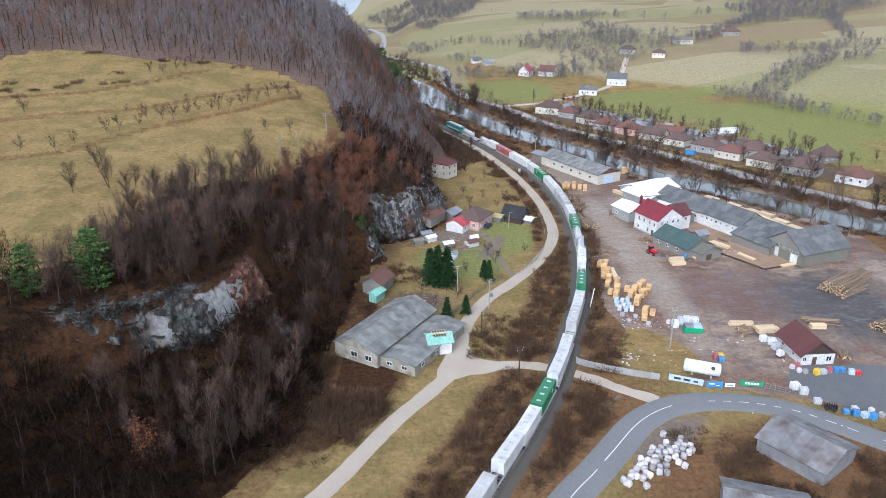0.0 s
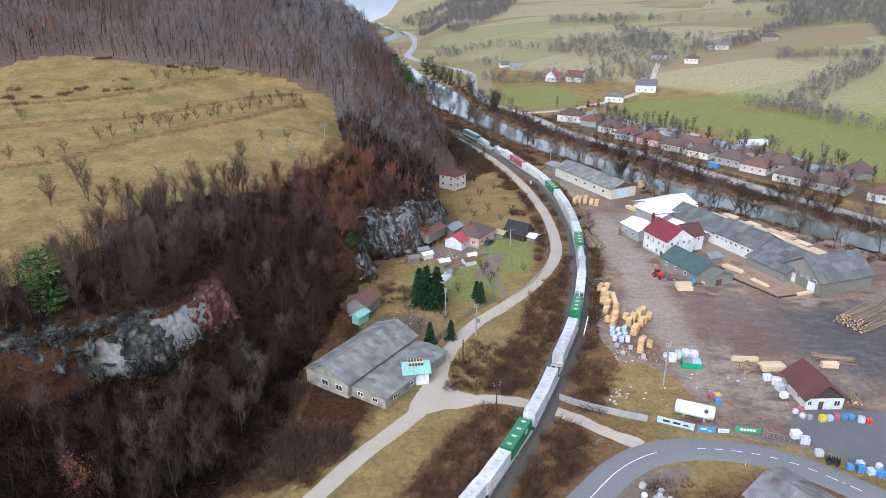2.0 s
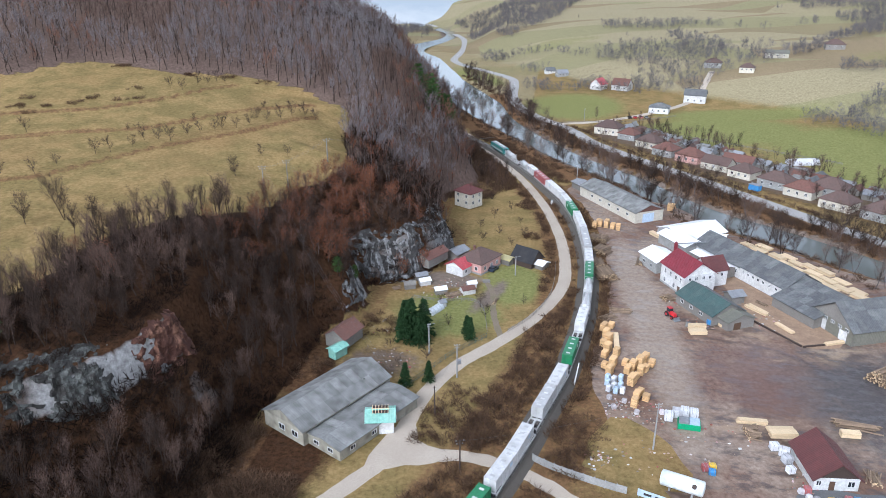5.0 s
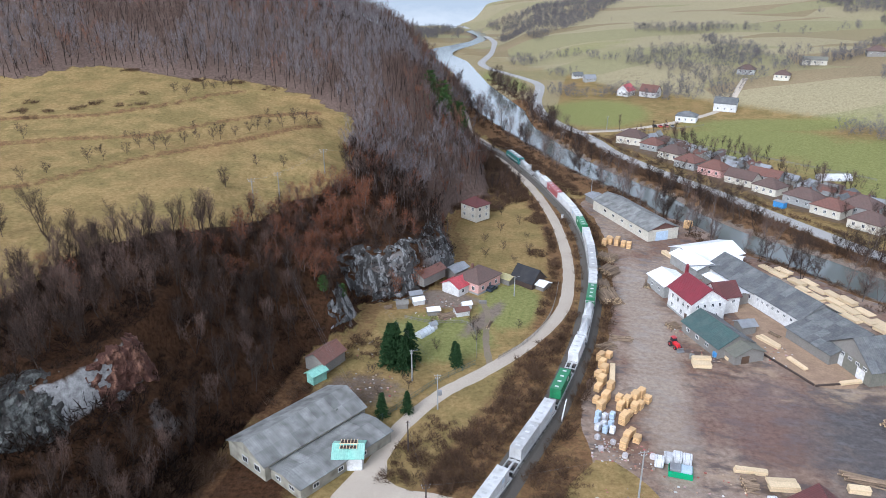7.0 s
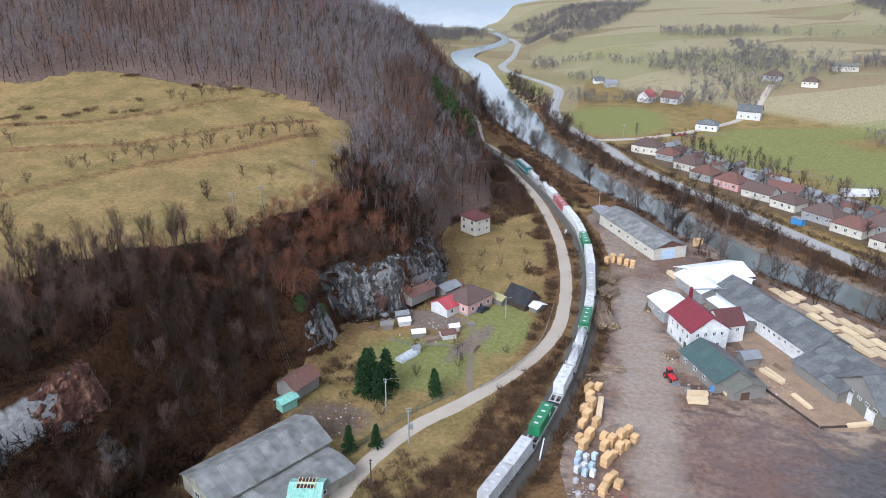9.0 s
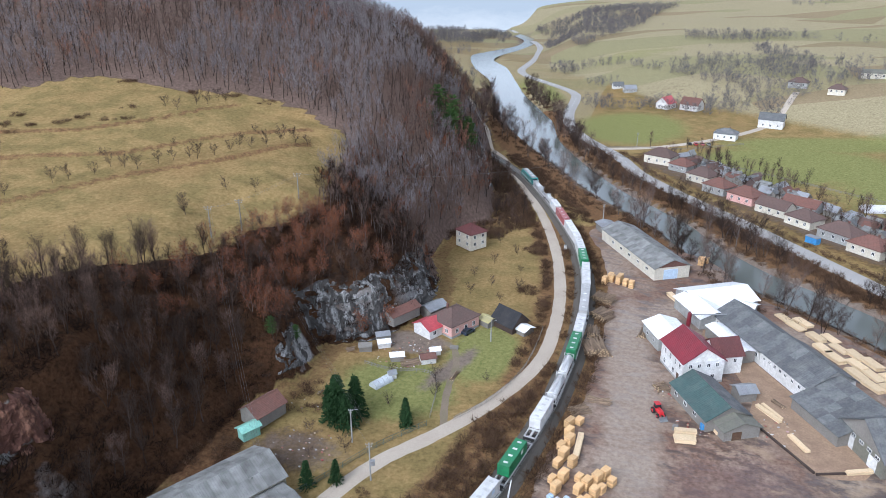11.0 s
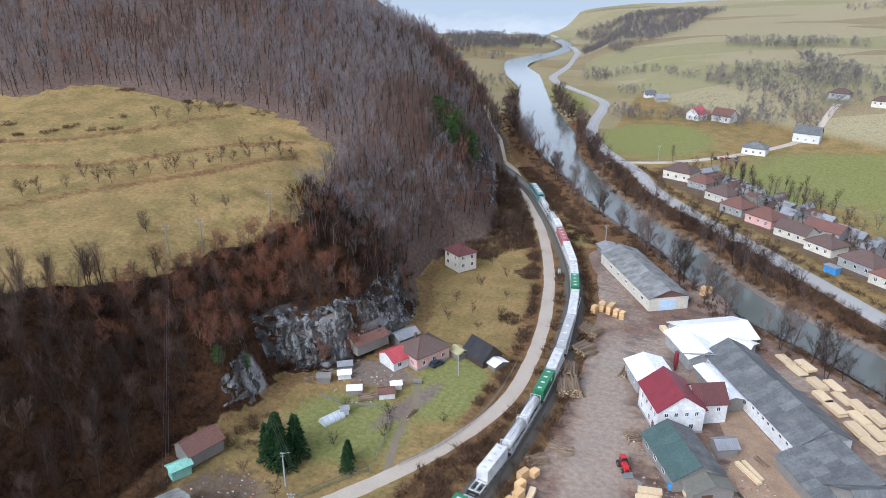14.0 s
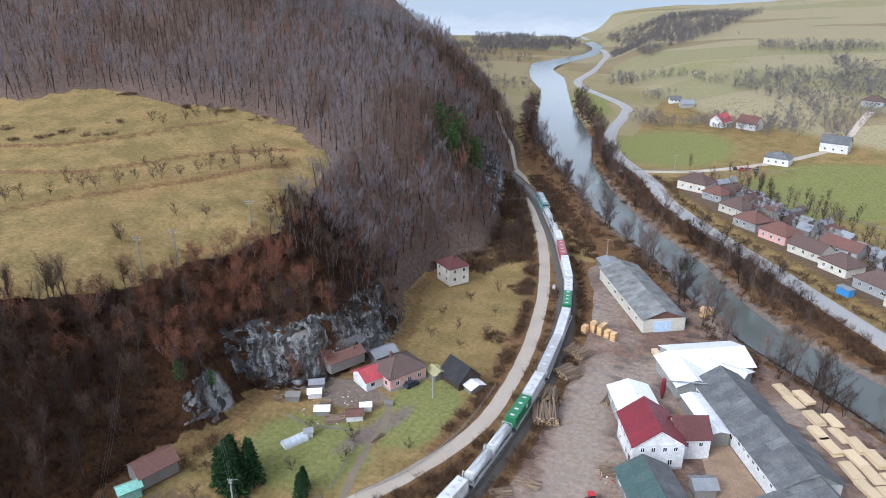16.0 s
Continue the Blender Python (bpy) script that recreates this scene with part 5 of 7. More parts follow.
flat_wagon(94.4, 107.8), container(98.2, 107.2, M["white"], white)
flat_wagon(78.4, 94.2), container(81.4, 90.6, M["boxgreen"], "green box container with white mark")
flat_wagon(54, 78.2), container(68.0, 77.4, M["white"], white), container(58.4, 67.8, M["offwhite"], offw)
flat_wagon(33, 53.8), container(43.4, 52.6, M["white"], white), container(33.8, 43.0, M["white"], white)
flat_wagon(11, 32.8), container(22.2, 32.2, M["boxgreen"], "green box container with white mark"), container(11.8, 21.4, M["white"], white)
flat_wagon(-11, 10.8), container(0.4, 10.0, M["white"], white), container(-10.2, -0.6, M["offwhite"], offw)
flat_wagon(-33, -11.2), container(-21.8, -12.0, M["white"], white), container(-32.2, -22.6, M["boxred"], "faded red box container on the train")

# ---- trees and scrub ----
def lathe_bar(verts, faces, a, b, r0, r1):
    """A three-sided tapering bar."""
    a, b = np.array(a), np.array(b)
    d = b - a
    d = d / (np.linalg.norm(d) + 1e-9)
    u = np.cross(d, (0.3, 0.8, 0.52))
    u /= np.linalg.norm(u)
    v = np.cross(d, u)
    base = len(verts)
    for p, r in ((a, r0), (b, r1)):
        for k in range(3):
            w = 2.0944 * k
            verts.append(p + r * (math.cos(w) * u + math.sin(w) * v))
    for k in range(3):
        j = (k + 1) % 3
        faces.append((base + k, base + j, base + 3 + j))
        faces.append((base + k, base + 3 + j, base + 3 + k))


def blade(verts, faces, a, d, length, width, rng):
    """A thin twig: one long triangle."""
    d = np.array(d) / (np.linalg.norm(d) + 1e-9)
    u = np.cross(d, (rng.uniform(-1, 1), rng.uniform(-1, 1), rng.uniform(-1, 1)))
    u /= np.linalg.norm(u) + 1e-9
    b = len(verts)
    verts += [a - u * width / 2, a + u * width / 2, a + d * length]
    faces.append((b, b + 1, b + 2))


def bare_tree(seed, h, spread, limbs, twigs, wide, leaves=0, stems=1, low=0.25, erect=1.0):
    """A leafless broadleaf: (wood verts, wood faces), (twig verts, twig faces), (leaf verts, leaf faces)."""
    rng = random.Random(seed)
    wv, wf, tv, tf, lv, lf = [], [], [], [], [], []
    ends = []
    for st in range(stems):
        ang = rng.uniform(0, 6.283)
        lean = 0.10 if stems == 1 else 0.22
        p = np.array((0.15 * math.cos(ang) * (stems > 1), 0.15 * math.sin(ang) * (stems > 1), -0.4))
        q = p
        n = 4
        r = 0.0155 * h / (1 if stems == 1 else 1.5)
        pts = [p]
        for k in range(n):
            q = q + np.array((lean * math.cos(ang) * h / n + rng.uniform(-0.03, 0.03) * h, lean * math.sin(ang) * h / n + rng.uniform(-0.03, 0.03) * h, h * 0.86 / n))
            lathe_bar(wv, wf, pts[-1], q, r * (1 - k / n * 0.8), r * (1 - (k + 1) / n * 0.8))
            pts.append(q)
        for k in range(limbs // stems):
            f = rng.uniform(low, 0.95)
            i = min(int(f * n), n - 1)
            a = pts[i] + (pts[i + 1] - pts[i]) * (f * n - i)
            w = rng.uniform(0, 6.283)
            out = spread * (0.55 + 0.45 * math.sin(math.pi * min(1, (f - low + 0.15) / (1.1 - low)))) * rng.uniform(0.6, 1.0)
            up = rng.uniform(0.5, 1.0) * out * 1.1 * erect + 0.05 * h
            mid = a + np.array((math.cos(w) * out * 0.5, math.sin(w) * out * 0.5, up * 0.4))
            end = a + np.array((math.cos(w) * out, math.sin(w) * out, up))
            rr = r * (1 - f * 0.75) * 0.42
            lathe_bar(wv, wf, a, mid, rr, rr * 0.6), lathe_bar(wv, wf, mid, end, rr * 0.6, rr * 0.2)
            ends += [(a, mid), (mid, end), (mid, end), (mid, end)]
        ends += [(pts[-2], pts[-1])] * 3
    for k in range(twigs):
        a, b = ends[rng.randrange(len(ends))]
        f = rng.random()
        s = a + (b - a) * f + np.array((rng.gauss(0, 0.022), rng.gauss(0, 0.022), rng.gauss(0, 0.015))) * h
        d = (b - a) / (np.linalg.norm(b - a) + 1e-9) * 0.6 + np.array((rng.gauss(0, 0.75 / erect), rng.gauss(0, 0.75 / erect), 0.45 * erect + rng.gauss(0, 0.5)))
        blade(tv, tf, s, d, h * rng.uniform(0.05, 0.14), wide * rng.uniform(0.6, 1.4), rng)
    for k in range(leaves):
        a, b = ends[rng.randrange(len(ends))]
        s = a + (b - a) * rng.random() + np.array((rng.gauss(0, 0.5), rng.gauss(0, 0.5), rng.gauss(0.2, 0.5)))
        blade(lv, lf, s, (rng.uniform(-1, 1), rng.uniform(-1, 1), rng.uniform(-0.4, 0.6)), rng.uniform(0.18, 0.34), rng.uniform(0.13, 0.25), rng)
    return (wv, wf), (tv, tf), (lv, lf)


def conifer(seed, h, base, tiers, per, loose=0.0):
    """A spruce or pine: drooping sprays round a trunk."""
    rng = random.Random(seed)
    wv, wf, lv, lf = [], [], [], []
    lathe_bar(wv, wf, (0, 0, -0.4), (0, 0, h * 0.97), 0.018 * h, 0.02)
    for t in range(tiers):
        f = (t + rng.random() * 0.6) / tiers
        z = h * (0.06 + 0.92 * f)
        reach = base * (1 - f) ** 0.85 * rng.uniform(0.75, 1.1) + 0.12
        if loose:
            reach = base * (math.sin(math.pi * (0.2 + 0.75 * f)) ** 0.8) * rng.uniform(0.6, 1.1) + 0.1
        for k in range(per):
            w = rng.uniform(0, 6.283)
            for j in range(5):
                g = (j + rng.random()) / 5
                s = np.array((math.cos(w) * reach * g, math.sin(w) * reach * g, z - reach * g * (0.30 if not loose else -0.15) + rng.uniform(-0.1, 0.1) * h * 0.1))
                d = (math.cos(w) + rng.gauss(0, 0.5), math.sin(w) + rng.gauss(0, 0.5), -0.35 + rng.gauss(0, 0.25) + loose)
                blade(lv, lf, s, d, 0.10 * base * rng.uniform(1.8, 3.4), 0.10 * base * rng.uniform(1.0, 1.7), rng)
    return (wv, wf), (lv, lf)


def bush(seed, h, r, twigs, wide):
    """A thicket of canes."""
    rng = random.Random(seed)
    v, f = [], []
    for k in range(twigs):
        w, q = rng.uniform(0, 6.283), r * math.sqrt(rng.random())
        s = np.array((math.cos(w) * q, math.sin(w) * q, rng.uniform(-0.1, 0.45) * h))
        blade(v, f, s, (math.cos(w) * 0.5 + rng.gauss(0, 0.5), math.sin(w) * 0.5 + rng.gauss(0, 0.5), 0.7 + rng.gauss(0, 0.3)), h * rng.uniform(0.4, 0.9), wide * rng.uniform(0.6, 1.5), rng)
    return np.array(v), np.array(f)


def scatter_mesh(name, template_list, spots, material, label, category):
    """Many copies of small templates joined into one object that nobody would count."""
    vs, fs, n = [], [], 0
    rng = np.random.default_rng(len(spots))
    for x, y, z, s, k in spots:
        v, f = template_list[k % len(template_list)]
        a = rng.uniform(0, 6.283)
        c, d = math.cos(a), math.sin(a)
        q = np.empty_like(v)
        q[:, 0], q[:, 1], q[:, 2] = (v[:, 0] * c - v[:, 1] * d) * s + x, (v[:, 0] * d + v[:, 1] * c) * s + y, v[:, 2] * s * rng.uniform(0.85, 1.15) + z
        vs.append(q)
        fs.append(f + n)
        n += len(v)
    v, f = np.concatenate(vs).astype(np.float32), np.concatenate(fs).astype(np.int32)
    me = bpy.data.meshes.new(name)
    me.vertices.add(len(v)), me.loops.add(f.size), me.polygons.add(len(f))
    me.vertices.foreach_set("co", v.ravel()), me.loops.foreach_set("vertex_index", f.ravel())
    me.polygons.foreach_set("loop_start", np.arange(len(f)) * 3)
    me.update()
    me.materials.append(material)
    return tagged(new(name, me), label, category, kind="stuff")


def tree_meshes(data, mats, names):
    out = []
    for (v, f), mt, nm in zip(data, mats, names):
        if len(f):
            out.append((nm, mesh_from(nm, [tuple(q) for q in v], f, mt)))
    return out


def plant(name, label, meshes, x, y, scale, group, category="tree", z=None):
    rng = random.Random(round(x * 13 + y * 7))
    t = new(name)
    t.matrix_basis = pose(x, y, hz(x, y) if z is None else z, 0, 0, rng.uniform(0, 360)) @ Matrix.Diagonal((scale, scale, scale * rng.uniform(0.92, 1.12), 1))
    t.empty_display_size = 0.2
    tagged(t, label, category, group)
    for nm, me in meshes:
        share(nm, me, t, Matrix())
    return t


NEAR = [bare_tree(s, 12.5, 2.3, 30, 850, 0.032, 0, 1, 0.34, 1.75) for s in range(5)] + [bare_tree(20 + s, 11.0, 2.0, 30, 850, 0.032, 0, 3, 0.3, 1.8) for s in range(3)]
NEAR_MESH = [tree_meshes(d, (M["darktwig"], M["twig"] if k % 2 else M["darktwig"]), ("trunk", "crown")) for k, d in enumerate(NEAR)]
RUST = [bare_tree(40 + s, 8.5, 2.6, 20, 500, 0.04, 700, 2 if s else 1, 0.12) for s in range(3)]
RUST_MESH = [tree_meshes(d, (M["bark"], M["twig"], M["rust"]), ("trunk", "twig_spray", "crown")) for d in RUST]
ORCH = [bare_tree(60 + s, 4.6, 2.0, 20, 520, 0.045, 0, 1, 0.24) for s in range(3)]
ORCH_MESH = [tree_meshes(d, (M["darktwig"], M["darktwig"]), ("trunk", "crown")) for d in ORCH]
BIG = [bare_tree(80 + s, 12.5, 3.6, 44, 2200, 0.035, 0, 1 + s, 0.2, 1.35) for s in range(2)]
BIG_MESH = [tree_meshes(d, (M["darktwig"], M["darktwig"]), ("trunk", "crown")) for d in BIG]
ALDER = [bare_tree(90 + s, 13.0, 3.4, 26, 800, 0.04, 0, 1 + s % 2, 0.22, 1.25) for s in range(3)]
ALDER_MESH = [tree_meshes(d, (M["bark"], M["twig"]), ("trunk", "crown")) for d in ALDER]
FAR = [bare_tree(100 + s, 12.0, 2.9, 8, 230, 0.075, 0, 1, 0.32, 1.6) for s in range(6)]
FAR_WOOD = [(np.array(a[0]), np.array(a[1])) for a, b, c in FAR]
FAR_TWIG = [(np.array(b[0]), np.array(b[1])) for a, b, c in FAR]
SPRUCE = [conifer(s, 11.0, 3.3, 24, 14) for s in range(3)]
SPRUCE_MESH = [tree_meshes(d, (M["bark"], M["spruce"]), ("trunk", "crown")) for d in SPRUCE]
PINE = [conifer(30 + s, 9.0, 2.6, 15, 11, 0.5) for s in range(2)]
PINE_MESH = [tree_meshes(d, (M["bark"], M["pine"]), ("trunk", "crown")) for d in PINE]

# wood on the slope and the hill
rs = np.random.default_rng(5)
cx, cy = np.meshgrid(np.arange(-330, 20, 3.6), np.arange(20, 265, 3.6))
cx, cy = (cx + rs.uniform(-1.7, 1.7, cx.shape)).ravel(), (cy + rs.uniform(-1.7, 1.7, cy.shape)).ravel()
ok = in_wood(cx, cy) & (west_of_foot(cx, cy) > 2.0) & (cx > -175) & (cx > -2.2 * (cy - 10))
slope_at = (height(cx + 1, cy) - height(cx - 1, cy)) ** 2 + (height(cx, cy + 1) - height(cx, cy - 1)) ** 2
ok &= (slope_at < 16.0) & (away(cx, cy, [(-70, 110), (-60, 116), (-54, 119), (-48, 123.5), (-43, 131), (-40, 143), (-40, 149)])[0] > 6.5)
cx, cy = cx[ok], cy[ok]
cz = height(cx, cy)
near_n = np.argsort(np.hypot(cx + 35, (cy - 170) * 0.8))
rust_zone = np.clip(1.4 - np.hypot((cx + 26) / 36, (cy - 230) / 42), 0, 1) * 0.62 + 0.10 * (wob(cx, cy, 12.0, 3.0) > 0.4)
rnd = random.Random(3)
far_spots = []
for count, i in enumerate(near_n):
    x, y, z = float(cx[i]), float(cy[i]), float(cz[i])
    if count < 340:
        if rnd.random() < rust_zone[i]:
            plant("beech_tree", "small beech still holding rust-brown leaves on the slope", RUST_MESH[rnd.randrange(3)], x, y, rnd.uniform(0.7, 1.15), "hillside trees", z=z)
        else:
            plant("bare_tree", "leafless grey-brown tree on the wooded slope", NEAR_MESH[rnd.randrange(8)], x, y, rnd.uniform(0.6, 1.0) * (0.78 if y > 196 else 1.0), "hillside trees", z=z)
    else:
        far_spots.append((x, y, z, rnd.uniform(0.65, 1.0), rnd.randrange(6)))
hx, hy = np.meshgrid(np.arange(-420, 10, 4.2), np.arange(258, 600, 4.2))
hx, hy = (hx + rs.uniform(-2, 2, hx.shape)).ravel(), (hy + rs.uniform(-2, 2, hy.shape)).ravel()
ok = in_wood(hx, hy) & (west_of_foot(hx, hy) > 3) & (past_edge(hx, hy) < 190) & (west_of_foot(hx, hy) < 330)
hx, hy = hx[ok], hy[ok]
hzs = height(hx, hy)
far_spots += [(float(a), float(b), float(c), rnd.uniform(0.7, 1.15), rnd.randrange(6)) for a, b, c in zip(hx, hy, hzs)]
near_rest, far_spots = [q for q in far_spots if q[1] < 258], [q for q in far_spots if q[1] >= 258]
scatter_mesh("slope_forest_trunks", FAR_WOOD, near_rest, M["darktwig"], "dark trunks of the bare wood on the near slope", "forest")
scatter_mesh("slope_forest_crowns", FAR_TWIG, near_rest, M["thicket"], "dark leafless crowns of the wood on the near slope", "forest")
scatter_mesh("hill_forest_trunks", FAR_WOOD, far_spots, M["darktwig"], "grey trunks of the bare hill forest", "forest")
rusty = [q for k, q in enumerate(far_spots) if k % 5 == 0 and float(wob(np.array([q[0]]), np.array([q[1]]), 14.0, 6.0)[0]) > 0.1]
dusky = [q for q in far_spots if float(wob(np.array([q[0]]), np.array([q[1]]), 22.0, 9.0)[0]) > 0.35]
taken = set(rusty) | set(dusky)
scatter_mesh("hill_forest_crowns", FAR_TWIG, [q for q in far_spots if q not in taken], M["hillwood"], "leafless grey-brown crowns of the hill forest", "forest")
scatter_mesh("hill_forest_dark_crowns", FAR_TWIG, [q for q in dusky if q not in set(rusty)], M["twig"], "darker brown leafless crowns of the hill forest", "forest")
scatter_mesh("hill_beech_crowns", FAR_TWIG, rusty, M["hillrust"], "rust-brown beech crowns among the hill forest", "forest")

# close young wood on the steep flank above the farm
yx, yy = np.meshgrid(np.arange(-56, 8, 3.1), np.arange(246, 352, 3.1))
yx, yy = (yx + rs.uniform(-1.5, 1.5, yx.shape)).ravel(), (yy + rs.uniform(-1.5, 1.5, yy.shape)).ravel()
ok = (west_of_foot(yx, yy) > 2.5) & (west_of_foot(yx, yy) < 34) & in_wood(yx, yy)
yx, yy = yx[ok], yy[ok]
young = [(float(a), float(b), float(c) - 0.3, rnd.uniform(0.55, 0.85), rnd.randrange(6)) for a, b, c in zip(yx, yy, height(yx, yy))]
scatter_mesh("flank_wood_trunks", FAR_WOOD, young, M["bark"], "grey trunks of the young wood on the steep flank", "forest")
scatter_mesh("flank_wood_crowns", FAR_TWIG, young[::2] + young[1::4], M["twig"], "brown leafless crowns of the young flank wood", "forest")
scatter_mesh("flank_beech_crowns", FAR_TWIG, young[3::4], M["rust"], "rust-brown beech crowns among the flank wood", "forest")

# single trees of the meadow
for x, y, k, s in ((-87, 177, 1, 0.9), (-94, 172, 0, 0.62), (-80, 170, 0, 0.55), (-81, 179, 0, 0.5), (-61, 219, 0, 0.55), (-66, 164, 1, 0.85), (-70, 150, 0, 0.8), (-62, 143, 0, 0.75), (-55, 136, 1, 0.7), (-51, 130, 0, 0.95), (-58, 128, 0, 0.6), (-48, 137, 1, 0.7)):
    plant("bare_tree", "lone leafless tree at the meadow's edge", BIG_MESH[k], x, y, s, "meadow trees")
for x, y, s in ((-122, 200, 0.9), (-113, 202, 0.8), (-111, 209, 0.7), (-107, 222, 1.0), (-104, 225, 0.9), (-100, 231, 0.7), (-100, 238, 0.9), (-95, 238, 1.0), (-92, 240, 1.1), (-89, 246, 0.8), (-87, 251, 0.9), (-83, 254, 0.8), (-81, 255, 1.0), (-78, 260, 0.8), (-75, 265, 0.9), (-74, 269, 1.0),
               (-71, 271, 0.8), (-67, 275, 1.0), (-65, 281, 1.0), (-61, 284, 1.1), (-58, 287, 1.0), (-138, 233, 1.0), (-60, 238, 0.7), (-53, 242, 0.8), (-118, 291, 0.9), (-113, 291, 0.8), (-111, 300, 0.9), (-108, 303, 0.9), (-107, 309, 0.8), (-103, 308, 0.8), (-128, 196, 0.8), (-135, 192, 0.9), (-95, 262, 0.5), (-78, 286, 0.6), (-110, 245, 0.5), (-70, 293, 0.5)):
    plant("orchard_tree", "small leafless fruit tree in the meadow row", ORCH_MESH[rnd.randrange(3)], x, y, s * rnd.uniform(1.1, 1.35), "orchard rows")
for x, y, s in ((-66.6, 123.5, 1.35), (-77, 119, 1.2), (-30, 352, 1.6), (-22, 345, 1.5), (-17, 356, 1.5), (-26, 362, 1.7), (-20, 366, 1.4), (-24, 352, 1.5), (-24, 196, 0.6), (-21, 202, 0.5), (-33, 372, 1.0), (-28, 338, 0.8)):
    plant("pine_tree", "young green pine among bare trees", PINE_MESH[rnd.randrange(2)], x, y, s, "pines")
for x, y, s in ((-1.5, 183.5, 1.05), (1.2, 186.5, 0.95), (-3.8, 187.0, 0.9), (1.2, 181.8, 0.8), (-3.6, 183.2, 0.8), (-7.1, 156.6, 0.42), (6.0, 165.0, 0.5), (13.2, 186.0, 0.55), (12.0, 189.0, 0.5), (1.0, 162.5, 0.55)):
    plant("spruce_tree", "dark green spruce in the garden by the lane", SPRUCE_MESH[rnd.randrange(3)], x, y, s, "garden spruces")
for x, y in ((15, 262), (20, 252), (8, 268), (22, 275), (12, 280), (16, 198), (7, 192), (3, 205), (14, 205), (26, 208), (-2, 170), (4, 174), (-6, 178), (24, 262), (10, 255), (18, 290), (10, 300)):
    plant("fruit_tree", "spindly leafless fruit tree in a rough garden", ORCH_MESH[rnd.randrange(3)], x, y, rnd.uniform(0.6, 1.1), "garden fruit trees")

# trees on the river banks and along the far road
rv = spline(RIVER, 5.0)
rvt = np.gradient(rv, axis=0)
rvt /= np.linalg.norm(rvt, axis=1)[:, None]
rvh = np.interp(away(rv[:, 0], rv[:, 1], RIVER)[1], range(len(RIVER)), RIVER_HALF)
made = 0
for i in range(len(rv)):
    if not 200 < rv[i][1] < 640:
        continue
    for side in (-1, 1):
        for _ in range(2):
            off = rvh[i] + rnd.uniform(3.0, 9.5)
            x, y = rv[i] + np.array((rvt[i][1], -rvt[i][0])) * side * off + np.array((rnd.uniform(-2, 2), rnd.uniform(-2, 2)))
            if away(np.array([x]), np.array([y]), RIVER_ROAD)[0][0] < 5 or away(np.array([x]), np.array([y]), TRACK)[0][0] < 8 or (52 < x < 125 and y < 300 and side == -1) or rnd.random() < 0.5:
                continue
            plant("alder_tree", "leafless alder on the river bank", (ALDER_MESH + BIG_MESH)[rnd.randrange(5)], float(x), float(y), rnd.uniform(0.6, 1.25), "river bank trees")
            made += 1

# thickets: canes along the railway, the lane, the cliff foot and the banks
BUSH = [bush(s, 1.7, 1.3, 80, 0.09) for s in range(6)]
spots, dark_spots = [], []


def free(x, y, gap=3.2):
    a, b = np.array([x]), np.array([y])
    return min(away(a, b, LANE)[0][0], away(a, b, HIGHWAY)[0][0] - 1.5, away(a, b, BRANCH)[0][0] + 0.6, away(a, b, RIVER_ROAD)[0][0] - 1.2) > gap and away(a, b, TRACK)[0][0] > 3.4


for i in range(0, len(tp), 2):
    if not 60 < tp[i][1] < 420:
        continue
    for _ in range(9):
        o = rnd.choice((-1, 1)) * rnd.uniform(3.6, 13.0)
        x, y = tp[i] + tn[i] * o
        if free(x, y) and not (o > 6.0 and 145 < y < 330) and west_of_foot(np.array([x]), np.array([y]))[0] < 0:
            spots.append((x, y, hz(x, y), rnd.uniform(0.4, 1.3), rnd.randrange(6)))
for i in range(len(rv)):
    if 190 < rv[i][1] < 640:
        for _ in range(12):
            off = rvh[i] + rnd.uniform(2.0, 12.0)
            x, y = rv[i] + np.array((rvt[i][1], -rvt[i][0])) * rnd.choice((-1, 1)) * off + np.array((rnd.uniform(-3, 3), rnd.uniform(-3, 3)))
            if free(x, y) and not (60 < x < 116 and y < 262):
                spots.append((x, y, hz(x, y), rnd.uniform(0.5, 1.2), rnd.randrange(6)))
for bx, by, br, bn in ((12, 152, 12, 150), (24, 118, 10, 60), (66, 96, 16, 330), (84, 100, 9, 70), (50, 112, 6, 12), (40, 150, 6, 40), (-30, 112, 10, 60), (27, 262, 3, 16), (24, 296, 5, 30), (-24, 128, 9, 80), (-33, 116, 9, 60), (-22, 166, 5, 20), (-12, 190, 7, 30), (56, 330, 10, 40), (-16, 140, 8, 10), (57, 104, 8, 50)):
    for _ in range(bn):
        a, q = rnd.uniform(0, 6.283), br * math.sqrt(rnd.random())
        x, y = bx + q * math.cos(a), by + q * math.sin(a)
        if free(x, y, 2.8) and not (59 < x < 76 and 99 < y < 116) and not (-24 < x < 5 and 128 < y < 168 and x > -24 + 0.4 * (y - 146) - 3):
            spots.append((x, y, hz(x, y), rnd.uniform(0.4, 1.1), rnd.randrange(6)))
for _ in range(420):
    a, q = rnd.uniform(0, 6.283), math.sqrt(rnd.random())
    x, y = -22 + 9 * q * math.cos(a) - 0.3 * 16 * q * math.sin(a), 126 + 16 * q * math.sin(a)
    if free(x, y, 3.4) and not (x > -25 + 0.5 * (y - 138) and y > 128):
        spots.append((x, y, hz(x, y), rnd.uniform(0.5, 1.5), rnd.randrange(6)))
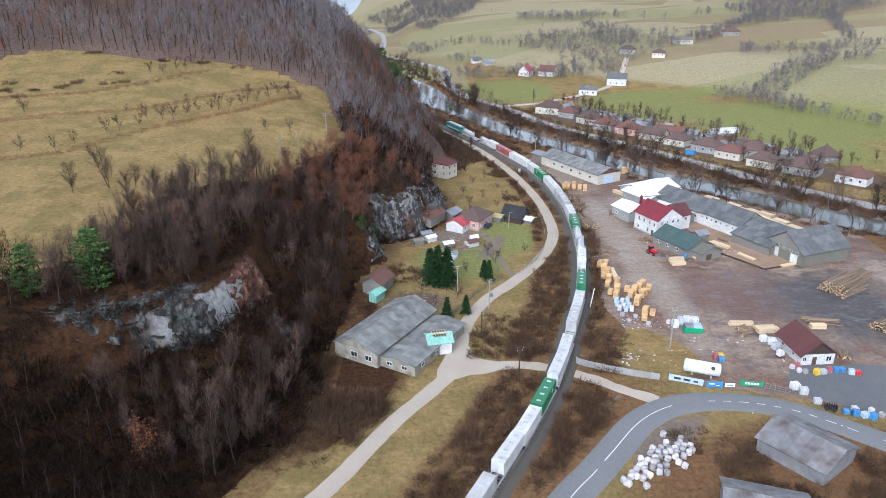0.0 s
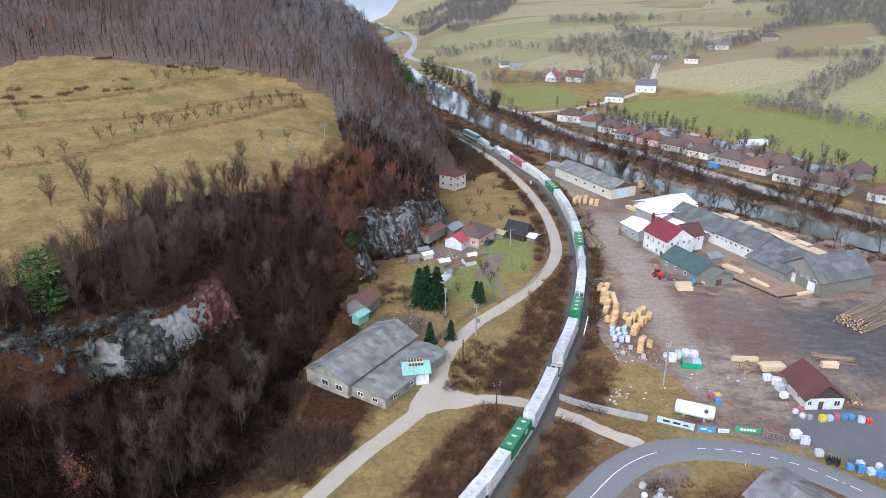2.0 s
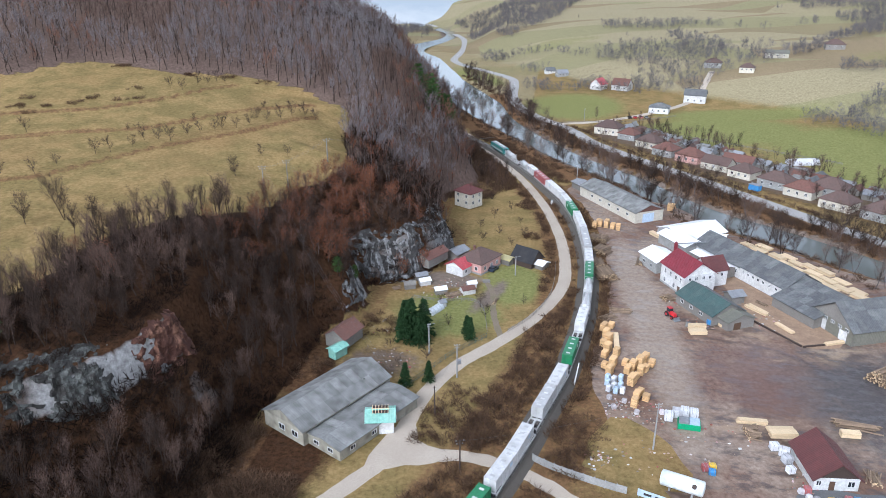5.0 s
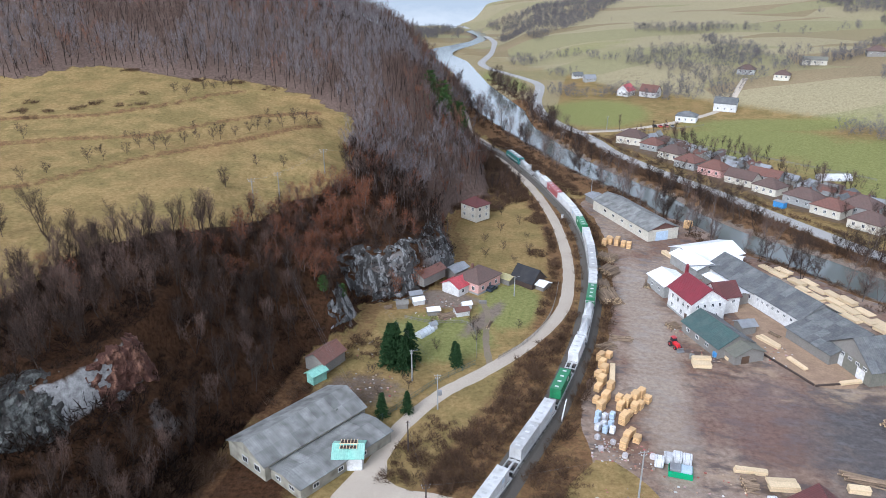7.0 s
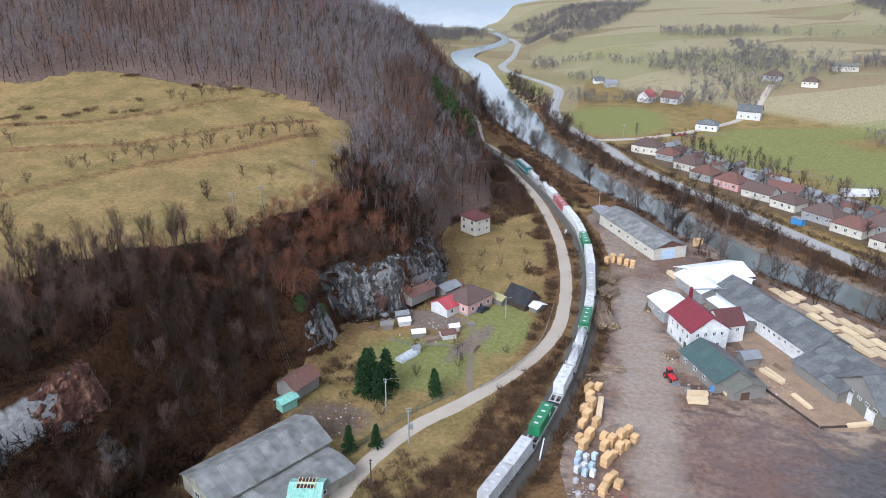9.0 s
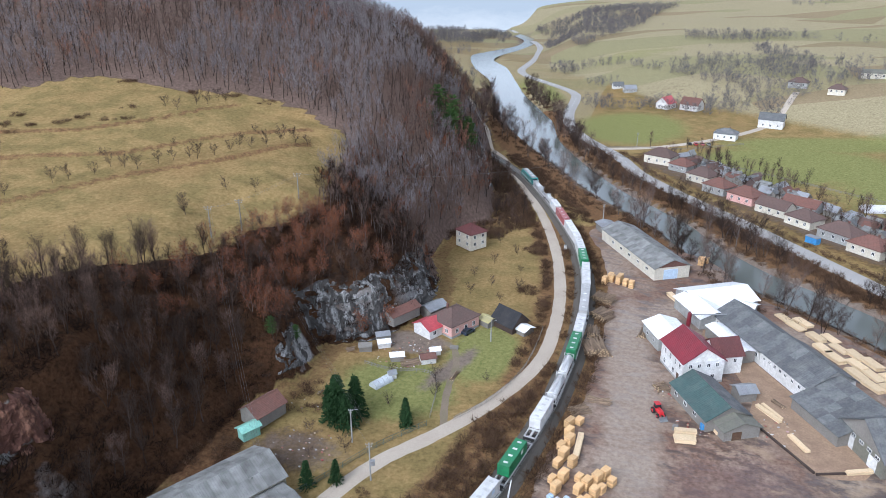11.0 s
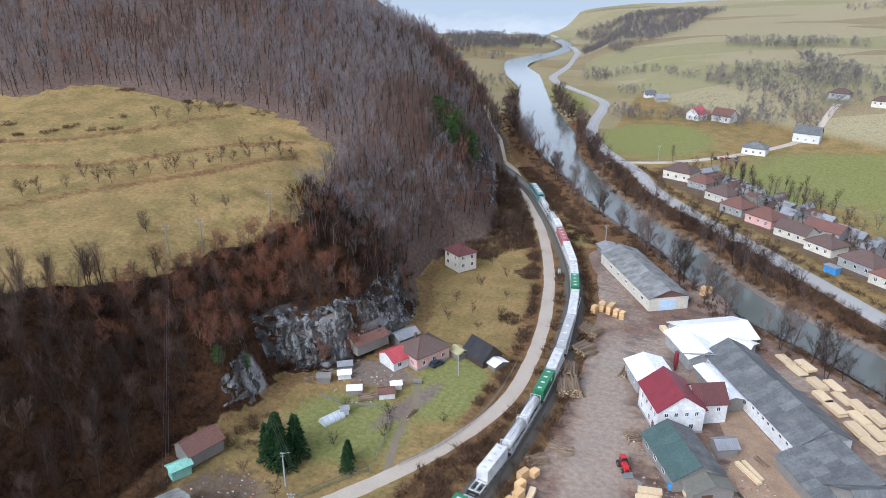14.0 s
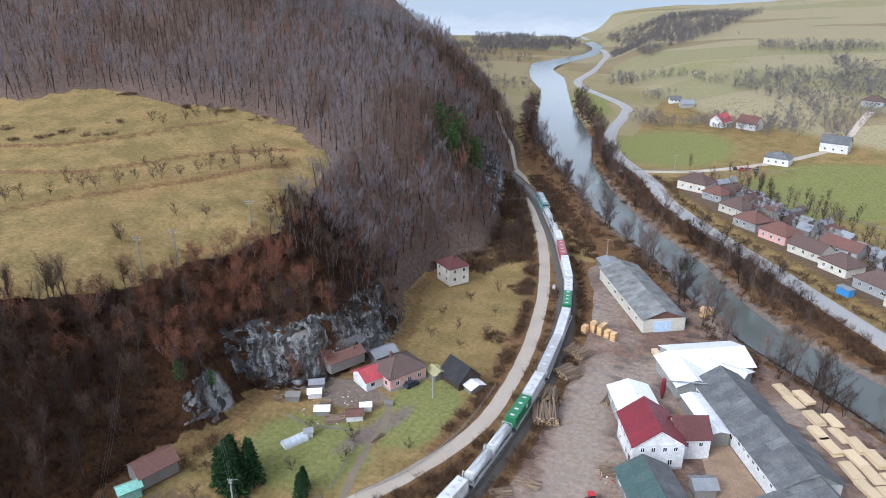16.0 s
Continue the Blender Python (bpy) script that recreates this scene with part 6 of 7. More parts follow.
for _ in range(700):
    y = rnd.uniform(298, 412)
    x = float(np.interp(y, FOOT_Y, FOOT_X)) + rnd.uniform(-1.0, 16.0)
    if free(x, y, 3.0) and not (-8 < x < 10 and 284 < y < 303) and x < np.interp(y, [q[1] for q in LANE], [q[0] for q in LANE]):
        spots.append((x, y, hz(x, y), rnd.uniform(0.6, 1.6), rnd.randrange(6)))
        if _ % 14 == 0:
            plant("bare_tree", "leafless tree on the bank above the lane", (ALDER_MESH + NEAR_MESH)[rnd.randrange(11)], x, y, rnd.uniform(0.4, 0.8), "lane bank trees")
rr_ = spline(RIVER_ROAD, 1.2)
rrt = np.gradient(rr_, axis=0)
rrt /= np.linalg.norm(rrt, axis=1)[:, None]
for a, b in zip(rr_, rrt):
    if 285 < a[1] < 445 and rnd.random() < 0.75:
        x, y = a + np.array((-b[1], b[0])) * rnd.uniform(4.6, 7.5)
        spots.append((float(x), float(y), hz(x, y), rnd.uniform(0.5, 1.2), rnd.randrange(6)))
    if 240 < a[1] < 470:
        for _ in range(2):
            x, y = a - np.array((-b[1], b[0])) * rnd.uniform(4.6, 12.0)
            spots.append((float(x), float(y), hz(x, y), rnd.uniform(0.7, 1.7), rnd.randrange(6)))
scatter_mesh("bramble_thicket", BUSH, spots, M["bramble"], "dry brown bramble and scrub along railway and river", "scrub")
ux, uy = np.meshgrid(np.arange(-170, 10, 2.2), np.arange(30, 265, 2.2))
ux, uy = (ux + rs.uniform(-1.2, 1.2, ux.shape)).ravel(), (uy + rs.uniform(-1.2, 1.2, uy.shape)).ravel()
ok = in_wood(ux, uy) & (ux > -2.2 * (uy - 20))
under = [(float(a), float(b), hz(a, b), rnd.uniform(0.5, 1.5), rnd.randrange(6)) for a, b in zip(ux[ok], uy[ok])]
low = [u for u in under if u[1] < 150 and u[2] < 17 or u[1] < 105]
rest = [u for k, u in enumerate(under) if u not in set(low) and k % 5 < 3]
scatter_mesh("dark_undergrowth", BUSH, [(a, b, c, d * 1.5, e) for a, b, c, d, e in low], M["thicket"], "dense thicket on the lower slope, shade put into its dark colour", "undergrowth")
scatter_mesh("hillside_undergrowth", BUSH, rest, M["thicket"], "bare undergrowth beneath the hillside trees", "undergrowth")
mb = []
for x, y, n in ((-149, 250, 5), (-147, 257, 5), (-140, 263, 6), (-137, 270, 6), (-127, 271, 5), (-123, 275, 4), (-149, 311, 12), (-155, 253, 6), (-160, 262, 5), (-130, 285, 4), (-72, 160, 8), (-66, 150, 10), (-62, 146, 8), (-120, 312, 9), (-105, 316, 8), (-90, 316, 8)):
    mb += [(x + rnd.uniform(-3, 3), y + rnd.uniform(-3, 3), hz(x, y), rnd.uniform(0.5, 1.0), rnd.randrange(6)) for _ in range(n)]
ivy = []
for _ in range(900):
    x, y = rnd.uniform(-24, 2), rnd.uniform(188, 264)
    d_ = float(west_of_foot(np.array([x]), np.array([y]))[0])
    if 0.5 < d_ < 11 and float(wob(np.array([x]), np.array([y]), 3.0, 1.0)[0]) > 0.15:
        ivy.append((x, y, hz(x, y) + 0.4, rnd.uniform(0.4, 0.9), rnd.randrange(6)))
scatter_mesh("cliff_shrubs", BUSH, ivy, M["darktwig"], "dark bare shrubs clinging to the cliff ledges", "shrubs")
scatter_mesh("meadow_bushes", BUSH, mb, M["bramble"], "low brown bushes on the terraced meadow", "bushes")

# woods and hedges on the far hill
def inside(px, py, poly):
    """Which spots lie within an outline of the plan."""
    hit = np.zeros(px.shape, bool)
    for (ax, ay), (bx, by) in zip(poly, poly[1:] + poly[:1]):
        cross = (ay > py) != (by > py)
        hit ^= cross & (px < ax + (bx - ax) * (py - ay) / (by - ay if by != ay else 1e-9))
    return hit


qx, qy = rs.uniform(-340, 460, 50000), rs.uniform(300, 1150, 50000)
qn, qr = wob(qx, qy, 40.0, 4.0), rs.random(50000)
hedge = np.min([away(qx, qy, line)[0] for line in HEDGES], axis=0) < 7 + 7 * qn
spur = inside(qx, qy, SPUR) & (qn > -0.5)
gardens = inside(qx, qy, [(10, 566), (-20, 660), (-40, 745), (20, 740), (80, 690), (165, 640), (150, 575), (95, 556)]) & (qn > -0.25) & (qr < 0.8)
left_field = (west_of_foot(qx, qy) < -14) & (qx < np.interp(qy, [c[1] for c in RIVER[::-1]], [c[0] for c in RIVER[::-1]])) & (qy > 520) & (wob(qx, qy, 18.0, 2.0) > 0.62)
loose = (qn > 0.72) & (qy > 560) & (qr < 0.22)
top_wood = (qy > 700 + 0.25 * (qx - 300)) & (qx > 300) & (qn > 0.1)
closing = (qy > 960) & (qx < 40) & (qn > 0.05)
keep = closing | hedge | spur | gardens | left_field | loose | top_wood
keep &= (away(qx, qy, RIVER_ROAD)[0] > 9) & (away(qx, qy, RIVER)[0] > 20) & (west_of_foot(qx, qy) < -12)
keep &= np.min([np.hypot(qx - v[0], qy - v[1]) for v in VILLAGE], axis=0) > 9
FARW = [(np.array(d[1][0]), np.array(d[1][1])) for d in (bare_tree(140 + s, 10.0, 2.8, 12, 150, 0.17, 0, 1, 0.15, 1.2) for s in range(5))]
fs_spots = [(float(a), float(b), hz(a, b), rnd.uniform(0.45, 1.0), rnd.randrange(5)) for a, b in zip(qx[keep], qy[keep])]
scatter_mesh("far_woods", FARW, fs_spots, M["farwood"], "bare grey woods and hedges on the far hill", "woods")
for k in range(190):
    t = rnd.random()
    x, y = 62 + 110 * t + rnd.uniform(-12, 26), 445 - 150 * t + rnd.uniform(-8, 26)
    if free(x, y, 5) and min(math.hypot(x - v[0], y - v[1]) for v in VILLAGE) > 8:
        plant("garden_tree", "leafless garden tree between village houses", (NEAR_MESH + ORCH_MESH)[rnd.randrange(11)], x, y, rnd.uniform(0.5, 0.8), "village trees")

# ---- rock faces ----
def cliff(name, label, line, deep, rows, material, out=0.5, rough=1.5, seed=0.0, step=0.45):
    """A craggy rock face: the hillside from deep[0] to deep[1] metres behind the line, broken by ledges and clefts."""
    p = spline(line, step)
    t = np.gradient(p, axis=0)
    for _ in range(6):
        t = (np.roll(t, 1, 0) + t + np.roll(t, -1, 0)) / 3 if len(t) > 12 else t
    t /= np.linalg.norm(t, axis=1)[:, None]
    n = np.stack([t[:, 1], -t[:, 0]], 1)
    vs, fs = [], []
    for i in range(len(p)):
        edge = min(1.0, min(i, len(p) - 1 - i) / 8)
        ds = np.linspace(deep[0], deep[1], 60)
        q = p[i][None] - n[i][None] * ds[:, None]
        zs = np.maximum.accumulate(np.array([hz(*a) for a in q]))
        want = np.linspace(zs[0], zs[-1], rows)
        dd = np.interp(want, zs + np.arange(60) * 1e-4, ds)
        for j in range(rows):
            x, y = p[i] - n[i] * dd[j]
            bend = 0.9 * noise.noise(Vector((x * 0.4, y * 0.4, want[j] * 0.4 + seed)))
            w = Vector((x * 0.9, y * 0.9 + seed, want[j] * 0.9))
            block = noise.cell(Vector((x * 0.34 + seed + bend, y * 0.34 + bend, want[j] * 0.24 + bend)))
            chip = noise.cell(Vector((x * 0.95 + bend, y * 0.95 + seed, want[j] * 0.75 + bend)))
            cleft = 0.75 * block + 0.35 * chip + 0.30 * noise.noise(w) + 0.8 * abs(noise.noise(Vector((x * 0.22 + seed, y * 0.22, want[j] * 0.06))))
            rim = min(1.0, j / 3, (rows - 1 - j) / 4)
            o = (out + rough * (cleft - 0.3)) * edge * rim - 0.6 * (1 - edge * rim)
            vs.append((x + n[i][0] * o, y + n[i][1] * o, want[j] + 0.3 * noise.noise(w * 1.7) * rim))
    for i in range(len(p) - 1):
        for j in range(rows - 1):
            a = i * rows + j
            fs.append((a, a + rows, a + rows + 1, a + 1))
    return tagged(new(name, mesh_from(name, vs, fs, material)), label, "cliff", kind="structure")


cliff("cliff_farmyard", "tall grey-white limestone cliff above the farmyard", [(-20.5, 210), (-20, 214), (-14, 217), (-8, 219.5), (-4, 226), (-0.5, 234), (1.2, 243), (0.2, 253), (-2, 262)], (-0.5, 9.5), 52, M["rock"], 0.3, 1.0, 3.0)
cliff("cliff_rib", "low broken rock rib beside the garden", [(-22, 190), (-18.4, 197), (-18.0, 201), (-19.5, 208)], (0.0, 5.0), 30, M["rock"], 0.1, 0.7, 9.0)
cliff("cliff_meadow", "pale limestone outcrop below the meadow's rim", [(-70, 110), (-65, 113), (-60, 116), (-54, 119), (-48, 123.5), (-44.5, 129)], (-2.0, 9.0), 48, M["darkrock"], 0.5, 1.1, 5.0)
cliff("cliff_red", "iron-red stained rock face in the wood", [(-42.5, 131), (-40.5, 137), (-39.5, 143), (-40, 149)], (-1.0, 6.0), 36, M["redrock"], 0.5, 1.0, 7.0)
cliff("cliff_spur", "rocky spur where the railway leaves the valley", [(-3, 350), (-9, 368), (-14, 385), (-20, 400), (-28, 420)], (0.0, 11.0), 34, M["rock"], 0.3, 1.6, 2.0, 0.8)

# ---- sawmill yard ----
def lumber_stack(x, y, turn, L, W, layers, mat="lumber", label="stack of fresh orange sawn boards on bearers", group="lumber stacks", z=0.06):
    """Layers of boards with thin stickers between them."""
    t = thing("lumber_stack", label, "lumber stack", x, y, z, turn, group)
    rg = random.Random(round(x * 17 + y * 29))
    bm = BM()
    for k in (-0.38, 0, 0.38):
        box(bm, 0.12, W, 0.12, k * L, 0, 0)
    part("bearer", bm, M["boards"], t)
    for i in range(layers):
        bm = BM()
        box(bm, L * rg.uniform(0.95, 1.03), W * rg.uniform(0.93, 1.0), 0.2, rg.uniform(-0.03, 0.03) * L, rg.uniform(-0.03, 0.03) * W, 0.12 + 0.24 * i)
        part("board_layer", bm, M[mat], t)
    return t


def log_pile(x, y, turn, L, W, rows, r=0.17, messy=4.0, label="pile of stripped brown logs on the yard", z=0.05, name="log_pile"):
    """Logs heaped side by side in a rounded pile; each log a part with pale cut ends."""
    t = thing(name, label, "log pile", x, y, z, turn, "log piles")
    rg = random.Random(round(x * 31 + y * 7))
    bm = BM()
    rod(bm, (-0.5, 0, 0), (0.5, 0, 0), 1.0, 0.85, 7)
    me = bpy.data.meshes.new("log")
    bm.to_mesh(me)
    bm.free()
    me.materials.append(M["log"]), me.materials.append(M["logend"])
    for f in me.polygons:
        if abs(f.normal.x) > 0.9:
            f.material_index = 1
    per = int(W / (2 * r))
    for k in range(rows):
        for j in range(per - k):
            yy = -W / 2 + 2 * r * (j + 0.5) + r * k
            rr = r * rg.uniform(0.75, 1.1)
            ll = L * rg.uniform(0.8, 1.05)
            share("log", me, t, pose(rg.uniform(-0.06, 0.06) * L, yy, r + k * r * 1.75, 0, rg.uniform(-1, 1) * messy * 0.4, rg.uniform(-1, 1) * messy) @ Matrix.Diagonal((ll, rr, rr, 1)))
    return t


for x, y, l, w, n in ((47.4, 196.0, 2.2, 1.2, 7), (49.4, 197.5, 1.8, 1.3, 5), (47.8, 192.4, 2.0, 1.2, 8), (48.2, 189.4, 2.2, 1.3, 9), (46.8, 187.6, 1.6, 1.2, 6), (47.6, 184.6, 2.0, 1.4, 9), (49.6, 182.8, 1.6, 1.2, 8), (46.8, 182.0, 1.8, 1.2, 6), (47.4, 174.4, 1.8, 1.2, 8), (48.4, 177.9, 2.0, 1.3, 9), (46.4, 177.0, 1.5, 1.1, 5),
                      (51.6, 175.3, 1.7, 1.2, 7), (53.0, 177.0, 1.8, 1.3, 9), (54.8, 178.8, 2.0, 1.3, 10), (56.2, 180.8, 1.8, 1.2, 9), (57.6, 179.2, 1.5, 1.2, 6), (54.6, 175.2, 1.7, 1.3, 8), (51.4, 178.8, 1.5, 1.2, 5), (55.8, 176.6, 1.5, 1.2, 6), (53.4, 173.2, 1.4, 1.1, 4),
                      (52.2, 170.6, 2.6, 1.3, 9), (52.6, 164.6, 1.8, 1.2, 7), (51.8, 161.6, 1.5, 1.2, 8), (54.6, 164.4, 1.6, 1.2, 5), (53.6, 166.8, 1.6, 1.1, 4),
                      (49.0, 274.4, 1.8, 1.3, 9), (51.0, 276.4, 1.8, 1.3, 9), (53.2, 275.4, 1.8, 1.3, 10), (55.4, 274.4, 1.8, 1.3, 8), (57.2, 273.2, 1.6, 1.3, 9), (50.6, 278.6, 1.8, 1.3, 7), (53.6, 278.2, 1.8, 1.3, 8), (79.0, 298.6, 2.0, 1.8, 10), (80.6, 300.6, 1.8, 1.4, 7)):
    lumber_stack(x, y, rnd.uniform(-4, 4) + (64 if y < 200 else 75), l * 1.08, w * 1.15, n + 1)
lumber_stack(50.1, 189.2, 88, 8.0, 1.3, 4, "palelumber", "long pale plank stack beside the lumber piles")
lumber_stack(71.4, 197.6, 8, 4.4, 2.2, 4, "palelumber", "broad pale stack of planed planks on the yard")
lumber_stack(71.6, 199.8, 8, 4.4, 1.2, 6, "palelumber", "broad pale stack of planed planks on the yard")
lumber_stack(78.6, 202.4, 20, 1.8, 1.4, 3, "palelumber", "small pale plank bundle beside the shed")
for x, y, tn_, l, w, n in ((89.6, 212.8, -52, 7.0, 1.0, 3), (90.6, 214.0, -56, 6.4, 0.8, 2), (94.4, 203.0, -62, 6.0, 1.0, 3), (104.4, 196.4, 22, 5.4, 1.0, 3), (70.2, 268.0, -60, 7.0, 1.6, 5), (72.2, 266.0, -60, 6.4, 1.4, 3), (75.4, 158.8, 0, 6.0, 1.2, 4), (80.6, 155.0, 6, 5.4, 1.6, 5), (94.0, 157.0, 0, 3.8, 1.5, 5), (80.4, 157.0, 6, 5.4, 1.2, 3)):
    lumber_stack(x, y, tn_, l, w, n, "palelumber", "long pale plank stack at the saw hall")
for x, y in ((99.9, 263.8), (104.6, 262.0), (102.4, 259.2), (106.4, 253.4), (110.2, 254.4), (107.0, 247.4), (111.4, 249.0), (114.4, 246.4), (109.0, 243.4), (113.6, 241.4), (117.4, 242.6), (112.4, 236.6), (116.4, 236.8), (120.0, 236.4), (118.6, 231.2), (115.0, 231.4), (122.2, 229.6), (121.2, 224.8), (124.8, 222.4)):
    lumber_stack(x, y, -60 + rnd.uniform(-4, 4) + (0 if rnd.random() < 0.6 else 0), 5.4, 2.6, rnd.choice((2, 3, 4)), "palelumber", "low pale board stack drying by the river", "river bank board stacks")
patch("ground_deck", [(87, 217), (85.6, 209.4), (90, 202.5), (95.6, 194.4), (100.5, 193.2), (107.0, 197.0), (103, 209), (98, 220), (91, 233), (84, 246), (79, 251), (77, 247), (83, 233)], 0.12, M["deck"], "sawdust-strewn wooden loading deck", rough=0.15)
for a, b in (((86, 208.6), (95.9, 193.9)), ((96.2, 193.6), (105.4, 196.6))):
    bm = BM()
    d = Vector((*b, 0)) - Vector((*a, 0))
    box(bm, d.length, 0.35, 0.5, d.length / 2, 0, 0)
    ob = part("deck_curb", bm, M["darkwood"])
    ob.matrix_basis = pose(a[0], a[1], 0.02, 0, 0, math.degrees(math.atan2(d.y, d.x)))
    tagged(ob, "dark timber curb along the loading deck", "curb", kind="structure")

log_pile(112.5, 180.6, 35, 12.0, 8.5, 8, 0.22, 4.0)
log_pile(121.0, 188.0, 35, 9.0, 5.0, 4, 0.22, 5.0)
log_pile(113.5, 158.0, 28, 11.0, 6.5, 5, 0.22, 3.0)
log_pile(96.4, 160.4, -10, 9.0, 2.6, 3, 0.2, 6.0)
log_pile(116.8, 149.0, 20, 9.0, 5.0, 4, 0.22, 4.0)
log_pile(49.4, 262.0, 70, 5.0, 7.0, 7, 0.14, 22.0, "tangled pile of thin stripped poles by the railway")
log_pile(50.0, 250.6, 55, 5.4, 6.0, 6, 0.2, 12.0)
log_pile(49.6, 231.0, 110, 7.4, 7.0, 6, 0.2, 9.0)
log_pile(48.0, 239.6, 95, 5.6, 5.0, 5, 0.18, 16.0)
log_pile(48.8, 202.4, 40, 4.6, 3.4, 3, 0.13, 26.0, "tangled pile of thin stripped poles by the railway")
log_pile(61.6, 243.6, 80, 5.4, 2.4, 3, 0.16, 6.0)
log_pile(66.4, 217.4, 30, 3.2, 3.6, 4, 0.14, 35.0, "heap of offcuts and scrap beside the house")
log_pile(74.6, 155.0, 5, 3.0, 4.4, 3, 0.2, 30.0, "heap of dark offcuts beside the gatehouse")
log_pile(52.8, 207.4, 0, 6.0, 2.0, 3, 0.16, 20.0, "heap of black beams on the yard", name="beam_pile")
log_pile(93.4, 143.8, 80, 4.0, 2.4, 3, 0.15, 20.0, "dark offcuts leaning beside the gatehouse")
log_pile(92.4, 217.6, -60, 3.6, 1.2, 2, 0.14, 15.0, "offcuts on the sawdust deck", z=0.14)


def crate(x, y, turn, sx, sy, sz, mat, label, group, z=0.05, name="crate", category="crate"):
    """A strapped, palletised load."""
    t = thing(name, label, category, x, y, z, turn, group)
    bm = BM()
    for k in (-0.4, 0, 0.4):
        box(bm, sx, 0.12, 0.1, 0, k * sy, 0)
    box(bm, sx, sy, 0.04, 0, 0, 0.1)
    part("pallet", bm, M["boards"], t)
    bm = BM()
    box(bm, sx * 0.96, sy * 0.96, sz, 0, 0, 0.14, bev=0.08 * min(sx, sy))
    part("load", bm, mat, t)
    bm = BM()
    for k in (-0.25, 0.25):
        box(bm, 0.06, sy * 0.98, sz + 0.012, k * sx, 0, 0.14)
    part("strap", bm, M["steel"], t)
    return t


for x, y, mt in ((46.6, 169.2, "paleblue"), (47.9, 168.0, "bag"), (49.4, 168.4, "paleblue"), (48.2, 170.8, "bag"), (49.8, 171.6, "paleblue"), (46.7, 166.8, "bag"), (48.2, 166.2, "paleblue"), (49.7, 166.4, "bag"), (46.8, 171.4, "paleblue")):
    crate(x, y, rnd.uniform(50, 75), 1.2, 1.1, 1.5, M[mt], {"paleblue": "pale blue wrapped pallet load by the lumber", "bag": "white wrapped pallet load by the lumber"}[mt], "wrapped pallets")
for x, y, mt in ((83.2, 135.4, "yellow"), (84.8, 135.8, "paleblue"), (86.4, 136.4, "boxred"), (87.9, 136.4, "blue"), (89.4, 136.6, "blue"), (91.0, 135.6, "paleblue"), (92.4, 135.4, "red"), (82.0, 120.8, "blue"), (83.5, 120.0, "blue"), (85.0, 119.4, "paleblue"), (86.4, 118.8, "blue"), (84.2, 121.6, "bag"), (90.2, 117.8, "boxred"), (91.8, 117.4, "yellow"), (80.0, 138.2, "boxred"), (75.4, 203.0, "blue"), (77.0, 203.6, "blue"), (69.6, 201.2, "boards"), (62.9, 142.0, "boxred"), (64.3, 142.4, "yellow"), (64.0, 141.0, "blue")):
    crate(x, y, rnd.uniform(-15, 15), 1.3, 1.2, rnd.uniform(0.9, 1.4), M[mt], {"yellow": "yellow pallet load on the lot", "paleblue": "pale blue pallet load on the lot", "boxred": "dull red pallet load on the lot", "blue": "blue pallet load on the lot", "red": "bright red pallet load on the lot", "bag": "white pallet load on the lot", "boards": "wooden crate on the yard"}[mt], "pallet loads")
BAG = BM()
bmesh.ops.create_uvsphere(BAG, u_segments=9, v_segments=6, radius=0.5)
rg = random.Random(8)
for v in BAG.verts:
    v.co = Vector([math.copysign(abs(c) ** 0.7, c) for c in v.co]) * rg.uniform(0.9, 1.08)
    v.co.z = max(v.co.z, -0.42) + 0.42
BAG_NECK = BM()
rod(BAG_NECK, (0, 0, 0.75), (0.05, 0, 1.02), 0.2, 0.12, 8)
first_bag = thing("big_bag", "soiled white woven big bag standing in a heap", "bag", 32.2, 99.8, 0.12, 0, "big bags")
part("sack", BAG, M["dirtybag"], first_bag), part("neck", BAG_NECK, M["dirtybag"], first_bag)
spots_b = []
for _ in range(900):
    u = rnd.random()
    x, y = 32.5 + 13 * u + rnd.gauss(0, 1.6), 100.2 + 9.5 * u ** 0.7 + rnd.gauss(0, 1.4)
    if all(math.hypot(x - a, y - b) > 0.9 for a, b in spots_b) and 31 < x < 49 and away(np.array([x]), np.array([y]), HIGHWAY)[0][0] > 5.0:
        spots_b.append((x, y))
for x, y in spots_b[:48] + [(78.9, 138.0), (79.8, 136.6), (81.0, 136.2), (87.4, 121.2), (88.8, 119.8), (46.7, 163.8), (49.8, 162.8), (47.4, 160.2), (57.4, 159.6), (52.0, 158.8)]:
    copy_thing(first_bag, pose(x, y, 0.12 + rnd.uniform(-0.05, 0.02), rnd.uniform(-8, 8), rnd.uniform(-8, 8), rnd.uniform(0, 360)))
for x, y, w in ((77.6, 150.4, 1.8), (79.0, 148.8, 2.0), (78.9, 146.6, 1.9), (78.7, 143.6, 1.6), (75.6, 129.6, 1.9), (76.6, 127.8, 1.8), (77.8, 124.2, 1.5)):
    crate(x, y, rnd.uniform(-20, 20), w, w * 0.85, w * 0.8, M["bag"], "large white wrapped bale beside the road", "white bales", 0.1, "bale", "bale")
# white tank by the fence
t = thing("storage_tank", "white horizontal storage tank with greenish stains", "tank", 57.6, 135.6, 0.1, -20)
bm = BM()
rod(bm, (-3.6, 0, 1.75), (3.6, 0, 1.75), 1.45, None, 28)
for sx in (-1, 1):
    bmesh.ops.create_uvsphere(bm, u_segments=28, v_segments=10, radius=1.0, matrix=Matrix.Translation((sx * 3.6, 0, 1.75)) @ Matrix.Diagonal((0.35, 1.45, 1.45, 1)))
b_ = part("barrel", bm, surface("tank_white", (0.78, 0.79, 0.77), 0.45, 0, 0.3, 1.5, 0.4, (0.42, 0.58, 0.50), 0.05), t)
for f in b_.data.polygons:
    f.use_smooth = True
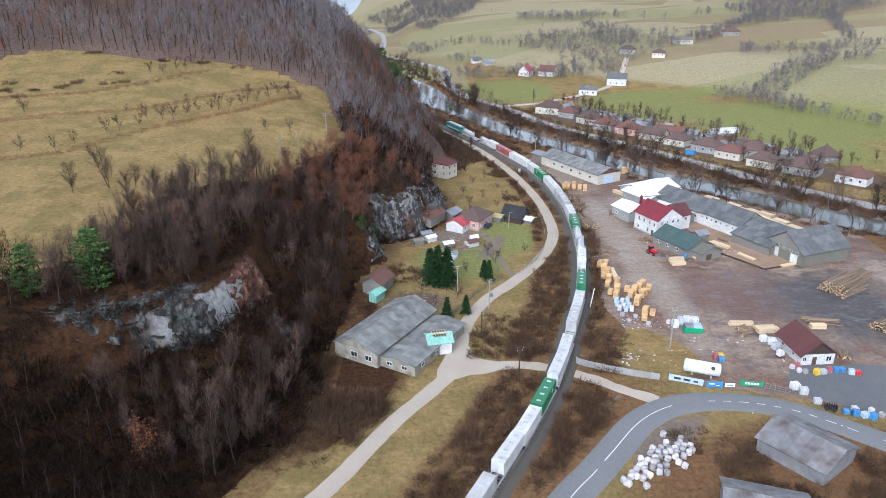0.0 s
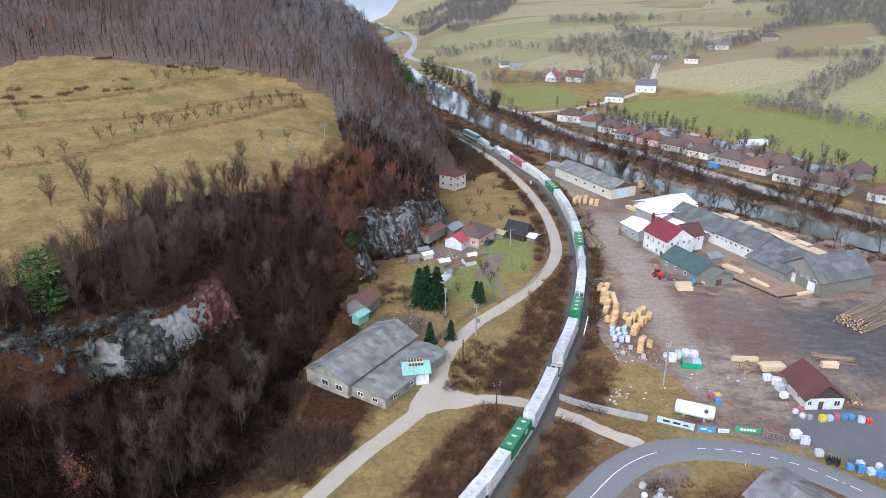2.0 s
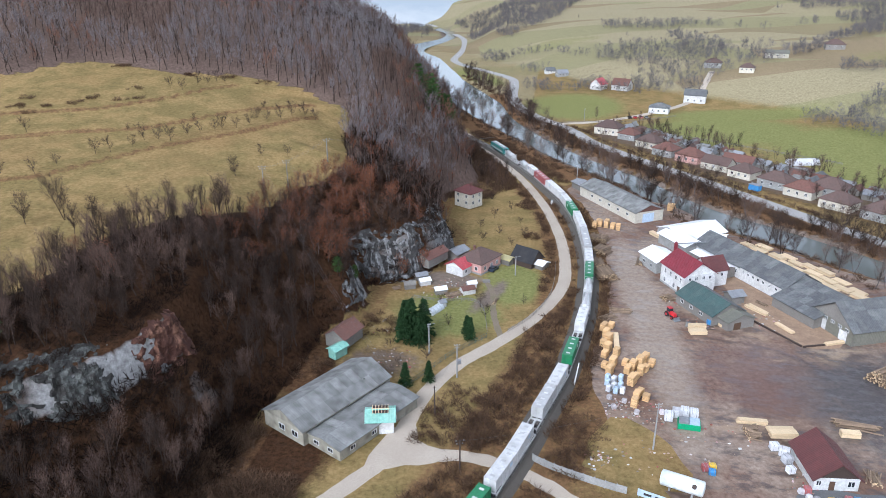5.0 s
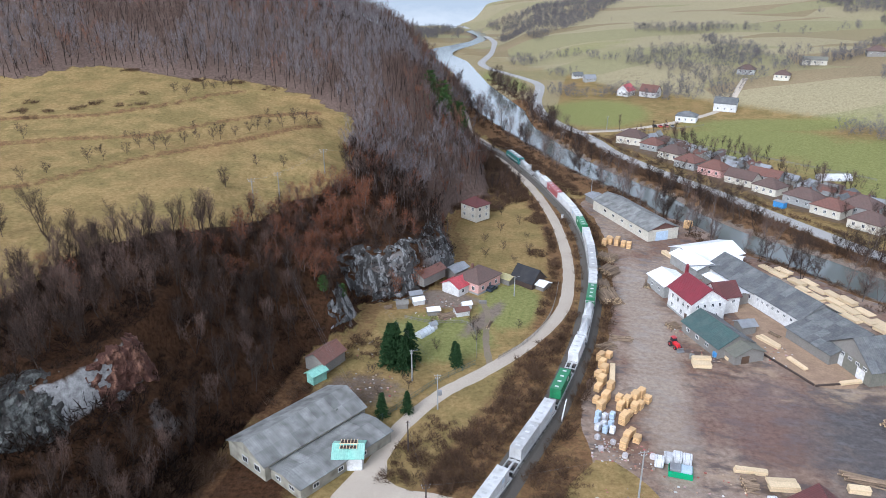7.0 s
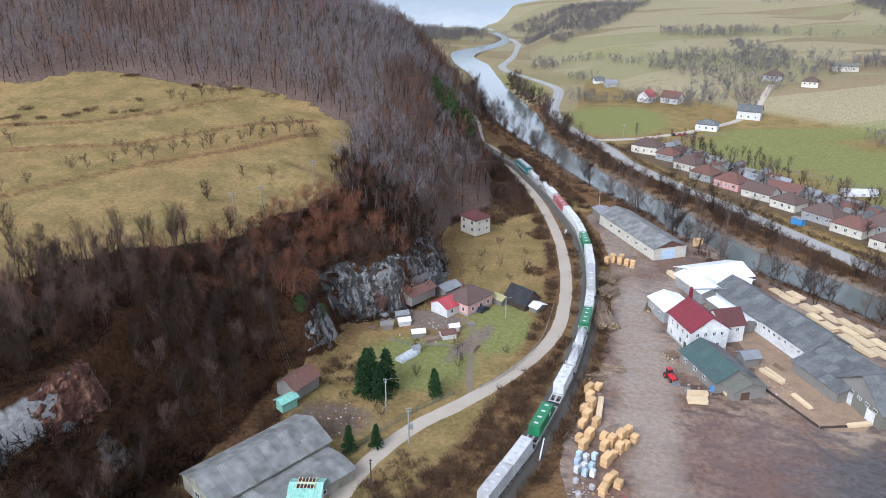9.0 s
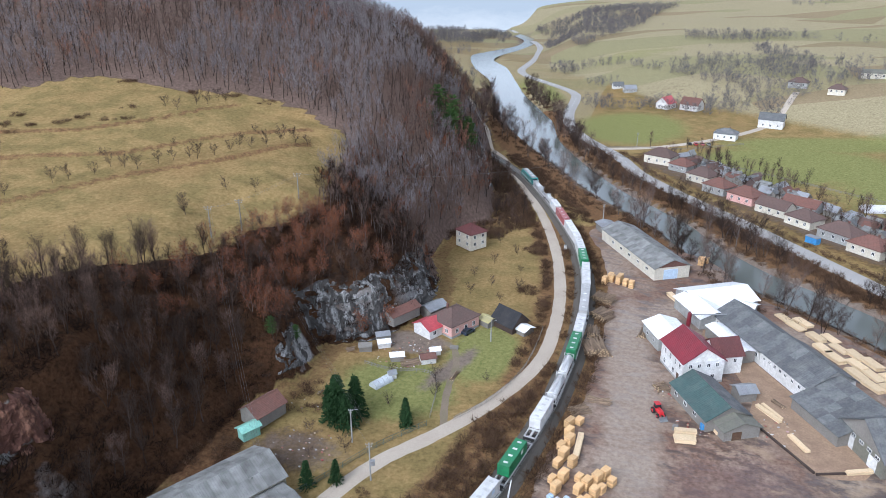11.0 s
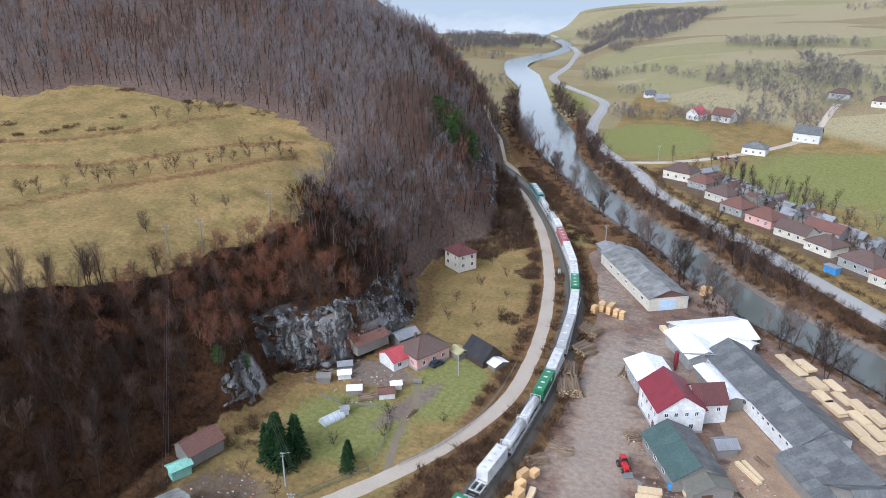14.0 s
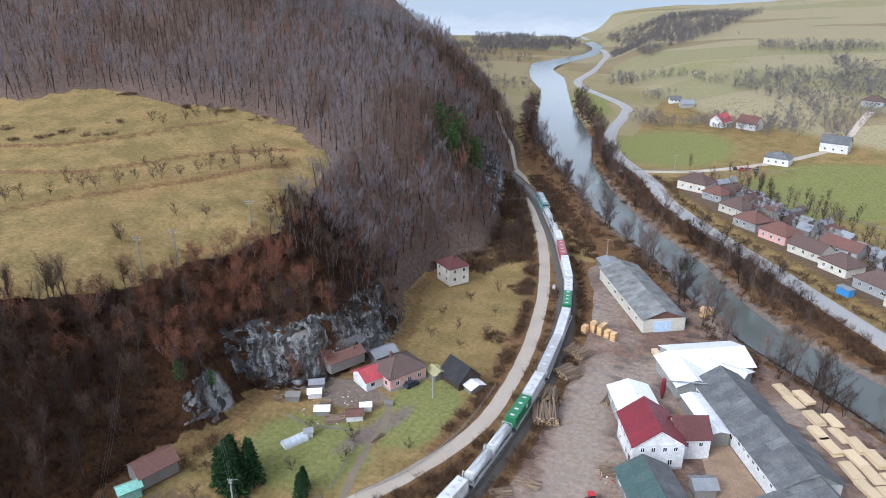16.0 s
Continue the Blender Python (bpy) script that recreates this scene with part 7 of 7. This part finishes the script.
for sx in (-2, 2):
    bm = BM()
    box(bm, 0.4, 2.2, 1.0, sx, 0, 0)
    part("saddle", bm, M["concrete"], t)
bm = BM()
rod(bm, (2.2, -1.15, 2.55), (2.2, -1.30, 2.70), 0.42, None, 18)
part("emblem", bm, M["darkwood"], t)
# green skip with white boxes
t = thing("open_skip", "green open steel skip with grey covers", "skip", 62.2, 155.6, 0.06, -6)
for sx, sy, lx, ly in ((0, -1.2, 4.4, 0.08), (0, 1.2, 4.4, 0.08), (-2.2, 0, 0.08, 2.4), (2.2, 0, 0.08, 2.4)):
    bm = BM()
    box(bm, lx, ly, 1.3, sx, sy, 0.1)
    part("side", bm, M["green"], t)
bm = BM()
box(bm, 4.3, 2.3, 0.1, 0, 0, 0.1)
part("floor", bm, M["green"], t)
for k, mt in enumerate(("tin", "paleblue")):
    bm = BM()
    box(bm, 2.0, 2.2, 0.9, -1.05 + 2.1 * k, 0, 0.9, bev=0.06)
    part("cover", bm, M[mt], t)
for x, y in ((58.4, 157.6), (60.2, 159.0), (62.0, 159.6), (63.8, 159.2)):
    crate(x, y, -6, 1.8, 1.8, 1.9, M["bag"], "large white wrapped bundle by the skip", "white bundles")
# red tower of the dust extractor with its pipe
t = thing("dust_extractor", "dark red dust extractor with a long grey pipe", "extractor", 73.4, 249.4, 0.05, 0)
bm = BM()
rod(bm, (0, 0, 0), (0, 0, 2.0), 0.3, 0.6, 14), rod(bm, (0, 0, 2.0), (0, 0, 5.2), 0.6, 0.55, 14), rod(bm, (0, 0, 5.2), (0, 0, 5.7), 0.55, 0.15, 14)
part("cyclone", bm, M["redsheet"], t)
bm = BM()
rod(bm, (0.3, 0, 4.9), (9.5, 1.6, 5.4), 0.2)
part("pipe", bm, M["steel"], t)


def tractor(x, y, turn):
    t = thing("loader", "bright red loader tractor parked on the yard", "loader", x, y, 0.05, turn)
    bm = BM()
    box(bm, 2.0, 1.0, 0.9, 0.6, 0, 0.8, bev=0.12)
    part("bonnet", bm, M["red"], t)
    bm = BM()
    box(bm, 1.4, 1.3, 0.12, -0.8, 0, 2.5, bev=0.04), box(bm, 1.3, 1.2, 0.7, -0.8, 0, 0.8)
    part("cab", bm, M["red"], t)
    bm = BM()
    box(bm, 1.2, 1.1, 1.0, -0.8, 0, 1.5)
    part("cab_window", bm, M["glass"], t)
    for wx, wy, r in ((-0.9, -0.85, 0.75), (-0.9, 0.85, 0.75), (1.2, -0.75, 0.5), (1.2, 0.75, 0.5)):
        bm = BM()
        rod(bm, (wx, wy - 0.18, r), (wx, wy + 0.18, r), r, None, 16)
        w = part("wheel", bm, M["tyre"], t)
        bm = BM()
        rod(bm, (wx, wy - 0.2, r), (wx, wy + 0.2, r), r * 0.5, None, 12)
        part("rim", bm, M["red"], w)
    for sy in (-0.5, 0.5):
        bm = BM()
        rod(bm, (0.3, sy, 1.6), (2.3, sy, 0.6), 0.09)
        part("lift_arm", bm, M["red"], t)
    bm = BM()
    prism(bm, [(2.2, 0.1), (3.0, 0.05), (3.0, 0.15), (2.4, 0.3), (2.4, 0.9), (2.2, 0.9)], 1.9)
    part("bucket", bm, M["steel"], t)


def car(x, y, turn, mat, label, z=0.1):
    t = thing("car", label, "car", x, y, z, turn, "cars")
    bm = BM()
    prism(bm, [(-2.1, 0.35), (2.1, 0.35), (2.12, 0.75), (1.2, 0.95), (-1.9, 0.98), (-2.12, 0.8)], 1.72)
    part("body", bm, mat, t)
    bm = BM()
    prism(bm, [(-1.75, 0.96), (1.1, 0.94), (0.4, 1.45), (-1.3, 1.47)], 1.5)
    part("cabin", bm, M["glass"], t)
    bm = BM()
    box(bm, 1.6, 1.45, 0.05, -0.45, 0, 1.45)
    part("roof", bm, mat, t)
    for wx in (-1.3, 1.35):
        for wy in (-0.8, 0.8):
            bm = BM()
            rod(bm, (wx, wy - 0.1, 0.32), (wx, wy + 0.1, 0.32), 0.32, None, 14)
            part("wheel", bm, M["tyre"], t)
    for wy in (-0.6, 0.6):
        bm = BM()
        box(bm, 0.06, 0.35, 0.16, 2.1, wy, 0.6)
        part("headlight", bm, M["frame"], t)


tractor(66.0, 206.0, -62)
car(15.6, 230.8, 65, surface("dark_blue_car", (0.02, 0.035, 0.06), 0.3, bump=0), "dark blue car parked beside the farmhouse", 0.0)
for x, mt, lb in ((80.0, "dark", "black car parked in the village"), (83.2, "red", "red car parked in the village"), (86.7, "boxred", "dull red car parked in the village"), (90.0, "steel", "grey car parked in the village")):
    car(x, 473.4, 100, M[mt], lb, hz(x, 473.4))
car(13.4, 487, 80, M["white"], "white car on the far river road", 0.42)

# concrete fence, banners and gate by the road
FENCE = [(30.5, 140.2), (35.2, 137.6), (43.3, 134.6), (49.1, 133.0)]
fp = spline(FENCE, 2.05)
fence = thing("slab_fence", "grey concrete slab fence along the track", "fence", *fp[0], 0.0, 0)
for a, b in zip(fp, fp[1:]):
    d = b - a
    ang = math.degrees(math.atan2(d[1], d[0]))
    bm = BM()
    box(bm, math.hypot(*d) - 0.1, 0.08, 1.6, 0, 0, 0.05, bev=0.01)
    box(bm, math.hypot(*d) - 0.1, 0.14, 0.12, 0, 0, 1.5)
    p = part("slab", bm, M["concrete"], fence)
    p.matrix_local = pose(*((a + b) / 2 - fp[0]), 0, 0, 0, ang + rnd.uniform(-2, 2))
    bm = BM()
    box(bm, 0.16, 0.16, 1.85, 0, 0, 0)
    p = part("post", bm, M["concrete"], fence)
    p.matrix_local = pose(*(a - fp[0]), 0, 0, 0, ang)


def banner(x, y, turn, L, H, mat, label, bars, bar_mat, name="banner"):
    """A printed board on posts; what cannot be read on it is drawn as bars."""
    t = thing(name, label, "sign", x, y, 0.05, turn, "roadside boards")
    bm = BM()
    box(bm, L, 0.05, H, 0, 0, 0.4)
    part("board", bm, mat, t)
    for sx in (-0.46, 0.46):
        bm = BM()
        box(bm, 0.08, 0.08, H + 0.5, sx * L, 0.07, 0)
        part("post", bm, M["steel"], t)
    for u, w, z, h in bars:
        bm = BM()
        box(bm, w, 0.02, h, u, -0.03, z)
        part("mark", bm, bar_mat, t)


banner(52.8, 131.6, -21, 7.2, 1.5, M["paleblue"], "pale blue-grey printed banner on the fence", [(-1.8, 1.4, 0.9, 0.5), (0.2, 1.4, 0.9, 0.5), (2.0, 1.0, 0.9, 0.4)], M["boxred"] if False else M["dark"])
banner(58.4, 129.8, -4, 3.4, 1.4, M["blue"], "bright blue printed board beside the banner", [(-0.6, 1.2, 1.1, 0.3), (0.7, 0.7, 0.8, 0.2)], M["paint"])
banner(61.8, 130.0, 0, 2.2, 0.9, M["paint"], "small white board beside the gate", [(0, 1.4, 0.7, 0.2)], M["blue"])
banner(66.6, 130.3, -8, 4.8, 1.2, M["green"], "green sign board with white lettering marks", [(-1.2, 0.5, 0.75, 0.5), (-0.6, 0.45, 0.75, 0.5), (0.0, 0.5, 0.75, 0.5), (0.6, 0.45, 0.75, 0.5), (1.2, 0.5, 0.75, 0.5)], M["paint"], "sign_board")
gate = thing("sliding_gate", "thin grey steel gate across the yard entrance", "gate", 69.4, 130.0, 0.05, -28)
for z in (0.3, 0.8, 1.3):
    bm = BM()
    rod(bm, (0, 0, z), (6.0, 0, z), 0.035)
    part("rail", bm, M["steel"], gate)
for k in range(7):
    bm = BM()
    rod(bm, (k, 0, 0), (k, 0, 1.4), 0.04)
    part("bar", bm, M["steel"], gate)
t = thing("road_marker", "white roadside marker post", "marker post", 63.0, 120.6, 0.05, 0)
bm = BM()
box(bm, 0.14, 0.12, 1.0, 0, 0, 0, bev=0.02)
part("post", bm, M["paint"], t)
bm = BM()
box(bm, 0.15, 0.13, 0.2, 0, 0, 0.65)
part("band", bm, M["dark"], t)
bm = BM()
t = thing("road_box", "black slatted trailer frame on the gravel", "trailer", 79.4, 122.0, 0.1, -20)
box(bm, 2.4, 1.3, 0.12, 0, 0, 0.5)
for k in range(6):
    box(bm, 0.08, 1.3, 0.9, -1.1 + 0.44 * k, 0, 0.6)
part("rack", bm, M["dark"], t)
for sx in (-0.7, 0.7):
    bm = BM()
    rod(bm, (sx, -0.75, 0.35), (sx, 0.75, 0.35), 0.35, None, 14)
    part("wheel", bm, M["tyre"], t)
log_pile(35.4, 125.0, 32, 6.6, 1.0, 2, 0.1, 8.0, "weathered trestle poles lying beside the track", z=0.1)

# ---- poles, masts and wires ----
def pole(x, y, h, mat, label, arm=1.6, lean=(0.0, 0.0), box_on=False, lamp=False, name="power_pole", z=None):
    z = hz(x, y) if z is None else z
    t = thing(name, label, "pole", x, y, z - 0.1, 20, "poles and masts")
    t.rotation_euler = Euler((radians(lean[0]), radians(lean[1]), radians(20)))
    bm = BM()
    rod(bm, (0, 0, 0), (0, 0, h), 0.19, 0.11, 10)
    part("shaft", bm, mat, t)
    if arm:
        for k, dz in enumerate((0.35, 1.0)):
            bm = BM()
            box(bm, arm * (1 - 0.25 * k), 0.1, 0.1, 0, 0, h - dz)
            a_ = part("cross_arm", bm, mat, t)
            for u in (-0.42, 0.0, 0.42):
                bm = BM()
                rod(bm, (u * arm * (1 - 0.25 * k), 0, h - dz + 0.1), (u * arm * (1 - 0.25 * k), 0, h - dz + 0.32), 0.06, 0.04, 6)
                part("insulator", bm, M["frame"], a_)
    if box_on:
        bm = BM()
        box(bm, 0.9, 0.7, 1.1, 0.5, 0, h * 0.42, bev=0.05)
        part("transformer", bm, M["tin"], t)
    if lamp:
        bm = BM()
        rod(bm, (0, 0, h - 0.4), (1.1, 0, h - 0.1), 0.04), box(bm, 0.5, 0.18, 0.1, 1.25, 0, h - 0.15)
        part("lamp_head", bm, M["steel"], t)
    return (x, y, z + h - 0.4)


P = [pole(16.9, 135.4, 7.2, M["darkwood"], "dark wooden power pole at the level crossing", 1.8), pole(54.0, 147.1, 11.0, M["concrete"], "tall slender concrete power pole in the yard", 1.6),
     pole(12.2, 167.6, 9.0, M["concrete"], "concrete pole carrying a transformer by the lane", 1.4, box_on=True), pole(9.4, 152.3, 7.4, M["darkwood"], "lattice-dark pole beside the lane bend", 0.8),
     pole(4.0, 177.6, 8.4, M["concrete"], "slim concrete pole in the garden", 0.9, lamp=True), pole(39.1, 168.5, 6.0, M["plaster"], "leaning white post beside the railway", 0, (4, 6)),
     pole(-46, 222, 9.5, M["boards"], "weathered power mast at the meadow's edge", 2.2), pole(-41, 246, 8.0, M["steel"], "grey steel power mast at the wood's edge", 2.4), pole(22.6, 228.0, 6.5, M["concrete"], "concrete lamp pole in the farmyard", 0, lamp=True),
     pole(-50.5, 214.5, 9.0, M["boards"], "weathered power mast at the meadow's edge", 2.2), pole(44.0, 330.0, 8.5, M["concrete"], "concrete pole beside the store shed", 1.2), pole(52.0, 462.0, 8.5, M["concrete"], "concrete pole on the far field", 1.4)]


def wire(a, b, sag, off=0.0):
    cu = bpy.data.curves.new("cable", "CURVE")
    cu.dimensions, cu.bevel_depth, cu.bevel_resolution = "3D", 0.011, 0
    s = cu.splines.new("POLY")
    s.points.add(14)
    for i, p in enumerate(s.points):
        u = i / 14
        p.co = (a[0] + (b[0] - a[0]) * u + off, a[1] + (b[1] - a[1]) * u, a[2] + (b[2] - a[2]) * u - sag * 4 * u * (1 - u), 1)
    cu.materials.append(M["wire"])
    tagged(new("cable", cu), "thin sagging power cable between poles", "cable", "power cables")


for off in (-0.6, 0.0, 0.6):
    wire(P[6], P[7], 0.6, off), wire(P[9], P[6], 0.4, off), wire(P[7], (30, 330, 24), 3.0, off), wire(P[9], (0, 150, 12), 3.0, off), wire(P[6], (10, 172, 10), 2.5, off)
for a, b in ((0, 3), (3, 2), (2, 4), (4, 8), (0, 1)):
    wire(P[a], P[b], 0.9)

# ---- farmyard and gardens ----
t = thing("garden_tunnel", "small half-round garden tunnel of milky film", "greenhouse", 1.8, 200.6, hz(1.8, 200.6), 62)
bm = BM()
prism(bm, [(1.35 * math.cos(radians(a)), 1.5 * math.sin(radians(a))) for a in range(0, 181, 15)], 5.6, pose(0, 0, 0, 0, 0, 90))
part("film", bm, surface("milky_film", (0.62, 0.66, 0.68), 0.35, bump=0.1), t)
for k in range(5):
    bm = BM()
    for a in range(0, 180, 20):
        p0, p1 = [(-2.7 + 1.35 * k, 1.38 * math.cos(radians(q)), 1.53 * math.sin(radians(q))) for q in (a, a + 20)]
        rod(bm, p0, p1, 0.035, None, 5)
    part("hoop", bm, M["steel"], t)
log_pile(5.6, 211.4, 40, 5.0, 3.4, 2, 0.12, 14.0, "grey planks and firewood heaped in the farmyard", z=0.0)
log_pile(0.6, 215.0, 10, 3.0, 2.4, 3, 0.12, 20.0, "firewood heap in the farmyard", z=0.0)
log_pile(-11.8, 213.6, 20, 2.4, 2.0, 2, 0.12, 30.0, "scrap timber heap under the cliff", z=hz(-11.8, 213.6))
log_pile(17.8, 208.6, 80, 4.0, 1.2, 3, 0.13, 10.0, "rusty red scrap heap beside the drive", z=0.0)
lumber_stack(14.2, 221.4, 10, 2.2, 1.0, 3, "boards", "grey boards stacked in the farmyard")


def post_fence(name, line, step, h, label, mat):
    p = spline(line, step)
    f = thing(name, label, "fence", *p[0], hz(*p[0]), 0, "field fences")
    z0 = hz(*p[0])
    for a in p:
        bm = BM()
        rod(bm, (0, 0, -0.1), (0, 0, h), 0.06, 0.05, 6)
        q = part("post", bm, mat, f)
        q.location = (a[0] - p[0][0], a[1] - p[0][1], hz(*a) - z0)
    for a, b in zip(p, p[1:]):
        bm = BM()
        d = Vector((b[0] - a[0], b[1] - a[1], hz(*b) - hz(*a)))
        nrm = Vector((-d.y, d.x, 0)).normalized() * 0.02
        base = Vector((a[0] - p[0][0], a[1] - p[0][1], hz(*a) - z0))
        for z in (0.35, 0.75, h - 0.12):
            q = [bm.verts.new(base + d * u + nrm * s_ + Vector((0, 0, z + w))) for u in (0, 1) for s_ in (-1, 1) for w in (-0.05, 0.05)]
            for i in ((0, 1, 5, 4), (2, 6, 7, 3), (1, 3, 7, 5), (0, 4, 6, 2)):
                bm.faces.new([q[k] for k in i])
        part("bay", bm, mat, f)


post_fence("wire_fence", [(-1.0, 157.5), (3.4, 165.5), (9.4, 176.8), (15.6, 185.2), (18.2, 188.4)], 2.2, 1.5, "green wire fence along the garden by the lane", M["greensheet"])
post_fence("paling_fence", [(22.6, 191.0), (28.5, 200.5), (33.0, 213.5), (34.6, 226.0), (35.0, 240.0)], 2.0, 1.2, "weathered grey paling fence beside the lane", M["boards"])
post_fence("paling_fence", [(17.2, 190.5), (15.0, 203), (11.0, 208), (2, 206.5), (-6, 208)], 2.0, 1.1, "weathered grey paling fence round the garden", M["boards"])
post_fence("field_fence", [(33, 455), (52, 461), (76, 462), (95, 470), (110, 480)], 3.5, 1.1, "grey field fence behind the village", M["boards"])
post_fence("field_fence", [(60, 446), (84, 440), (110, 420), (140, 396), (170, 372)], 4.0, 1.1, "grey field fence behind the village", M["boards"])
post_fence("yard_fence", [(38, 445), (46, 438), (55, 430), (58, 424)], 1.4, 1.8, "dark board fence by the far road", M["darkwood"])
t = thing("garden_polytunnel", "white polytunnel in a village garden", "greenhouse", 150.3, 373.3, hz(150.3, 373.3), 10)
bm = BM()
prism(bm, [(3.0 * math.cos(radians(a)), 2.6 * math.sin(radians(a))) for a in range(0, 181, 15)], 14, pose(0, 0, 0, 0, 0, 90))
part("film", bm, M["bag"], t)
t = thing("blue_kiosk", "small blue kiosk by the far road", "kiosk", 118.6, 331.4, 0.0, -45)
bm = BM()
box(bm, 4.5, 2.6, 2.4, 0, 0, 0, bev=0.03)
part("body", bm, M["blue"], t)
bm = BM()
box(bm, 4.9, 3.0, 0.15, 0, 0, 2.4)
part("roof", bm, M["tin"], t)
t = thing("relay_cabinet", "small white relay cabinet beside the railway", "cabinet", 33.4, 299.0, 0.3, 0)
bm = BM()
box(bm, 0.9, 0.7, 1.7, 0, 0, 0, bev=0.04)
part("body", bm, M["white"], t)
bm = BM()
box(bm, 1.0, 0.8, 0.08, 0, 0, 1.7)
part("lid", bm, M["steel"], t)
# litter of small scrap about the yard
bits_v, bits_f = [], []
for x, y, r, n in ((49, 160, 4, 60), (55, 159, 4, 50), (43, 142, 3, 40), (68, 216, 3, 30), (73, 203, 4, 25), (3, 216, 8, 90), (-6, 172, 8, 40), (52, 145, 6, 25), (80, 140, 4, 25), (90, 207, 6, 30), (-12, 188, 6, 20), (66, 152, 8, 30)):
    for _ in range(n):
        a, q = rnd.uniform(0, 6.283), r * math.sqrt(rnd.random())
        cx_, cy_ = x + q * math.cos(a), y + q * math.sin(a)
        s, hh, w = rnd.uniform(0.1, 0.35), rnd.uniform(0.05, 0.3), rnd.uniform(0, 3.14)
        b0, zz = len(bits_v), hz(cx_, cy_) + 0.04
        for z in (zz, zz + hh):
            for k in range(4):
                bits_v.append((cx_ + s * math.cos(w + 1.57 * k), cy_ + s * 0.6 * math.sin(w + 1.57 * k), z))
        bits_f += [[b0 + i for i in f] for f in ((4, 5, 6, 7), (0, 1, 5, 4), (1, 2, 6, 5), (2, 3, 7, 6), (3, 0, 4, 7))]
scrap_m, nt_, bs_ = nodes_of("mixed_scrap")
gi = nt_.nodes.new("ShaderNodeNewGeometry")
nt_.links.new(ramp(nt_, gi.outputs["Random Per Island"], [(0.0, (0.65, 0.65, 0.63)), (0.3, (0.12, 0.10, 0.08)), (0.55, (0.40, 0.30, 0.2)), (0.8, (0.30, 0.06, 0.05)), (1.0, (0.70, 0.70, 0.68))]).outputs[0], bs_.inputs["Base Color"])
tagged(new("yard_scrap", mesh_from("yard_scrap", bits_v, bits_f, scrap_m)), "scattered small scrap and litter on the ground", "scrap", kind="stuff")

# ---- hazy distance: two ranges of hills beyond the valley, glowing with painted haze ----
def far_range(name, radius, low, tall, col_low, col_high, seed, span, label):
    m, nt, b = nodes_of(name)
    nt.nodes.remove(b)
    # the hills emit their colour; haze is painted in by height and noise
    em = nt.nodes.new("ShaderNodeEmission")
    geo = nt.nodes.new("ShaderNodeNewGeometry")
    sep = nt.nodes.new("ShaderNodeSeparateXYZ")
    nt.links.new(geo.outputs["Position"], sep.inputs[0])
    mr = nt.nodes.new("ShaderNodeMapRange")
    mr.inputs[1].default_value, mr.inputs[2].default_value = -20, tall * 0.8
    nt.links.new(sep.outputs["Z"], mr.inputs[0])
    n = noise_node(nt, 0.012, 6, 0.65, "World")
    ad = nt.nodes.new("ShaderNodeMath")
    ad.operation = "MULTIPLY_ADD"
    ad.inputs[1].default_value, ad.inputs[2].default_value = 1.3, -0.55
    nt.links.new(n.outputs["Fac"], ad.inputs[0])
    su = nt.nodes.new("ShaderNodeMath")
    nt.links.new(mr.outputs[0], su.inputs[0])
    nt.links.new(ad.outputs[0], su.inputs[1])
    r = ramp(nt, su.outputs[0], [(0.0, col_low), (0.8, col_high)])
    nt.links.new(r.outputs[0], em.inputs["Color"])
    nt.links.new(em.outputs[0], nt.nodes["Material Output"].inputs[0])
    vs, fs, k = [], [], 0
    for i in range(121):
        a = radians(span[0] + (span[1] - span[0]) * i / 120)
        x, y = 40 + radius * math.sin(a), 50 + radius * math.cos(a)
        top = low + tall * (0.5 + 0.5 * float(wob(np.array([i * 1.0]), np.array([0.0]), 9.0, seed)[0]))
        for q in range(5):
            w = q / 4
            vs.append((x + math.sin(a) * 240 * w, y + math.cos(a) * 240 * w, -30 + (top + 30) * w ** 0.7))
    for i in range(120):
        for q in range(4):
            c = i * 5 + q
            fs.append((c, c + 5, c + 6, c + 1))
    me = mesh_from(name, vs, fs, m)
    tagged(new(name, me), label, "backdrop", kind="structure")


far_range("backdrop_near", 1130, 34, 60, (0.47, 0.48, 0.475), (0.31, 0.345, 0.37), 1.3, (-75, 75), "glowing blue-grey backdrop hills with painted mist, closing the valley")
far_range("backdrop_middle", 1900, 30, 80, (0.47, 0.49, 0.50), (0.40, 0.435, 0.455), 3.4, (-78, 78), "glowing paler wooded backdrop hills, mist painted into their colour")
far_range("backdrop_far", 2500, 90, 150, (0.42, 0.455, 0.475), (0.43, 0.47, 0.495), 2.1, (-80, 80), "glowing pale backdrop hills, painted towards white haze")
